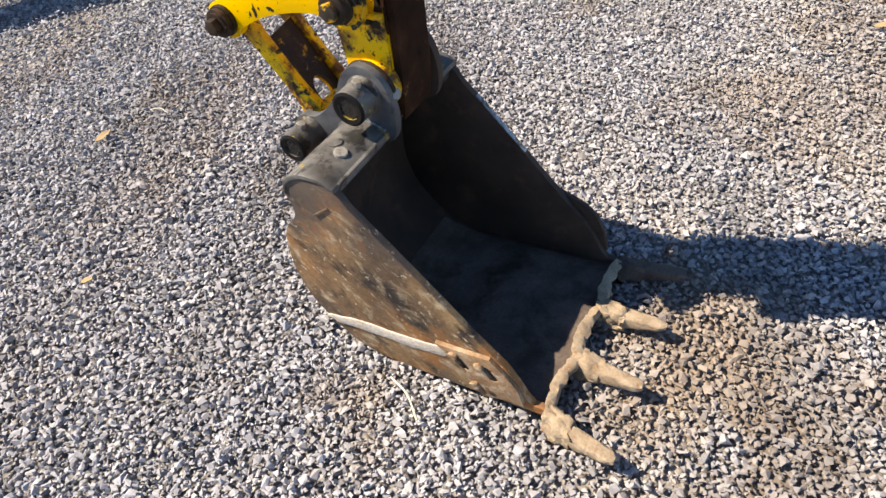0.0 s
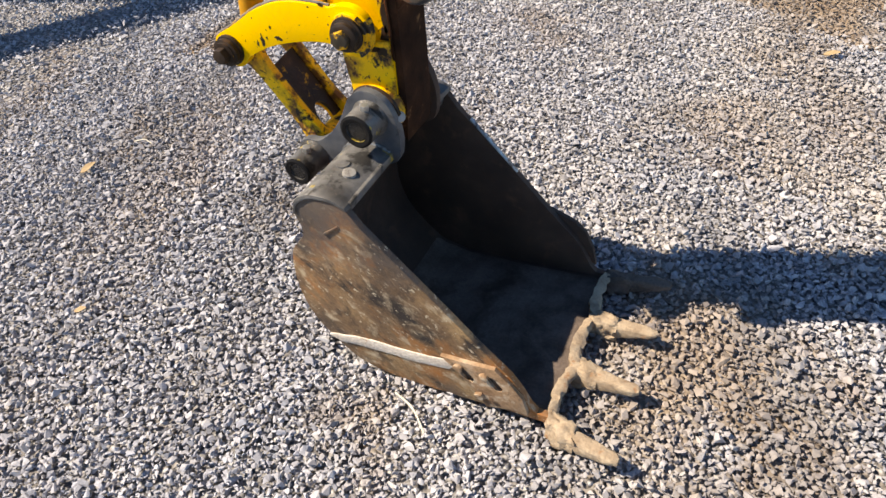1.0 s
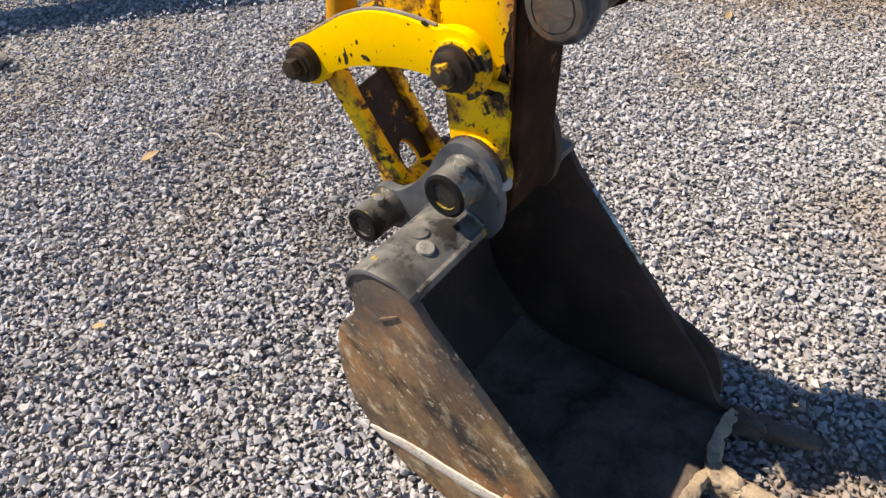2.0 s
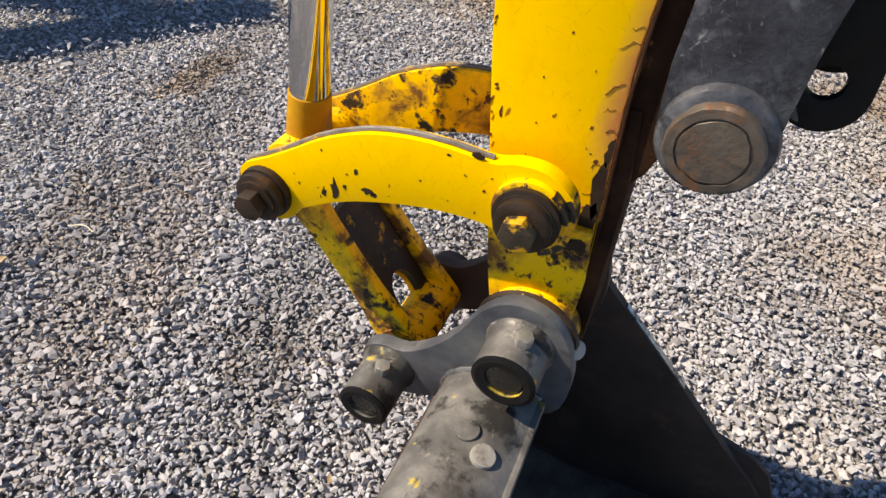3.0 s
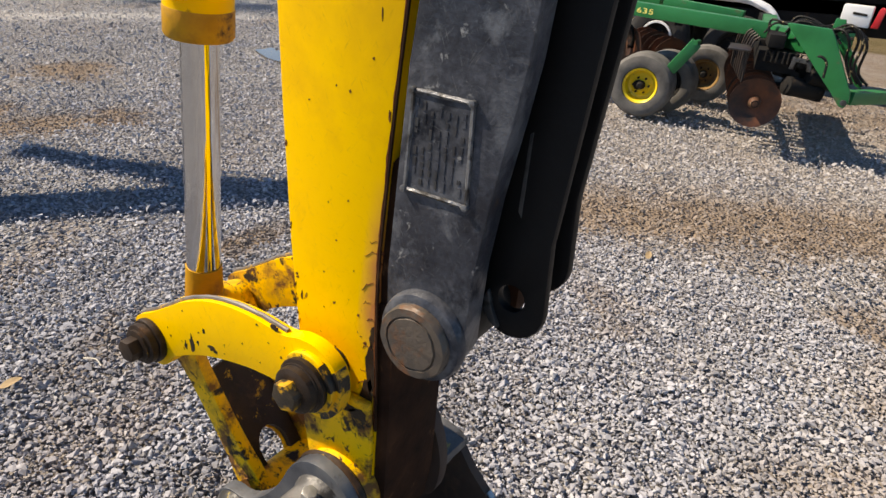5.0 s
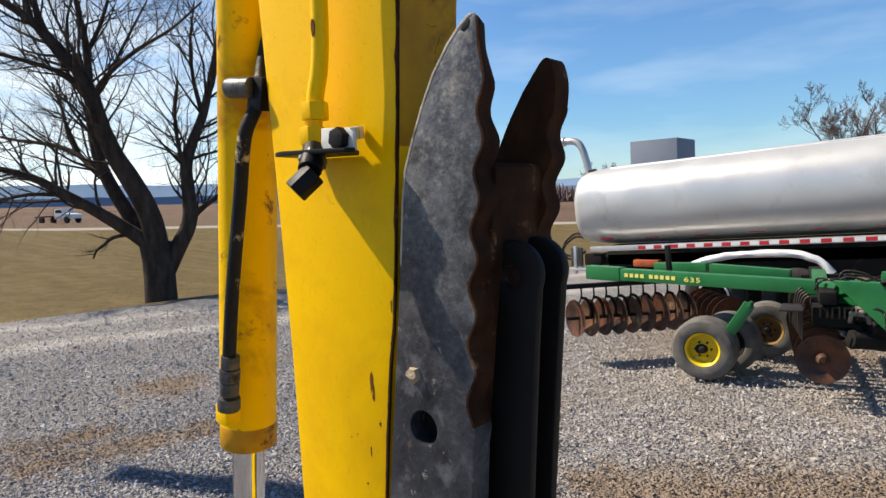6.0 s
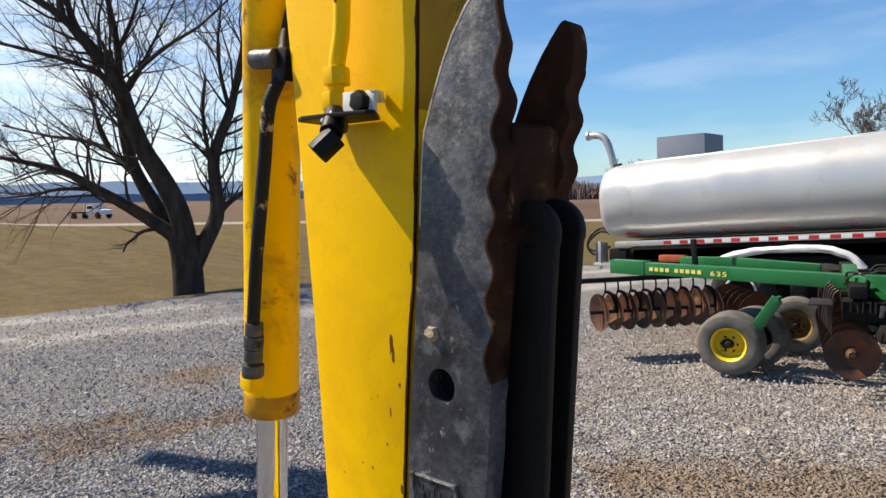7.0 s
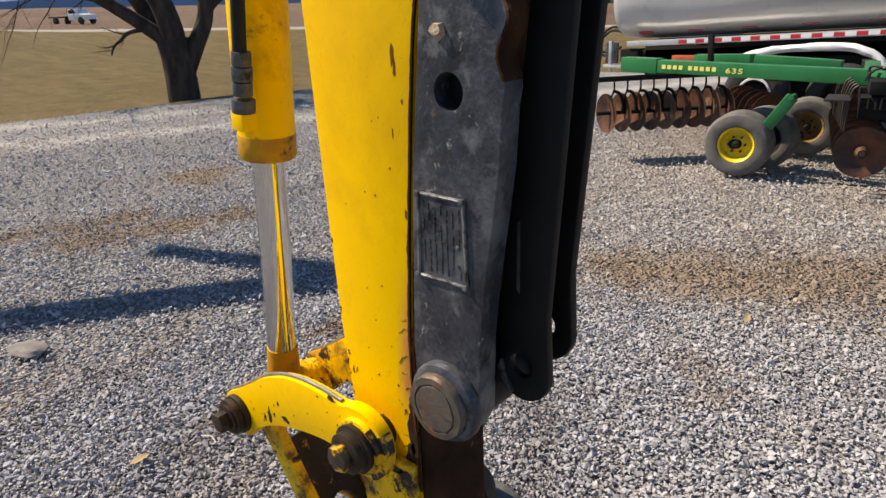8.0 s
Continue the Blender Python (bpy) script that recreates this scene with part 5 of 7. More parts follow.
    for y in (-0.213, 0.023):
        part("weld_seam", roughen(pipe([(x, y, z + 0.001) for x, z in end], 0.005, 6), 0.0015, 160), weld, bk)
    part("lock_bolt", rod((0.060, -0.180, 0.712), (0.074, -0.189, 0.722), 0.014, seg=18, bevel=0.003), pale_steel, bk, "rusty pale bolt")
    # wear strip and side cutter on the near plate
    strip = [(-0.097, 0.110), (0.019, 0.140), (0.126, 0.148), (0.229, 0.160), (0.296, 0.172), (0.286, 0.136), (0.192, 0.116), (0.05, 0.106), (-0.063, 0.090)]
    part("wear_strip", roughen(slab([tuple(q) for q in spline(strip, 4, True)], BN - 0.004, BN + 0.001, bevel=0.002), 0.0028, 70), wear_strip_m, bk, "scraped pale wear strip")
    cut = [(0.268, 0.192), (0.327, 0.197), (0.42, 0.207), (0.466, 0.164), (0.498, 0.122), (0.514, 0.06), (0.462, 0.054), (0.395, 0.034), (0.372, 0.08), (0.33, 0.138)]
    slots = []
    for (x0, z0), (x1, z1) in (((0.322, 0.166), (0.352, 0.128)), ((0.407, 0.166), (0.434, 0.13))):
        v = Vector((x1 - x0, z1 - z0)).normalized()
        n = Vector((-v.y, v.x)) * 0.012
        slots.append([(x0 + n.x, z0 + n.y), (x0 - v.x * 0.008, z0 - v.y * 0.008), (x0 - n.x, z0 - n.y), (x1 - n.x, z1 - n.y), (x1 + v.x * 0.008, z1 + v.y * 0.008), (x1 + n.x, z1 + n.y)])
    part("side_cutter", roughen(slab(cut, BN - 0.012, BN - 0.001, slots, 0.004), 0.003, 45), muddy_rust, bk, "rusty side cutter with two slotted holes")
    # thin dark plates stand for the shade down in the slots
    for s in slots:
        part("slot_shade", slab(s, BN - 0.004, BN - 0.0005, bevel=0), dark_in, bk, "dark plate for the shade inside a slotted hole")
    for c in ((0.392, 0.168), (0.378, 0.078), (0.318, 0.172)):
        part("bolt", roughen(rod((c[0], BN - 0.010, c[1]), (c[0], BN - 0.022, c[1]), 0.013, seg=12, bevel=0.003), 0.003, 90), muddy_rust, bk, "muddy bolt head")
    far_cut = [(0.29, 0.33), (0.36, 0.262), (0.405, 0.246), (0.45, 0.228), (0.485, 0.198), (0.512, 0.14), (0.528, 0.075), (0.50, 0.05), (0.40, 0.04), (0.34, 0.12), (0.28, 0.24)]
    part("side_cutter", slab(far_cut, BF + 0.001, BF + 0.016, bevel=0.003), dark_in, bk, "rusty far side cutter darkened for shade")
    part("rib", roughen(beam((-0.030, BN - 0.001, 0.520), (0.020, BN - 0.001, 0.556), 0.006, 0.009, 0.002), 0.003, 60), rust_side, bk, "bent grey lug")
    way = Vector((0.374 - 0.079, 0, 0.264 - 0.572))
    p = [Vector((0.079, BF - 0.01, 0.572)) + way * t for t in (0.12, 0.62)]
    part("rubbed_edge", roughen(beam(p[0] + Vector((0.002, 0, 0.002)), p[1] + Vector((0.002, 0, 0.002)), 0.014, 0.003, 0.001), 0.0008, 60), rubbed, bk, "edge rubbed bright")
    # lip and teeth, caked in mud; the far tooth is darkened for its shade
    lip = [(0.566, 0.028), (0.585, 0.033), (0.607, 0.046), (0.61, 0.056), (0.60, 0.065), (0.572, 0.064)]
    bm = bmesh.new()
    n, rows = 60, []
    for k in range(n + 1):
        y = BN - 0.012 + (BF - BN + 0.024) * k / n
        u = (k / n * 3) % 1.0
        cut_in = 0.03 * math.sin(math.pi * u) ** 0.6
        rows.append([bm.verts.new((x - cut_in * (1.0 if i in (2, 3, 4) else 0.75), y, z)) for i, (x, z) in enumerate(lip)])
    for a, b in zip(rows, rows[1:]):
        for i in range(len(lip)):
            j = (i + 1) % len(lip)
            bm.faces.new((a[i], a[j], b[j], b[i]))
    bm.faces.new(rows[0])
    bm.faces.new(rows[-1][::-1])
    part("lip", roughen(roughen(bm, 0.007, 40), 0.004, 130), mud, bk, "mud-caked cutting edge", angle=60)
    for k, (y, yt) in enumerate(((-0.438, -0.495), (-0.245, -0.272), (-0.058, -0.060), (0.125, 0.148))):
        tooth = thing_part(bk, "tooth")
        sec = [(0.565, 0.030, 0.029, 0.036), (0.595, 0.028, 0.031, 0.040), (0.625, 0.030, 0.029, 0.039), (0.648, 0.033, 0.025, 0.034)]
        part("adapter", roughen(roughen(blade(sec, y, y + (yt - y) * 0.5, 2), 0.012, 42, k), 0.006, 120, k), mud if k < 3 else dust_shade_m, tooth, "mud-caked tooth adapter" if k < 3 else "far tooth adapter darkened for shade", angle=70)
        x0 = y + (yt - y) * 0.45
        sec = [(0.625, 0.034, 0.020, 0.028), (0.66, 0.038, 0.0215, 0.027), (0.70, 0.046, 0.021, 0.022), (0.745, 0.054, 0.018, 0.014), (0.764, 0.058, 0.012, 0.007)]
        part("tip", roughen(roughen(blade(sec, x0, yt, 2), 0.004, 40, k + 5), 0.0015, 140, k), mud if k < 3 else dust_shade_m, tooth, "worn rounded tooth tip", angle=70)
    return bk


def blade(sections, y0, y1, cuts=1):
    """A tapering block along x: (x, z of its middle, half width, half height) with rounded corners, running from y0 to y1."""
    bm = bmesh.new()
    rows = []
    xa, xb = sections[0][0], sections[-1][0]
    for x, z, w, h in sections:
        yc = y0 + (y1 - y0) * (x - xa) / (xb - xa)
        row = []
        for i in range(12):
            a = 2 * math.pi * i / 12
            c, s = math.cos(a), math.sin(a)
            row.append(bm.verts.new((x, yc + w * math.copysign(abs(c) ** 0.55, c), z + h * math.copysign(abs(s) ** 0.55, s))))
        rows.append(row)
    for a, b in zip(rows, rows[1:]):
        for i in range(12):
            j = (i + 1) % 12
            bm.faces.new((a[i], a[j], b[j], b[i]))
    bm.faces.new(rows[0][::-1])
    bm.faces.new(rows[-1])
    bmesh.ops.subdivide_edges(bm, edges=bm.edges[:], cuts=cuts, use_grid_fill=True)
    return bm


build_bucket()


# ---- thumb ----
def worn_tip(bm, y0, y1):
    """Rounds the inner edge of a tine's tip away."""
    for v in bm.verts:
        if v.co.z > 1.80 and v.co.x > 0.2 and y0 < -0.1:
            v.co.x -= 0.016 * ((v.co.y - y0) / (y1 - y0)) * min(1.0, (v.co.z - 1.80) / 0.13)
    return bm


def build_thumb():
    th = thing("excavator_thumb", "black steel excavator thumb with scalloped edges, folded up against the stick", "excavator thumb")
    left = [(0.084, 1.06), (0.082, 1.13), (0.090, 1.25), (0.099, 1.379), (0.12, 1.541), (0.138, 1.681), (0.147, 1.763), (0.153, 1.797), (0.166, 1.829), (0.184, 1.868), (0.204, 1.904), (0.227, 1.933), (0.244, 1.949), (0.256, 1.9575), (0.262, 1.960)]
    scal = []
    zs = [1.956, 1.888, 1.822, 1.756, 1.690, 1.625, 1.558, 1.485]
    xr = [0.2705, 0.277, 0.2725, 0.264, 0.258, 0.253, 0.249, 0.243]
    for i in range(len(zs) - 1):
        for j in range(9):
            u = j / 9
            scal.append((xr[i] + (xr[i + 1] - xr[i]) * u - (0.002, 0.0095, 0.0105, 0.0115, 0.012, 0.012, 0.012)[i] * math.sin(math.pi * u) ** 2, zs[i] + (zs[i + 1] - zs[i]) * u))
    low = [(0.243, 1.485), (0.239, 1.465), (0.234, 1.40), (0.225, 1.34), (0.21, 1.253), (0.20, 1.17), (0.197, 1.10), (0.196, 1.06), (0.182, 1.03), (0.155, 1.016), (0.125, 1.017), (0.098, 1.034)]
    outline = left + [(0.2665, 1.9605)] + scal + low
    hole = ring(0.163, 1.479, 0.022, 20)
    sides = ((-0.176, -0.142), (-0.046, -0.012))
    for k, (y0, y1) in enumerate(sides):
        if k:
            lean = [(x + 0.011 * max(0.0, (z - 1.5) / 0.45), z - 0.024 * max(0.0, (z - 1.5) / 0.45)) for x, z in scal[9:]]
            scal = lean
            tip = [tuple(q) for q in spline([(0.258, 1.910), (0.2715, 1.925), (0.2805, 1.9265), (0.2865, 1.915), (0.2895, 1.893), lean[0]], 6)][1:-1]
            outline = left[:6] + [(0.185, 1.785), (0.208, 1.834), (0.223, 1.861), (0.242, 1.890), (0.258, 1.910)] + tip + scal + low
        # the far tine's shade is put into its colour, a darker brown steel
        part("tine", worn_tip(slab(outline, y0, y1, [hole], 0.0015), y0, y1), thumb_m if k == 0 else thumb_edge, th, "scratched black steel tine" if k == 0 else "rusty far tine darkened for shade")
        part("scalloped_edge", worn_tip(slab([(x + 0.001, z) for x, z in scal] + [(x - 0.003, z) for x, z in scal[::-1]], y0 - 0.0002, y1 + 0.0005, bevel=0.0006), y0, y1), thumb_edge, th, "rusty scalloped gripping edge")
    rim = [q for q in left if q[1] > 1.6]
    part("rubbed_rim", slab([(x - 0.0008, z + 0.0006) for x, z in rim] + [(x + 0.0016, z - 0.0014) for x, z in rim[::-1]], -0.1764, -0.170, bevel=0.0003), rim_m, th, "bright rim rubbed bare")
    part("tip_patch", slab([(0.2475, 1.9445), (0.2505, 1.9505), (0.2565, 1.9555), (0.2595, 1.9555), (0.2605, 1.951), (0.2575, 1.9455), (0.252, 1.9425)], -0.1764, -0.1755, bevel=0.0002), black_paint, th, "small black patch at the tip")
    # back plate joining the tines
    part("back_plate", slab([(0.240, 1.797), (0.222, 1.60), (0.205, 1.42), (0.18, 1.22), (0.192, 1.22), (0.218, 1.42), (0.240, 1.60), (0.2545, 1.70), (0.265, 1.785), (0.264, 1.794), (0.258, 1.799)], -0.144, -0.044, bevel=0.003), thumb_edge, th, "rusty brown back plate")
    # black tube added so the holes look as dark as their shade
    part("shade_tube", rod((0.163, -0.150, 1.479), (0.163, -0.03, 1.479), 0.026, seg=24), black_paint, th, "black tube added for the shade inside the hole")
    # pivot
    part("pivot_hub", lathe([(0.058, 0), (0.0585, 0.008), (0.056, 0.014), (0.049, 0.018)], (E[0], -0.176, E[1]), (0, -1, 0), 44), thumb_m, th, "bright welded pivot collar")
    part("pivot_cap", roughen(lathe([(0.047, 0.0), (0.047, 0.008), (0.045, 0.012), (0.036, 0.013), (0.0355, 0.0105), (0.034, 0.0105), (0.033, 0.013), (0.0, 0.014)], (E[0], -0.194, E[1]), (0, -1, 0), 56), 0.0016, 90), pin_cap, th, "brown rusty pivot pin cap")
    part("pivot_tube", rod((E[0], -0.176, E[1]), (E[0], 0.0, E[1]), 0.045, seg=32), black_paint, th)
    # maker's plate outlined by weld
    plate = thing_part(th, "name_plate")
    q = [(0.108, 1.353), (0.181, 1.353), (0.183, 1.243), (0.102, 1.243)]
    part("plate", slab(q, -0.1775, -0.1765, bevel=0), thumb_m, plate, "dark worn plate with illegible raised lettering")
    for i in range(4):
        a, b = q[i], q[(i + 1) % 4]
        part("weld_bead", roughen(pipe([(a[0] + (b[0] - a[0]) * t / 8, -0.1775, a[1] + (b[1] - a[1]) * t / 8) for t in range(9)], 0.0028, 6), 0.001, 200, i), weld, plate)
    for c in q:
        part("weld_spot", rod((c[0], -0.176, c[1]), (c[0], -0.183, c[1]), 0.004, seg=8, bevel=0.001), weld, plate)
    rm = random.Random(6)
    for i in range(7):   # rows of small raised characters, worn past reading
        x, z = 0.113 + i * 0.0098, 1.252
        while z < 1.338:
            ln = rm.uniform(0.004, 0.011)
            if rm.random() < 0.82:
                part("raised_mark", box((x + rm.uniform(-0.0006, 0.0006), -0.1778, z + ln / 2), (rm.uniform(0.0028, 0.0048), 0.0011, ln), (0, 2, 0), 0), dark_bar if rm.random() < 0.5 else thumb_m, plate)
            z += ln + rm.uniform(0.0018, 0.004)
    part("weld_lump", roughen(rod((0.152, -0.176, 1.545), (0.153, -0.184, 1.547), 0.011, 0.007, seg=10), 0.003, 120), mud, th, "lump of dried weld and dirt")
    # support bar: two flat bars with round ends and a web
    br = thing_part(th, "support_bar")

    def bar(r0, r1, x0, z0, x1, z1):
        return ring(x1, z1, r1, 16, -25, 170) + ring(x0, z0, r0, 14, 180, 360) + [(x0 + r0 - 0.004, z0 + 0.09), (x0 + (x1 - x0) * 0.5 + r0 - 0.008, (z0 + z1) / 2), (x1 + r1 - 0.011, z1 - 0.09)]

    for y0, y1, dx, foot in ((-0.120, -0.106, 0.0, 1.110), (-0.066, -0.050, 0.0, 1.150)):
        part("flat_bar", slab(bar(0.042, 0.040, 0.224 + dx, foot, 0.264 + dx, 1.668), y0, y1, [ring(0.222 + dx, foot + 0.010, 0.017, 16), ring(0.262 + dx, 1.664, 0.013, 14)], 0.004), black_paint, br, "black flat bar with rounded ends")
    # pale grey strip paints the light on the bar's bevelled edge
    part("lit_edge", slab([(0.219, 1.319), (0.2225, 1.322), (0.2215, 1.224), (0.217, 1.231)], -0.1215, -0.118, bevel=0.0005), steel_fit, br, "grey strip for the bar's lit edge")
    part("wear_lip", slab([tuple(q) for q in spline([(0.193, 1.124), (0.188, 1.102), (0.198, 1.085), (0.212, 1.078), (0.204, 1.094), (0.198, 1.108)], 4, True)], -0.126, -0.118, bevel=0.001), steel_fit, br, "grey worn lip")
    part("web", slab([(0.218, 1.19), (0.250, 1.62), (0.258, 1.62), (0.226, 1.19)], -0.106, -0.066, bevel=0.001), black_paint, br)
    return th


build_thumb()

# ---- disc harrow ----
def wheel(parent, c, axis, r, w, rim_mat, tyre_mat=None, k=0.84):
    """k: the rim's share of a usual one's radius."""
    wh = thing_part(parent, "wheel")
    ax = Vector(axis).normalized()
    q = Vector(c)
    part("tyre", lathe([(r * 0.62 * k, -w * 0.36), (r * 0.70 * k, -w * 0.46), (r * 0.78, -w * 0.5), (r * 0.92, -w * 0.45), (r, -w * 0.32), (r * 0.985, -w * 0.27), (r, -w * 0.22), (r * 1.005, -w * 0.05), (r * 0.985, 0), (r * 1.005, w * 0.05), (r, w * 0.22), (r * 0.985, w * 0.27), (r, w * 0.32), (r * 0.92, w * 0.45), (r * 0.78, w * 0.5), (r * 0.70 * k, w * 0.46), (r * 0.62 * k, w * 0.36)], q, ax, 48, False), tyre_mat or tyre_m, wh, "dusty grey ribbed rubber tyre")
    part("rim", lathe([(0.0, w * 0.20), (r * 0.2, w * 0.21), (r * 0.30 * k, w * 0.17), (r * 0.42 * k, w * 0.13), (r * 0.52 * k, w * 0.16), (r * 0.58 * k, w * 0.40), (r * 0.655 * k, w * 0.45), (r * 0.66 * k, w * 0.41), (r * 0.62 * k, w * 0.3), (r * 0.60 * k, -w * 0.36), (0.0, -w * 0.3)], q, ax, 40), rim_mat, wh, "yellow painted pressed steel rim")
    part("hub", lathe([(0.0, w * 0.46), (r * 0.08, w * 0.45), (r * 0.12, w * 0.4), (r * 0.14, w * 0.26), (0.0, w * 0.2)], q, ax, 20), harrow_black, wh, "greasy hub cap")
    x = frame_of((0, 0, 0), ax)[1]
    y = ax.cross(x)
    for i in range(6):
        a = math.pi / 3 * i
        p = q + (x * math.cos(a) + y * math.sin(a)) * r * 0.25
        part("wheel_nut", rod(p + ax * w * 0.22, p + ax * w * 0.33, r * 0.035, seg=6), harrow_black, wh)
    return wh


def dish(parent, c, axis, r, mat=None):
    ax = Vector(axis).normalized()
    return part("disc", lathe([(0.0, 0.055), (r * 0.3, 0.048), (r * 0.6, 0.03), (r * 0.85, 0.012), (r, 0.0), (r, -0.005), (r * 0.6, 0.022), (0.0, 0.045)], c, ax, 28), mat or disc_m, parent, "rusty concave harrow disc")


def lettering(name, text, height, mat, parent, label=""):
    """Flat raised characters, standing in their own x and y."""
    cu = bpy.data.curves.new(name, "FONT")
    cu.body, cu.size, cu.extrude = text, height, 0.001
    cu.space_character, cu.offset = 1.15, 0.0008
    tmp = new(name + "_curve", cu)
    me = bpy.data.meshes.new_from_object(tmp)
    bpy.data.objects.remove(tmp)
    me.materials.clear()
    me.materials.append(mat)
    ob = new(name, me)
    ob.parent = parent
    if label:
        ob["label"] = label
    return ob


def build_harrow():
    hw = thing("disc_harrow", "green disc harrow with rusty discs and yellow wheels parked on gravel", "disc harrow")
    fr = thing_part(hw, "frame")
    g0, g1 = Vector((-2.68, 5.86, 0.915)), Vector((-0.42, 5.62, 0.885))
    main = part("beam", beam(g0, g1, 0.12, 0.12), green, fr, "green main beam with a yellow decal")
    dd = (g1 - g0).normalized()
    # decal, drawn as plain bars
    side = Vector((dd.y, -dd.x, 0)).normalized()
    for a, b in ((0.42, 0.66), (0.70, 1.00)):
        k = round((b - a) / 0.062)
        for i in range(k):
            p = g0 + dd * (a + (b - a) * i / k) + side * 0.062
            part("decal_bar", beam(p, p + dd * ((b - a) / k - 0.02), 0.004, 0.040, 0), letter_y, fr, "yellow decal bar")
    across = dd.cross(side).normalized() * -1
    number = lettering("decal_number", "635", 0.066, letter_y, fr, "yellow decal number")
    number.matrix_basis = Matrix((*((dd[i] * 1.55, across[i], side[i], (g0 + dd * 1.07 + side * 0.0625 - across * 0.027)[i]) for i in range(3)), (0, 0, 0, 1)))
    part("beam", beam(g0 + Vector((-0.06, 0.02, 0)), g0 + dd * 0.36, 0.135, 0.145), green, fr)
    part("beam", beam((-1.56, 6.3, 0.945), (-0.80, 6.3, 0.905), 0.11, 0.095), green, fr, "green rear beam")
    part("beam", beam((-2.2, 6.45, 0.93), (-1.6, 6.35, 0.95), 0.12, 0.09), green, fr)
    part("beam", beam((-0.62, 6.6, 0.89), (-0.42, 5.6, 0.87), 0.12, 0.08), green, fr, "green cross beam")
    part("beam", beam((-0.46, 5.66, 0.86), (-0.08, 5.43, 0.85), 0.14, 0.15), green, fr)
    part("beam", beam((-0.42, 5.72, 0.86), (0.16, 5.87, 0.88), 0.12, 0.12), green, fr)
    # hinge tower
    part("tower_plate", slab([(-0.265, 0.985), (-0.255, 0.998), (0.045, 0.992), (0.075, 0.955), (0.30, 0.56), (0.31, 0.49), (0.285, 0.44), (0.245, 0.455), (0.17, 0.54)], 5.19, 5.23, bevel=0.006), green, fr, "green hinge plate")
    part("tower_plate", slab([(0.02, 0.96), (0.03, 1.05), (0.10, 1.05), (0.13, 0.94), (0.345, 0.62), (0.35, 0.56), (0.30, 0.58)], 5.46, 5.50, bevel=0.006), green, fr, "green hinge plate")
    part("tower_link", beam((0.27, 5.35, 0.50), (1.15, 7.6, 0.33), 0.12, 0.10), green, fr)
    part("pivot_pin", rod((0.275, 5.17, 0.485), (0.275, 5.54, 0.485), 0.022, seg=16), steel_fit, fr)
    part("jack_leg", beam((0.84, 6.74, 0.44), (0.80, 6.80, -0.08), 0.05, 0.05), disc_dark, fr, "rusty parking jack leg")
    part("jack_lever", rod((0.81, 6.68, 0.40), (0.85, 6.66, 0.84), 0.016, seg=10), green, fr, "green jack lever")
    # strut to the wheels
    part("strut", beam((-1.0, 5.62, 0.70), (-1.17, 5.58, 0.43), 0.08, 0.10), green, fr, "green wheel strut")
    part("strut_end", rod((-1.0, 5.57, 0.70), (-1.0, 5.68, 0.70), 0.022, seg=12), green, fr)
    part("strut", beam((-0.62, 6.5, 0.80), (-0.35, 6.4, 0.48), 0.1, 0.12), green, fr)
    part("axle", rod((-1.42, 5.5, 0.262), (-1.33, 6.3, 0.255), 0.045, seg=12), harrow_black, fr)
    ax = (0.10, -1.0, 0.0)
    wheel(hw, (-1.40, 5.60, 0.262), ax, 0.292, 0.29, rim_yellow)
    wheel(hw, (-1.30, 6.0, 0.255), ax, 0.292, 0.27, harrow_black)
    # this rim's shade is put into its paint
    wheel(hw, (-1.15, 6.85, 0.245), (0.2, -1.0, 0), 0.29, 0.26, rim_shaded)
    # gang beyond the frame, discs in a row
    gl = thing_part(hw, "disc_gang")
    a, b = Vector((-2.75, 5.55, 0.446)), Vector((-1.9, 6.48, 0.446))
    d = (b - a).normalized()
    turned = d + Vector((-0.10, 0.23, 0))
    n = 9
    for i in range(n):
        # two discs of three carry the frame's shade in their rust
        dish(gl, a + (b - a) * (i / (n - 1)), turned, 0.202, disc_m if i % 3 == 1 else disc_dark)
    part("gang_axle", rod(a - d * 0.1, b + d * 0.1, 0.02, seg=10), harrow_black, gl)
    part("gang_bar", beam(a + Vector((-0.2, -0.2, 0.345)), b + Vector((0.1, 0.1, 0.345)), 0.06, 0.05), harrow_black, gl)
    for i in range(n):
        p = a + (b - a) * ((i + 0.5) / n)
        part("scraper", pipe(spline([p + Vector((0, 0.0, 0.34)), p + Vector((0.01, -0.01, 0.24)), p + Vector((-0.02, -0.03, 0.12)), p + Vector((0.0, -0.02, 0.0))], 4), 0.010, 6), harrow_black, gl)
        part("spring_shank", pipe(spline([p + Vector((0.0, 0.0, 0.22)), p + Vector((0.05, 0.03, 0.20)), p + Vector((0.08, 0.06, 0.10)), p + Vector((0.07, 0.07, 0.0))], 4), 0.018, 6), harrow_black, gl)
    # second far gang
    gb = thing_part(hw, "disc_gang")
    a, b = Vector((-2.15, 7.75, 0.3)), Vector((-1.6, 7.1, 0.3))
    d = (b - a).normalized()
    for i in range(6):
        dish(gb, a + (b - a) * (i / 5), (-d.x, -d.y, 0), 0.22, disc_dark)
    part("gang_bar", beam(a + Vector((0, 0.03, 0.4)), b + Vector((0, 0.03, 0.4)), 0.1, 0.1), harrow_black, gb)
    # front gang towards the camera's side
    gf = thing_part(hw, "disc_gang")
    a, b = Vector((-0.325, 5.10, 0.378)), Vector((-0.86, 7.2, 0.39))
    d = (b - a).normalized()
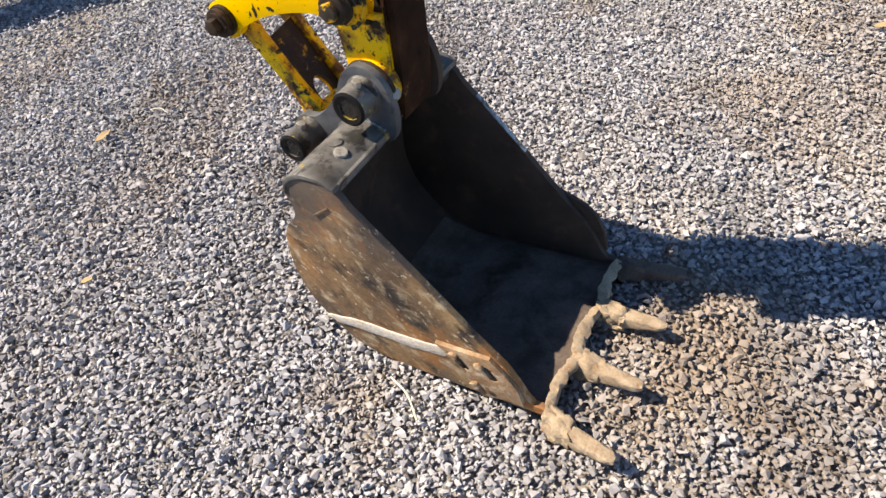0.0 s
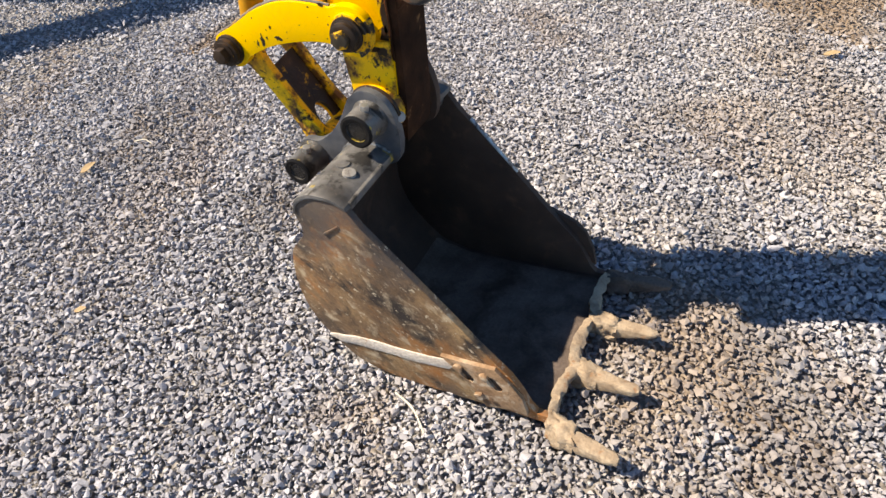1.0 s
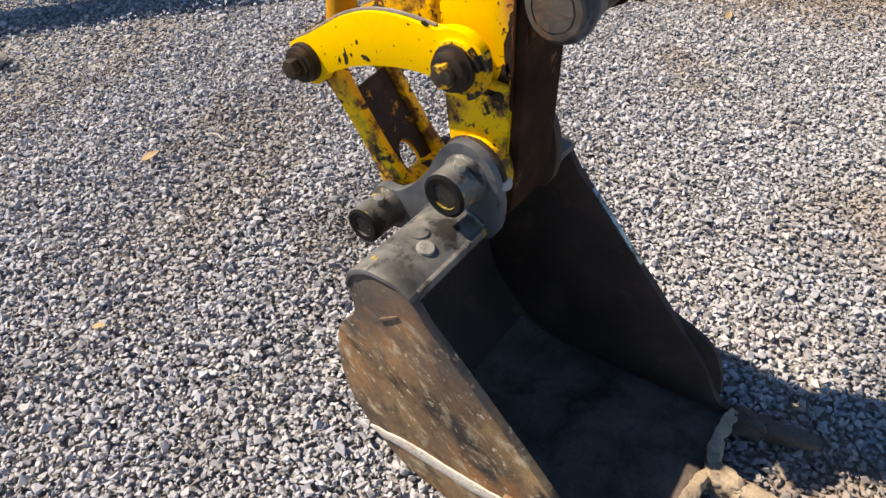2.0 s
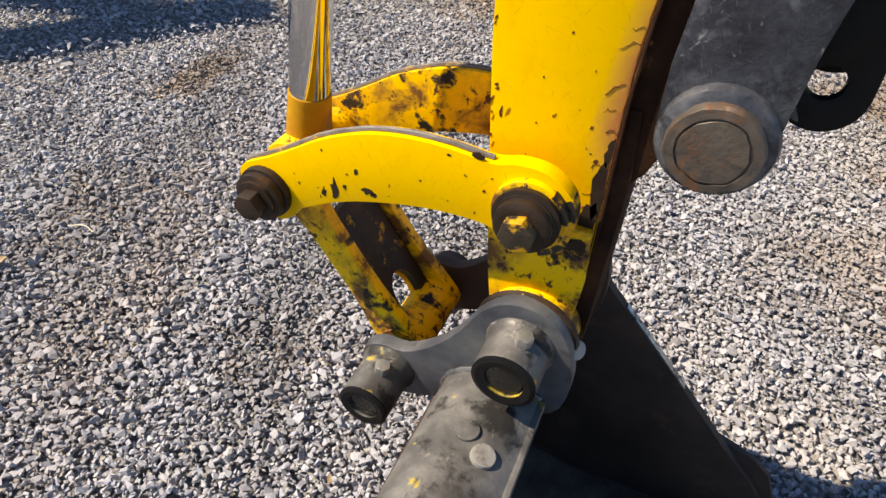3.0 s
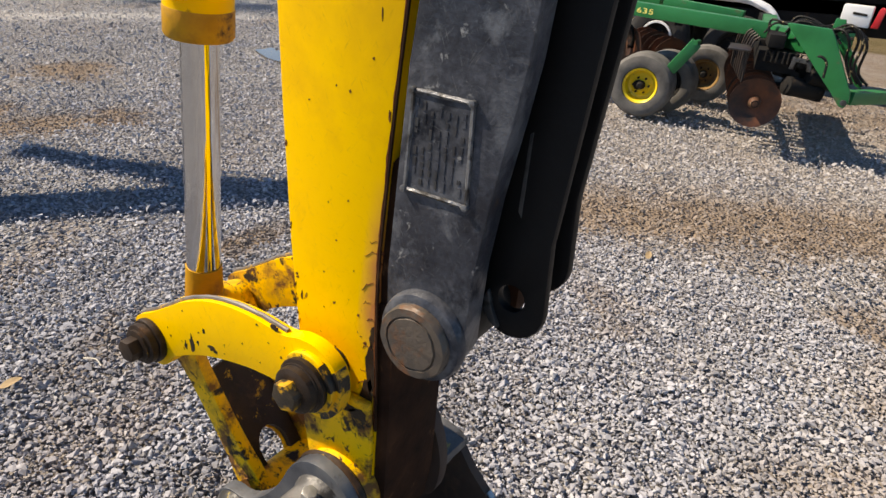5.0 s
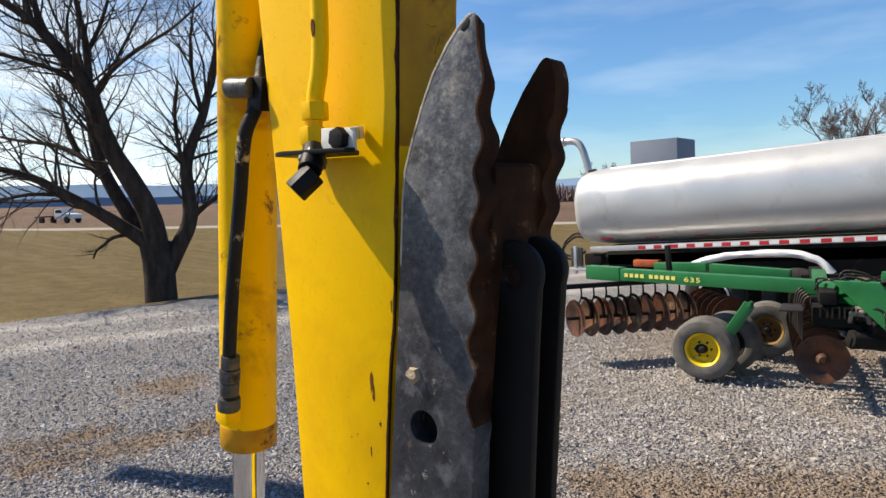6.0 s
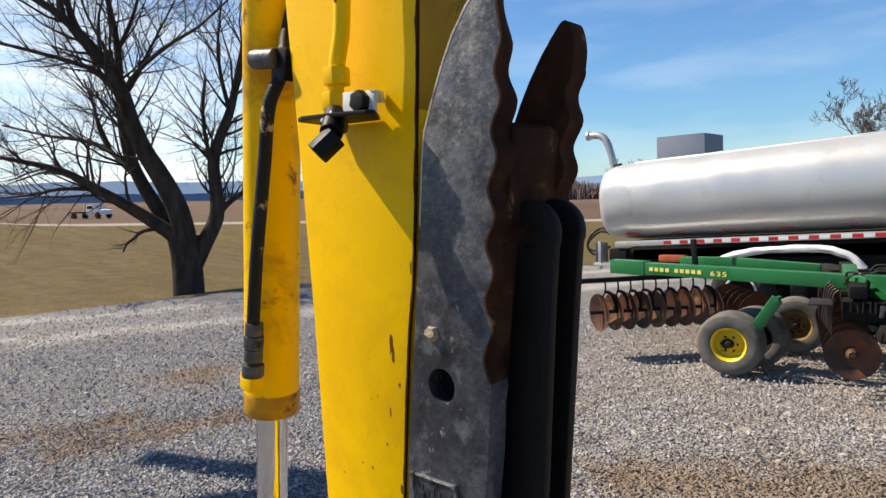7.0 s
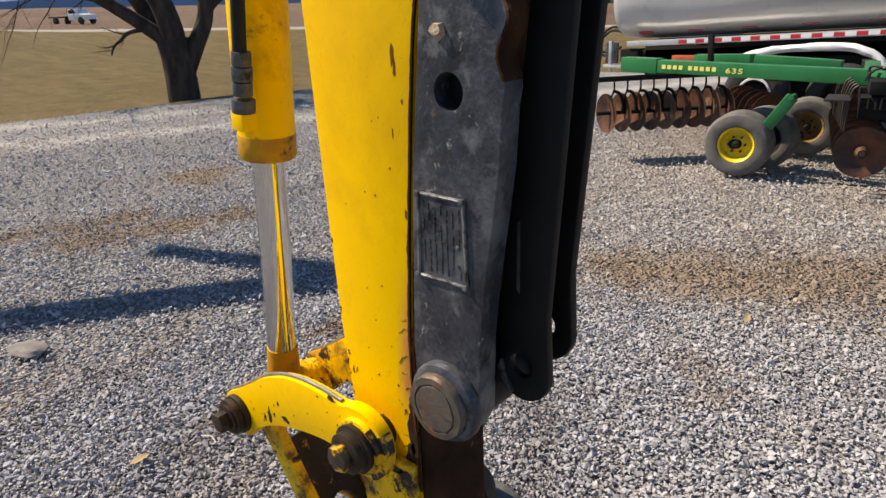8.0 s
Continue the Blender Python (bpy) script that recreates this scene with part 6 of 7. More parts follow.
    for i in range(15):
        # the front discs' shade is put into their colour
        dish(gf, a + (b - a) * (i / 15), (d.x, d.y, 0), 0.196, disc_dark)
    part("gang_axle", rod(a - d * 0.05, b, 0.03, seg=10), harrow_black, gf)
    part("hub", rod(a - d * 0.05, a + d * 0.03, 0.03, 0.055, seg=14, bevel=0.008), disc_m, gf)
    for i in range(8):
        p = a + d * (0.12 * i) + Vector((-0.09 - 0.008 * i, 0.0, 0.50))
        part("rib", pipe(spline([p, p + Vector((-0.035, 0, -0.035)), p + Vector((-0.055, 0.0, -0.16)), p + Vector((-0.05, 0.0, -0.36))], 3), 0.0095, 6), rib_m, gf)
    # plate added on the sun's side to throw shade on the front disc
    part("gang_plate", box((-0.53, 5.06, 0.785), (0.17, 0.34, 0.014), (0, 0, 8), 0.004), rib_m, gf, "dark flat plate added to shade the front disc")
    part("gang_plate", beam(a + Vector((0.05, 0.18, 0.31)), b + Vector((0.20, 0, 0.31)), 0.30, 0.16), harrow_black, gf, "black gang frame plate")
    for k in range(4):
        q = a + d * (0.45 + 0.5 * k) + Vector((0.0, 0, 0.40))
        part("gang_arm", beam(q + Vector((-0.05, -0.02, 0.0)), q + Vector((0.42, 0.14, 0.0)), 0.09, 0.08), harrow_black, gf, "black cross arm")
    part("bearing_box", box((-0.22, 5.32, 0.70), (0.30, 0.13, 0.05), (0, 3, 5), 0.01), harrow_black, gf)
    part("bearing_box", box((-0.12, 5.46, 0.62), (0.36, 0.18, 0.14), (0, 8, 5), 0.02), harrow_black, gf)
    part("bearing_box", box((-0.06, 5.50, 0.48), (0.34, 0.20, 0.12), (0, 4, 5), 0.03), harrow_black, gf)
    part("cylinder", rod((-0.02, 5.30, 0.62), (0.20, 5.50, 0.54), 0.055, seg=18, bevel=0.01), harrow_black, gf, "black hydraulic cylinder")
    part("yoke", slab([(-0.17, 0.66), (-0.16, 0.755), (-0.02, 0.745), (-0.01, 0.66), (-0.04, 0.66), (-0.05, 0.715), (-0.13, 0.72), (-0.14, 0.66)], 5.22, 5.25, bevel=0.004), steel_fit, gf, "grey steel clamp yoke")
    for i in range(4):
        x = -0.36 + 0.085 * i
        part("clamp_bolt", pipe([(x, 5.235, 0.69), (x, 5.235, 0.775), (x + 0.05, 5.235, 0.775), (x + 0.05, 5.235, 0.69)], 0.009, 6), harrow_black, gf)
    part("hose", pipe(spline([(-0.06, 5.22, 0.74), (0.02, 5.2, 0.79), (0.08, 5.2, 0.75), (0.09, 5.2, 0.64)], 6), 0.014, 8), hose_m, gf)
    for i in range(3):
        part("bearing_cap", rod((-0.24 + 0.12 * i, 5.36, 0.62 - 0.015 * i), (-0.24 + 0.12 * i, 5.31, 0.62 - 0.015 * i), 0.035, seg=14, bevel=0.006), harrow_black, gf)
    part("clamp_bar", rod((-0.36, 5.33, 0.71), (0.02, 5.33, 0.69), 0.013, seg=8), harrow_black, gf)
    part("clamp_bar", rod((-0.33, 5.33, 0.52), (0.08, 5.35, 0.50), 0.016, seg=8), harrow_black, gf)
    part("gang_bar", beam(a + Vector((0.02, 0.12, 0.47)), b + Vector((0.1, 0, 0.45)), 0.12, 0.1), harrow_black, gf)
    part("gang_bar", rod((-0.16, 5.24, 0.53), (0.06, 5.42, 0.50), 0.075, seg=16, bevel=0.015), harrow_black, gf)
    # hoses and the white pipe along the frame
    ho = thing_part(hw, "hydraulic_hoses")
    rng = random.Random(3)
    for i in range(9):
        x = -0.46 + 0.05 * i
        y = 5.62 + rng.uniform(-0.25, 0.35)
        pts = [(x, y, 0.87), (x + rng.uniform(0.0, 0.12), y, 0.93 + rng.uniform(0.0, 0.07)), (x + 0.22, y + rng.uniform(-0.1, 0.1), 0.93 + rng.uniform(0, 0.06)), (x + 0.33, y, 0.88)]
        part("hose", pipe(spline(pts, 5), 0.010, 6), hose_m, ho)
    for i in range(4):
        x, y = 0.14 + 0.035 * i, 5.30 + rng.uniform(-0.03, 0.12)
        pts = [(x - 0.16, y + 0.1, 0.95), (x - 0.03, y, 1.0 + rng.uniform(-0.04, 0.03)), (x + rng.uniform(0.02, 0.06), y, 0.88 + rng.uniform(-0.04, 0.04)), (x + 0.05, y + 0.04, 0.72 + rng.uniform(-0.06, 0.06)), (x + 0.14, y + 0.06, 0.60)]
        part("hose", pipe(spline(pts, 5), 0.011, 6), hose_m, ho)
    part("post", beam((-1.92, 6.1, 0.92), (-1.94, 6.1, 1.2), 0.05, 0.05), harrow_black, fr)
    return hw


build_harrow()


# ---- tank trailer ----
def build_tanker():
    tk = thing("tank_trailer", "long silver tank trailer with red and white reflective tape", "tank trailer")
    a = Vector((-4.3, 9.0, 1.57))
    d = Vector((1, 0, 0.045)).normalized()
    side = Vector((0, -1, 0))
    up = Vector((0, 0, 1))
    b = a + d * 9.5
    r, seg = 0.6, 56
    bm = bmesh.new()
    rows = []
    for h, s, dz in ((0.02, 0.02, 0), (0.02, 0.5, 0), (0.0, 0.80, 0), (0.03, 0.90, 0), (0.12, 0.955, 0), (0.3, 0.985, 0), (0.6, 1.0, 0), (0.85, 1.0, 0), (1.1, 1.0, 0), (1.4, 1.0, 0), (1.7, 1.0, 0), (2.1, 1.0, 0), (2.5, 1.0, 0), (3.0, 1.0, 0), (4.0, 1.0, 0), (5.0, 1.0, 0), (6.0, 1.0, 0), (7.5, 1.0, 0), (9.2, 1.0, 0), (9.4, 0.9, 0), (9.5, 0.02, 0)):
        row = []
        for i in range(seg):
            t = 2 * math.pi * i / seg
            c, z = math.cos(t), math.sin(t)
            q = a + d * h + side * (r * 1.08 * s * math.copysign(abs(c) ** 0.85, c)) + up * (r * s * math.copysign(abs(z) ** 0.85, z))
            # dents near the closed end
            q -= side * 0.05 * math.exp(-((h - 0.35) / 0.35) ** 2) * max(0.0, c) * max(0.0, -z + 0.3)
            fold = noise.noise(Vector((h * 1.9, t * 1.3, 4.0))) * math.exp(-((h - 0.5) / 1.1) ** 2) + 0.25 * noise.noise(Vector((h * 0.9, t * 2.0, 9.0)))
            q += side * (0.035 * fold * max(0.0, c) * (1 if h > 0.02 else 0)) + up * (0.012 * fold * max(0.0, z) * (1 if h > 0.02 else 0))
            row.append(bm.verts.new(q))
        rows.append(row)
    for p, q in zip(rows, rows[1:]):
        for i in range(seg):
            bm.faces.new((p[i], p[(i + 1) % seg], q[(i + 1) % seg], q[i]))
    part("tank", bm, tank_m, tk, "dull silver aluminium tank", angle=60)
    part("top_seam", pipe([a + d * 0.5 + up * (r - 0.04) + side * 0.27, b + up * (r - 0.04) + side * 0.27], 0.015, 6), alu_rail, tk)
    # side rail with tape
    ra = Vector((-4.03, 8.45, 0.94))
    rb = ra + d * 9.2
    part("side_rail", beam(ra, rb, 0.07, 0.075), alu_rail, tk, "grey side rail")
    for i in range(72):
        p = ra + d * (0.77 + i * 0.1175) + side * 0.038
        part("reflective_tape", beam(p, p + d * 0.115, 0.006, 0.048, 0), red_m if i % 2 == 0 else white_m, tk, "red tape" if i % 2 == 0 else "white tape")
    for i in range(10):
        p = Vector((-3.93 + i * 0.713, 8.63, 1.085 + i * 0.034))
        part("side_marker", beam(p, p + d * 0.2, 0.09, 0.028, 0), red_m, tk, "red reflector strip")
    part("belly_skirt", beam(a + side * 0.2 + up * -0.86 + d * 0.5, b + side * 0.2 + up * -0.86, 0.5, 0.5), harrow_black, tk, "dark underside with pipes and brackets")
    part("chassis", beam(a + up * -0.82 + d * 0.2, b + up * -0.82, 0.9, 0.16), harrow_black, tk, "black chassis")
    for sx in (2.1, 3.1):
        for o in (0.5, -0.5):
            p = a + d * sx + side * o
            p.z = 0.325
            w = wheel(tk, p, side * (1 if o > 0 else -1), 0.40, 0.26, harrow_black, tyre_dark)
            if o > 0 and sx < 3:
                part("rim_ring", lathe([(0.185, 0.12), (0.19, 0.135), (0.212, 0.135), (0.217, 0.12)], p, side, 32, False), white_m, w, "white wheel ring")
    # end frame, hoses and the vent pipe
    part("end_frame", beam((-4.32, 8.5, 0.55), (-4.32, 8.5, 0.98), 0.05, 0.05), alu_rail, tk)
    part("end_step", beam((-4.42, 8.6, 0.62), (-4.05, 8.5, 0.62), 0.2, 0.04), alu_rail, tk)
    part("end_panel", box((-4.36, 8.62, 0.80), (0.2, 0.04, 0.3), (0, 0, 0), 0.01), steel_fit, tk, "grey end panel")
    part("valve_box", box((-4.0, 8.55, 0.78), (0.28, 0.22, 0.18), (0, 0, 0), 0.02), harrow_black, tk, "black valve box")
    for k in range(2):
        o = 0.05 * k
        part("hose", pipe(spline([(-4.27, 8.75, 1.14 - o), (-4.45, 8.75, 1.16 - o), (-4.62, 8.75, 1.04 - o), (-4.68, 8.75, 0.88), (-4.6, 8.75, 0.76 + o), (-4.45, 8.75, 0.76 + o), (-4.28, 8.75, 0.88)], 6), 0.018, 8), hose_m, tk, "black loading hose")
    part("vent_pipe", pipe(spline([(-4.22, 8.95, 1.75), (-4.27, 9.0, 1.95), (-4.33, 9.0, 2.25), (-4.40, 9.0, 2.48), (-4.47, 9.0, 2.60), (-4.58, 9.0, 2.655), (-4.75, 9.0, 2.66)], 6), 0.058, 12), alu_rail, tk, "bent grey vent pipe")
    part("vent_flange", rod((-4.72, 9.0, 2.66), (-4.77, 9.0, 2.66), 0.075, seg=20, bevel=0.01), alu_rail, tk)
    part("valve", rod((-4.2, 8.8, 2.12), (-4.08, 8.8, 2.13), 0.045, seg=14, bevel=0.01), harrow_black, tk, "black relief valve")
    part("valve", rod((-4.02, 8.75, 2.07), (-3.92, 8.7, 2.08), 0.05, 0.04, seg=14, bevel=0.01), alu_rail, tk, "silver relief valve")
    part("white_sleeve", roughen(pipe(spline([(-2.42, 8.2, 0.76), (-2.307, 8.2, 0.805), (-1.987, 8.2, 0.889), (-1.639, 8.2, 0.922), (-1.164, 8.2, 0.930), (-0.95, 8.2, 0.87), (-0.834, 8.2, 0.795), (-0.76, 8.2, 0.70)], 6), 0.047, 10), 0.012, 7), white_hose, tk, "white wrapped pipe")
    part("white_box", box((0.0, 8.30, 0.895), (0.30, 0.2, 0.22), (0, 0, 0), 0.02), white_m, tk, "white box under the side rail")
    part("red_end", slab([(0.165, 0.79), (0.205, 1.0), (0.27, 1.0), (0.24, 0.79)], 8.21, 8.39, bevel=0.01), red_m, tk, "red end of the box")
    part("mark", beam((-0.04, 8.197, 0.925), (0.10, 8.197, 0.915), 0.004, 0.024, 0), harrow_black, tk, "dark illegible mark")
    part("orange_bin", box((-3.15, 8.55, 0.745), (0.38, 0.3, 0.10), (0, 0, 0), 0.02), orange_m, tk, "orange hose tray")
    return tk


build_tanker()


def build_shed():
    sh = thing("metal_shed", "plain blue-grey metal shed with a flat roof", "shed")
    c = Vector((-7.27, 19.78, 0))
    part("wall", box(c + Vector((0, 0, 1.1)), (1.47, 1.56, 4.5), (0, 0, 0), 0.02), shed_m, sh)
    part("roof", box(c + Vector((0, 0, 3.355)), (1.46, 1.55, 0.03), (0, 0, 0), 0.006), shed_m, sh)
    return sh


build_shed()


# ---- trees ----
def tube_into(V, F, pts, r0, r1, seg):
    base = len(V)
    x = None
    k = len(pts)
    for i, p in enumerate(pts):
        d = (pts[min(i + 1, k - 1)] - pts[max(i - 1, 0)]).normalized()
        if x is None:
            x = frame_of((0, 0, 0), d)[1]
        x = (x - d * x.dot(d)).normalized()
        y = d.cross(x)
        r = r0 + (r1 - r0) * i / (k - 1)
        for j in range(seg):
            a = 2 * math.pi * j / seg
            V.append(p + (x * math.cos(a) + y * math.sin(a)) * r)
    for i in range(k - 1):
        for j in range(seg):
            a, b = base + i * seg + j, base + i * seg + (j + 1) % seg
            F.append((a, b, b + seg, a + seg))


def shoot(V, F, rng, p, d, length, r, depth, lift=0.12, tip=0.2, least=0.0):
    """One branch and all that grows from it."""
    n = 5 if depth > 1 else 4 if depth else 3
    pts, q, v = [p.copy()], p.copy(), d.normalized()
    for i in range(n):
        v = (v + Vector((rng.gauss(0, 0.16), rng.gauss(0, 0.16), rng.gauss(0, 0.12) + lift * 0.35))).normalized()
        q = q + v * (length / n)
        pts.append(q.copy())
    r = max(r, least)
    tube_into(V, F, pts, r, max(r * tip, least * 0.7), 6 if r > 0.05 else (4 if r > 0.015 else 3))
    if depth <= 0:
        return
    kids = rng.randint(4, 6) if depth > 1 else rng.randint(4, 7)
    for k in range(kids):
        t = 0.22 + 0.76 * (k + rng.random()) / kids
        i = min(int(t * n), n - 1)
        at = pts[i].lerp(pts[i + 1], t * n - i)
        along = (pts[i + 1] - pts[i]).normalized()
        side = along.orthogonal()
        side.rotate(Matrix.Rotation(rng.uniform(0, 6.283), 3, along))
        go = (along * rng.uniform(0.5, 1.0) + side * rng.uniform(0.5, 0.95)).normalized()
        shoot(V, F, rng, at, go, length * rng.uniform(0.38, 0.66) * (1.15 - 0.4 * t), r * (1 - t * (1 - tip)) * rng.uniform(0.42, 0.62), depth - 1, lift, tip, least)


def mesh_of(name, V, F, mat, parent, label=""):
    me = bpy.data.meshes.new(name)
    me.from_pydata([tuple(v) for v in V], [], F)
    me.polygons.foreach_set("use_smooth", [True] * len(me.polygons))
    me.materials.append(mat)
    ob = new(name, me)
    ob.parent = parent
    if label:
        ob["label"] = label
    return ob


def build_big_tree():
    rng = random.Random(11)
    base = Vector((-14.1, 6.75, -0.42))
    tr = thing("tree", "large bare tree with a dark forked trunk", "tree", tuple(base))
    R = Vector((0.7561, 0.6528, -0.0456))
    U = Vector((0.015, 0.0523, 0.9985))
    Q = Vector((-0.6542, 0.7557, -0.0297))
    K = 0.01329

    def w(x, y, depth=0.0):
        """A place in the tree's own upright plane, depth metres behind it."""
        g = 1 + depth / 15.4
        return (R * ((x - 784) * K) + U * ((441 - y) * K)) * g - R * ((318 - 784) * K) - U * ((441 - 592) * K) + Q * depth

    V, F = [], []
    tube_into(V, F, [w(316, 602), w(316, 575), w(314, 540), w(312, 505), w(306, 478)], 0.345, 0.37, 16)
    for v in V:
        v += R * 0.05 * noise.noise(v * 1.5) + Q * 0.06 * noise.noise(v * 1.7 + Vector((9, 0, 0)))
    mesh_of("trunk", V, F, bark, tr, "dark rough trunk")
    V, F = [], []
    limbs = [
        ([(314, 525, 0), (306, 460, -0.1), (290, 410, -0.2), (262, 360, -0.3), (240, 325, -0.4), (218, 275, -0.5), (203, 225, -0.6), (180, 180, -0.7), (150, 145, -0.8), (112, 104, -0.9), (70, 72, -1.0), (20, 45, -1.2), (-50, 20, -1.4)], 0.28, 0.04, 3),
        ([(300, 490, 0.1), (268, 435, 0.2), (240, 390, 0.3), (218, 345, 0.4), (205, 295, 0.5), (200, 240, 0.6), (198, 190, 0.7), (195, 140, 0.8), (186, 90, 0.9), (172, 20, 1.0), (165, -60, 1.1)], 0.19, 0.04, 3),
        ([(296, 478, -0.1), (262, 455, -0.2), (225, 432, -0.4), (190, 412, -0.7), (150, 390, -0.9), (105, 366, -1.2), (60, 352, -1.4), (10, 342, -1.6), (-50, 330, -1.8)], 0.18, 0.03, 3),
        ([(245, 398, 0.25), (228, 372, 0.35), (205, 350, 0.5), (175, 322, 0.8), (130, 306, 1.1), (70, 298, 1.4), (-10, 280, 1.6)], 0.10, 0.025, 2),
        ([(180, 326, 0.8), (162, 288, 1.0), (150, 240, 1.2), (135, 200, 1.4)], 0.07, 0.02, 2),
        ([(325, 525, 0), (345, 485, 0.1), (366, 440, 0.2), (366, 395, 0.2), (362, 345, 0.2), (374, 300, 0.3), (392, 255, 0.4), (405, 200, 0.5), (420, 120, 0.6), (435, -20, 0.8)], 0.21, 0.05, 3),
        ([(358, 458, 0.15), (372, 432, 0.25), (392, 412, 0.4), (430, 385, 0.7), (470, 350, 1.0)], 0.10, 0.03, 2),
        ([(364, 375, 0.2), (358, 338, 0.1), (350, 310, -0.1), (344, 260, -0.3), (350, 195, -0.5)], 0.07, 0.025, 2),
        ([(210, 258, -0.5), (208, 230, -0.55), (216, 205, -0.6), (245, 172, -0.8), (290, 138, -1.1), (340, 108, -1.4), (392, 62, -1.8)], 0.08, 0.02, 2),
        ([(198, 222, -0.6), (180, 203, -0.68), (155, 185, -0.8), (128, 174, -0.9), (80, 160, -1.2), (0, 140, -1.6), (-60, 130, -1.8)], 0.085, 0.025, 2),
        ([(140, 135, -0.8), (122, 105, -0.82), (109, 60, -0.8), (114, 10, -0.7), (130, -60, -0.6)], 0.085, 0.03, 2),
        ([(104, 98, -0.9), (92, 50, -1.0), (75, 0, -1.1), (60, -60, -1.2)], 0.06, 0.02, 2),
        ([(200, 240, 0.6), (228, 195, 0.9), (262, 130, 1.2), (300, 60, 1.5)], 0.06, 0.02, 2),
        ([(200, 215, 0.65), (190, 180, 0.75), (170, 140, 1.0), (140, 80, 1.4), (120, 10, 1.6)], 0.06, 0.02, 2),
        ([(196, 150, 0.8), (222, 95, 1.0), (240, 30, 1.2), (250, -50, 1.3)], 0.055, 0.02, 2),
        ([(150, 392, -0.9), (90, 392, -1.3), (40, 402, -1.6), (-30, 410, -1.9)], 0.05, 0.015, 2),
        ([(270, 460, -0.2), (235, 466, -0.4), (217, 480, -0.5), (206, 488, -0.55), (199, 503, -0.6)], 0.05, 0.02, 1),
        ([(392, 255, 0.4), (378, 200, 0.2), (372, 140, 0.0), (380, 60, -0.2)], 0.06, 0.02, 2),
    ]
    for pts, r0, r1, depth in limbs:
        line = spline([w(*q) for q in pts], 4)
        LV, LF = [], []
        tube_into(LV, LF, line, r0, r1, 9)
        mesh_of("limb", LV, LF, bark, tr)
        n = len(line)
        kids = 24 if depth == 3 else 16 if depth == 2 else 5
        for k in range(kids):
            t = 0.28 + 0.72 * (k + rng.random()) / kids
            i = min(int(t * (n - 1)), n - 2)
            along = (line[i + 1] - line[i]).normalized()
            side = along.orthogonal()
            side.rotate(Matrix.Rotation(rng.uniform(0, 6.283), 3, along))
            go = (along * 0.8 + side * rng.uniform(0.5, 1.0) + Vector((0, 0, 0.15))).normalized()
            shoot(V, F, rng, line[i], go, rng.uniform(0.9, 2.5) if depth > 1 else 0.5, min((r0 + (r1 - r0) * t) * 0.27 + 0.007, 0.042), 3 if depth > 1 else 1, 0.2)
    mesh_of("crown", V, F, bark, tr, "dark bare branches and twigs")
    return tr


def build_far_tree(name, base, height, seed, label, spread=1.0, mat=None, fine=False):
    rng = random.Random(seed)
    tr = thing(name, label, "shrub" if name == "shrub" else "tree", base, "bare trees beyond the yard")
    V, F = [], []
    top = Vector((rng.uniform(-0.4, 0.4), rng.uniform(-0.4, 0.4), height * 0.55))
    trunk = spline([Vector((0, 0, -0.4)), Vector((0.1, 0, height * 0.2)), top], 4)
    tube_into(V, F, trunk, height * 0.028, height * 0.012, 8)
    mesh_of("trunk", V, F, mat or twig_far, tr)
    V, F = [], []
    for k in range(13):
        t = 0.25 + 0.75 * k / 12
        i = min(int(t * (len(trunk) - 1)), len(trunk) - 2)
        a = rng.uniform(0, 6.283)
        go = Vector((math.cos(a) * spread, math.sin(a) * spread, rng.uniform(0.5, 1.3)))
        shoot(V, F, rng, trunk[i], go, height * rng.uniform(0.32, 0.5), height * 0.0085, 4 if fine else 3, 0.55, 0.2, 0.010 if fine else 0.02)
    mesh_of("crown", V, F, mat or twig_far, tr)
    return tr


build_big_tree()
T1 = build_far_tree("tree", (-5.9, 45, -1.5), 8.9, 4, "bare grey-brown tree far beyond the tank trailer", 1.1, twig_brown, True)
copy_thing(T1, pose(-4.6, 48, -1.5, 0, 0, 70))
build_far_tree("shrub", (-10.9, 50, -1.6), 6.2, 8, "low bare shrub beyond the tank trailer", 1.4)
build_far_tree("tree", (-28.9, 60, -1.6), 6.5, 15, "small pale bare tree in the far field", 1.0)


# ---- distance ----
def build_tree_line():
    rng = random.Random(21)
    V, F = [], []
    for i in range(900):
        a = math.radians(rng.uniform(14, 36))
        r = rng.uniform(230, 260)
        x, y = -r * math.sin(a), r * math.cos(a)
        h = rng.uniform(4.5, 8.0) * (0.75 + 0.25 * math.sin(a * 37))
        p = Vector((x, y, 0.3))
        for k in range(5):
            q = p + Vector((rng.gauss(0, 1.0), rng.gauss(0, 1.0), 0))
            top = q + Vector((rng.gauss(0, 0.8), rng.gauss(0, 0.8), h * rng.uniform(0.6, 1.0)))
            tube_into(V, F, [q, q.lerp(top, 0.5) + Vector((rng.gauss(0, 0.3), 0, 0)), top], 0.3, 0.12, 3)
    me = bpy.data.meshes.new("far_woods")
    me.from_pydata([tuple(v) for v in V], [], F)
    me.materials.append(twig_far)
    return tagged(new("far_woods", me), "thin grey line of leafless woods on the horizon", "woods", kind="stuff")


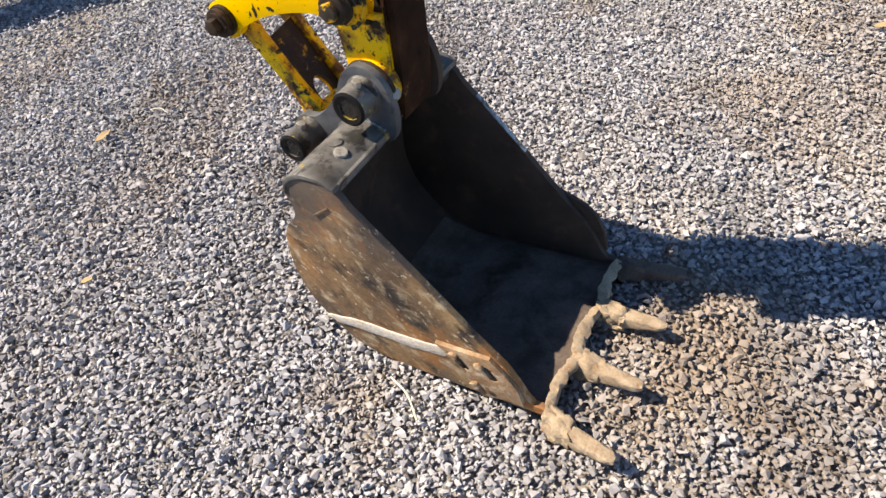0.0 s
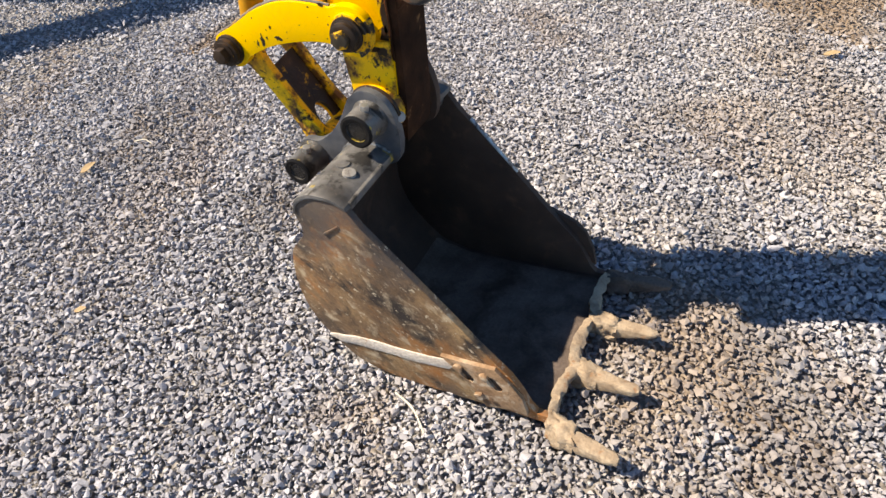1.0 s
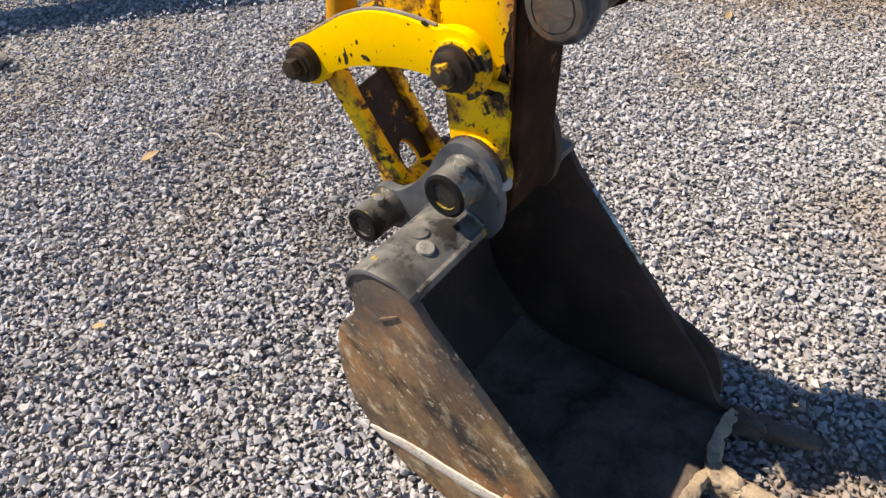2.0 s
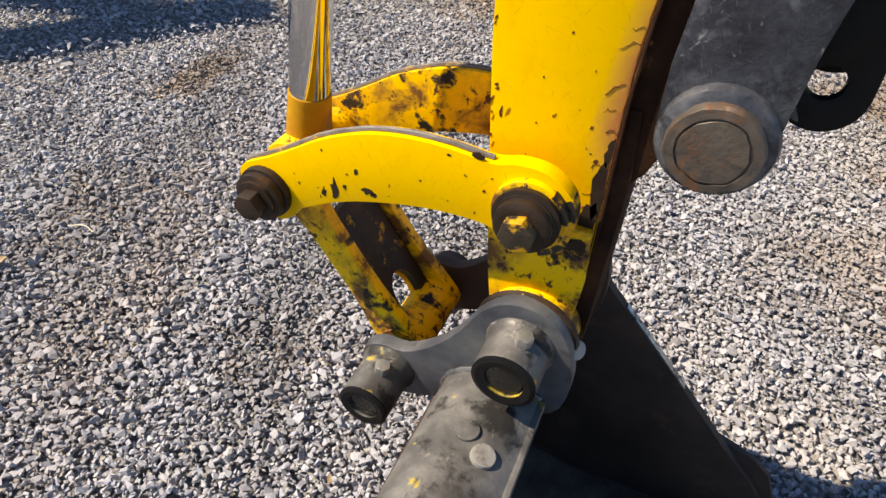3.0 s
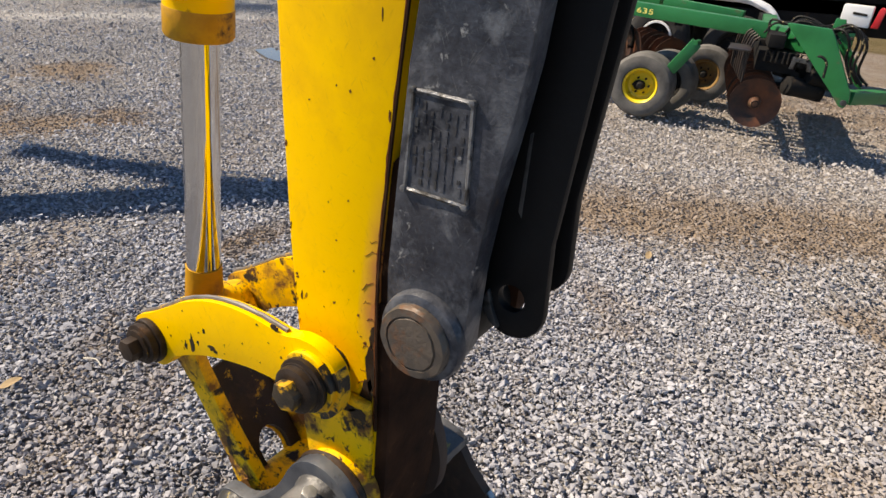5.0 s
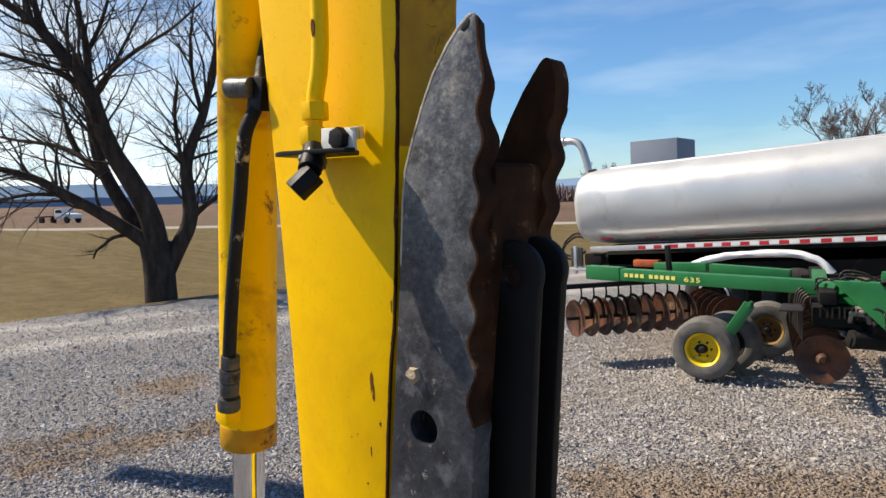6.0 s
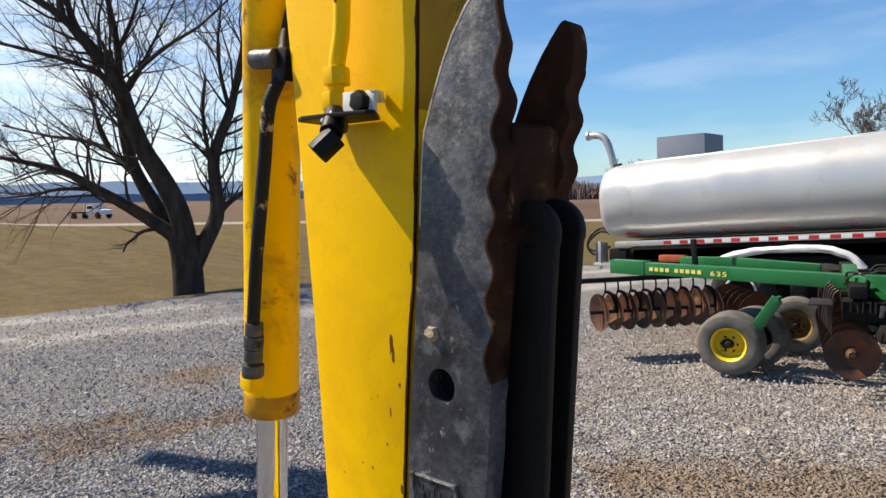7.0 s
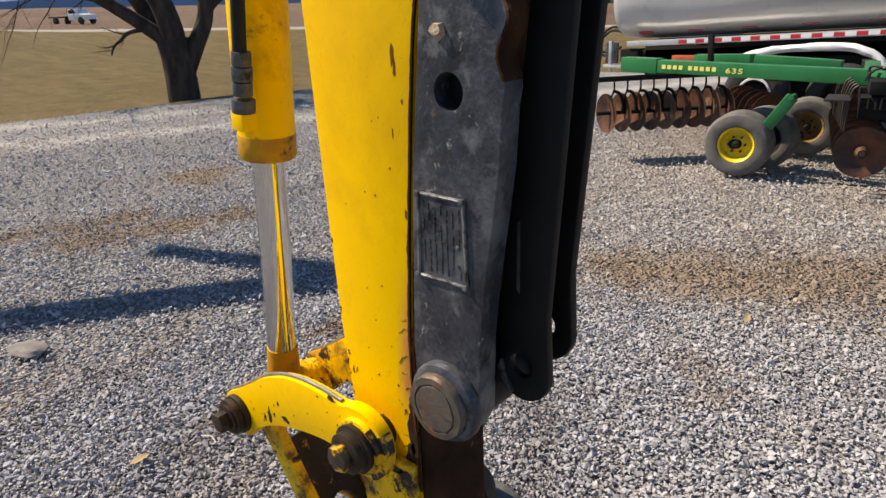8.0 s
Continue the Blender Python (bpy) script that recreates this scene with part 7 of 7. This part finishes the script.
def build_hills():
    bm = bmesh.new()
    n, rows = 220, []
    for i in range(n + 1):
        a = math.radians(-20 + 190 * i / n)
        x, y = -3600 * math.sin(a), 3600 * math.cos(a)
        h = 105 + 65 * max(0.0, min(1.0, (-20 + 190 * i / n - 30) / 35)) + 14 * noise.noise(Vector((i * 0.11, 0, 0))) + 7 * noise.noise(Vector((i * 0.37, 3, 0)))
        rows.append((bm.verts.new((x, y, -60)), bm.verts.new((x * 1.02, y * 1.02, h * 0.6)), bm.verts.new((x * 1.06, y * 1.06, h))))
    for a, b in zip(rows, rows[1:]):
        for k in range(2):
            bm.faces.new((a[k], b[k], b[k + 1], a[k + 1]))
    # the haze of distance is painted in as the hills' blue
    m = material("haze_blue_hills", [(0.16, 0.24, 0.36), (0.20, 0.29, 0.42)], 0.002, 1.0, 0, [], 0, 0.01, 0, 0.0)
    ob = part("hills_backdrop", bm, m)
    return tagged(ob, "low blue hills on the horizon", "hills", kind="structure")


build_tree_line()
build_hills()


def build_truck():
    tk = thing("flatbed_truck", "small white flatbed truck far off on the field track", "truck", (-97.8, 35.7, ground_z(-97.8, 35.7) - 0.1), rz=20)
    part("cab", slab([(0.1, 0.6), (0.1, 1.35), (0.2, 1.95), (1.35, 1.98), (1.85, 1.35), (3.0, 1.2), (3.1, 0.6)], -0.95, 0.95, bevel=0.06), white_m, tk, "white cab")
    part("window", slab([(0.32, 1.4), (0.38, 1.85), (1.3, 1.86), (1.65, 1.4)], -0.96, 0.96, bevel=0.0), hose_m, tk, "dark cab windows")
    part("bed", box((-1.7, 0, 1.0), (3.6, 2.0, 0.16), (0, 0, 0), 0.02), harrow_black, tk, "dark flat bed")
    part("headboard", box((0.1, 0, 1.5), (0.08, 1.9, 1.0), (0, 0, 0), 0.02), harrow_black, tk)
    for x in (-2.3, 2.3):
        for y in (-0.9, 0.9):
            part("wheel", rod((x, y - 0.12, 0.5), (x, y + 0.12, 0.5), 0.48, seg=18, bevel=0.03), tyre_dark, tk)
    return tk


build_truck()


# ---- small things on the ground ----
def build_straw(a, b, r=0.0022, sag=0.01):
    mid = (Vector(a) + Vector(b)) / 2 + Vector((0.006, 0.01, sag))
    ob = part("straw", pipe(spline([a, mid, b], 5), r, 6), straw_m)
    return tagged(ob, "pale dry straw stalk lying on the gravel", "straw", "straws on the gravel")


def build_leaf(x, y, s, rz, hue=None):
    bm = bmesh.new()
    pts = spline([(-1, 0), (-0.5, 0.42), (0.1, 0.5), (0.7, 0.3), (1.1, 0), (0.7, -0.28), (0.1, -0.46), (-0.5, -0.4)], 3, True)
    vs = [bm.verts.new((q.x * s, q.y * s, 0.35 * s * (q.y**2) + 0.12 * s * math.sin(q.x * 2))) for q in pts]
    c = bm.verts.new((0, 0, -0.05 * s))
    for i in range(len(vs)):
        bm.faces.new((vs[i], vs[(i + 1) % len(vs)], c))
    g = bmesh.ops.extrude_face_region(bm, geom=bm.faces[:])
    bmesh.ops.translate(bm, verts=[v for v in g["geom"] if isinstance(v, bmesh.types.BMVert)], vec=(0, 0, 0.0015))
    ob = part("leaf", bm, hue or leaf_m)
    ob.matrix_basis = pose(x, y, 0.024, 8, -6, rz)
    return tagged(ob, "curled dry tan leaf on the gravel", "leaf", "leaves on the gravel")


build_straw((0.138, -0.508, 0.022), (0.270, -0.592, 0.022), 0.003)
build_straw((-1.554, 0.206, 0.022), (-1.465, 0.219, 0.022), 0.0025)
build_leaf(-0.985, -0.626, 0.022, 30)
build_leaf(-1.60, -0.02, 0.035, 70)
build_leaf(-0.37, -0.175, 0.011, 120)
build_leaf(1.14, 1.92, 0.034, 10)
build_leaf(-0.246, 2.481, 0.034, 100)
rock_bm = bmesh.new()
bmesh.ops.create_icosphere(rock_bm, subdivisions=3, radius=1)
for v in rock_bm.verts:
    v.co = Vector((v.co.x * 0.13, v.co.y * 0.09, v.co.z * 0.028)) * 0.8 * (1 + 0.25 * noise.noise(v.co * 1.6))
rock = part("flat_rock", rock_bm, stone_m, angle=25)
rock.matrix_basis = pose(-2.93, 0.02, 0.025, 0, 4, 20)
tagged(rock, "flat pale grey rock lying on the gravel", "rock")


def build_puddle():
    bm = bmesh.new()
    pts = [(0.42 * math.cos(a) * (1 + 0.22 * math.sin(3 * a + 1)), 0.17 * math.sin(a) * (1 + 0.2 * math.cos(2 * a))) for a in [2 * math.pi * i / 40 for i in range(40)]]
    bm.faces.new([bm.verts.new((x, y, 0)) for x, y in pts])
    g = bmesh.ops.extrude_face_region(bm, geom=bm.faces[:])
    bmesh.ops.translate(bm, verts=[v for v in g["geom"] if isinstance(v, bmesh.types.BMVert)], vec=(0, 0, -0.03))
    water = material("muddy_water", [(0.05, 0.045, 0.04), (0.07, 0.062, 0.055)], 4, 0.04, 0, [], 0, 60, 0.02, 0.5)
    ob = part("puddle", bm, water)
    ob.matrix_basis = pose(-5.45, 4.72, ground_z(-5.45, 4.72) + 0.004, 0, 0, -25)
    return tagged(ob, "shallow puddle reflecting the sky in the yard", "puddle")


build_puddle()


# ---- stand-in boom, added outside the picture to throw the long shadow ----
def build_boom():
    bo = thing("shadow_boom", "raised yellow boom beside the yard, an unseen stand-in that throws the long shadow", "loader boom", (-6.5, -1.7, 0))
    tip = Vector((0.38, 2.05, 4.6))
    part("post", beam((-1.44, -0.51, -0.05), (-1.44, -0.51, 4.6), 0.3, 0.36), yellow, bo)
    part("base_plate", box((-1.44, -0.51, 0.04), (1.2, 1.0, 0.12), (0, 0, 30), 0.02), harrow_black, bo)
    part("boom_beam", beam((-1.44, -0.51, 4.6), tip, 0.28, 0.26), yellow, bo)
    part("boom_beam", beam((-1.27, 1.37, 4.6), tip + Vector((-0.05, -0.12, 0)), 0.23, 0.22), yellow, bo)
    part("boom_rod", rod((-0.72, 1.67, 4.62), (0.26, 2.09, 4.62), 0.03, seg=12), steel_fit, bo)
    part("boom_head", box(tip, (0.3, 0.3, 0.3), (0, 0, 47), 0.03), harrow_black, bo)
    return bo


build_boom()
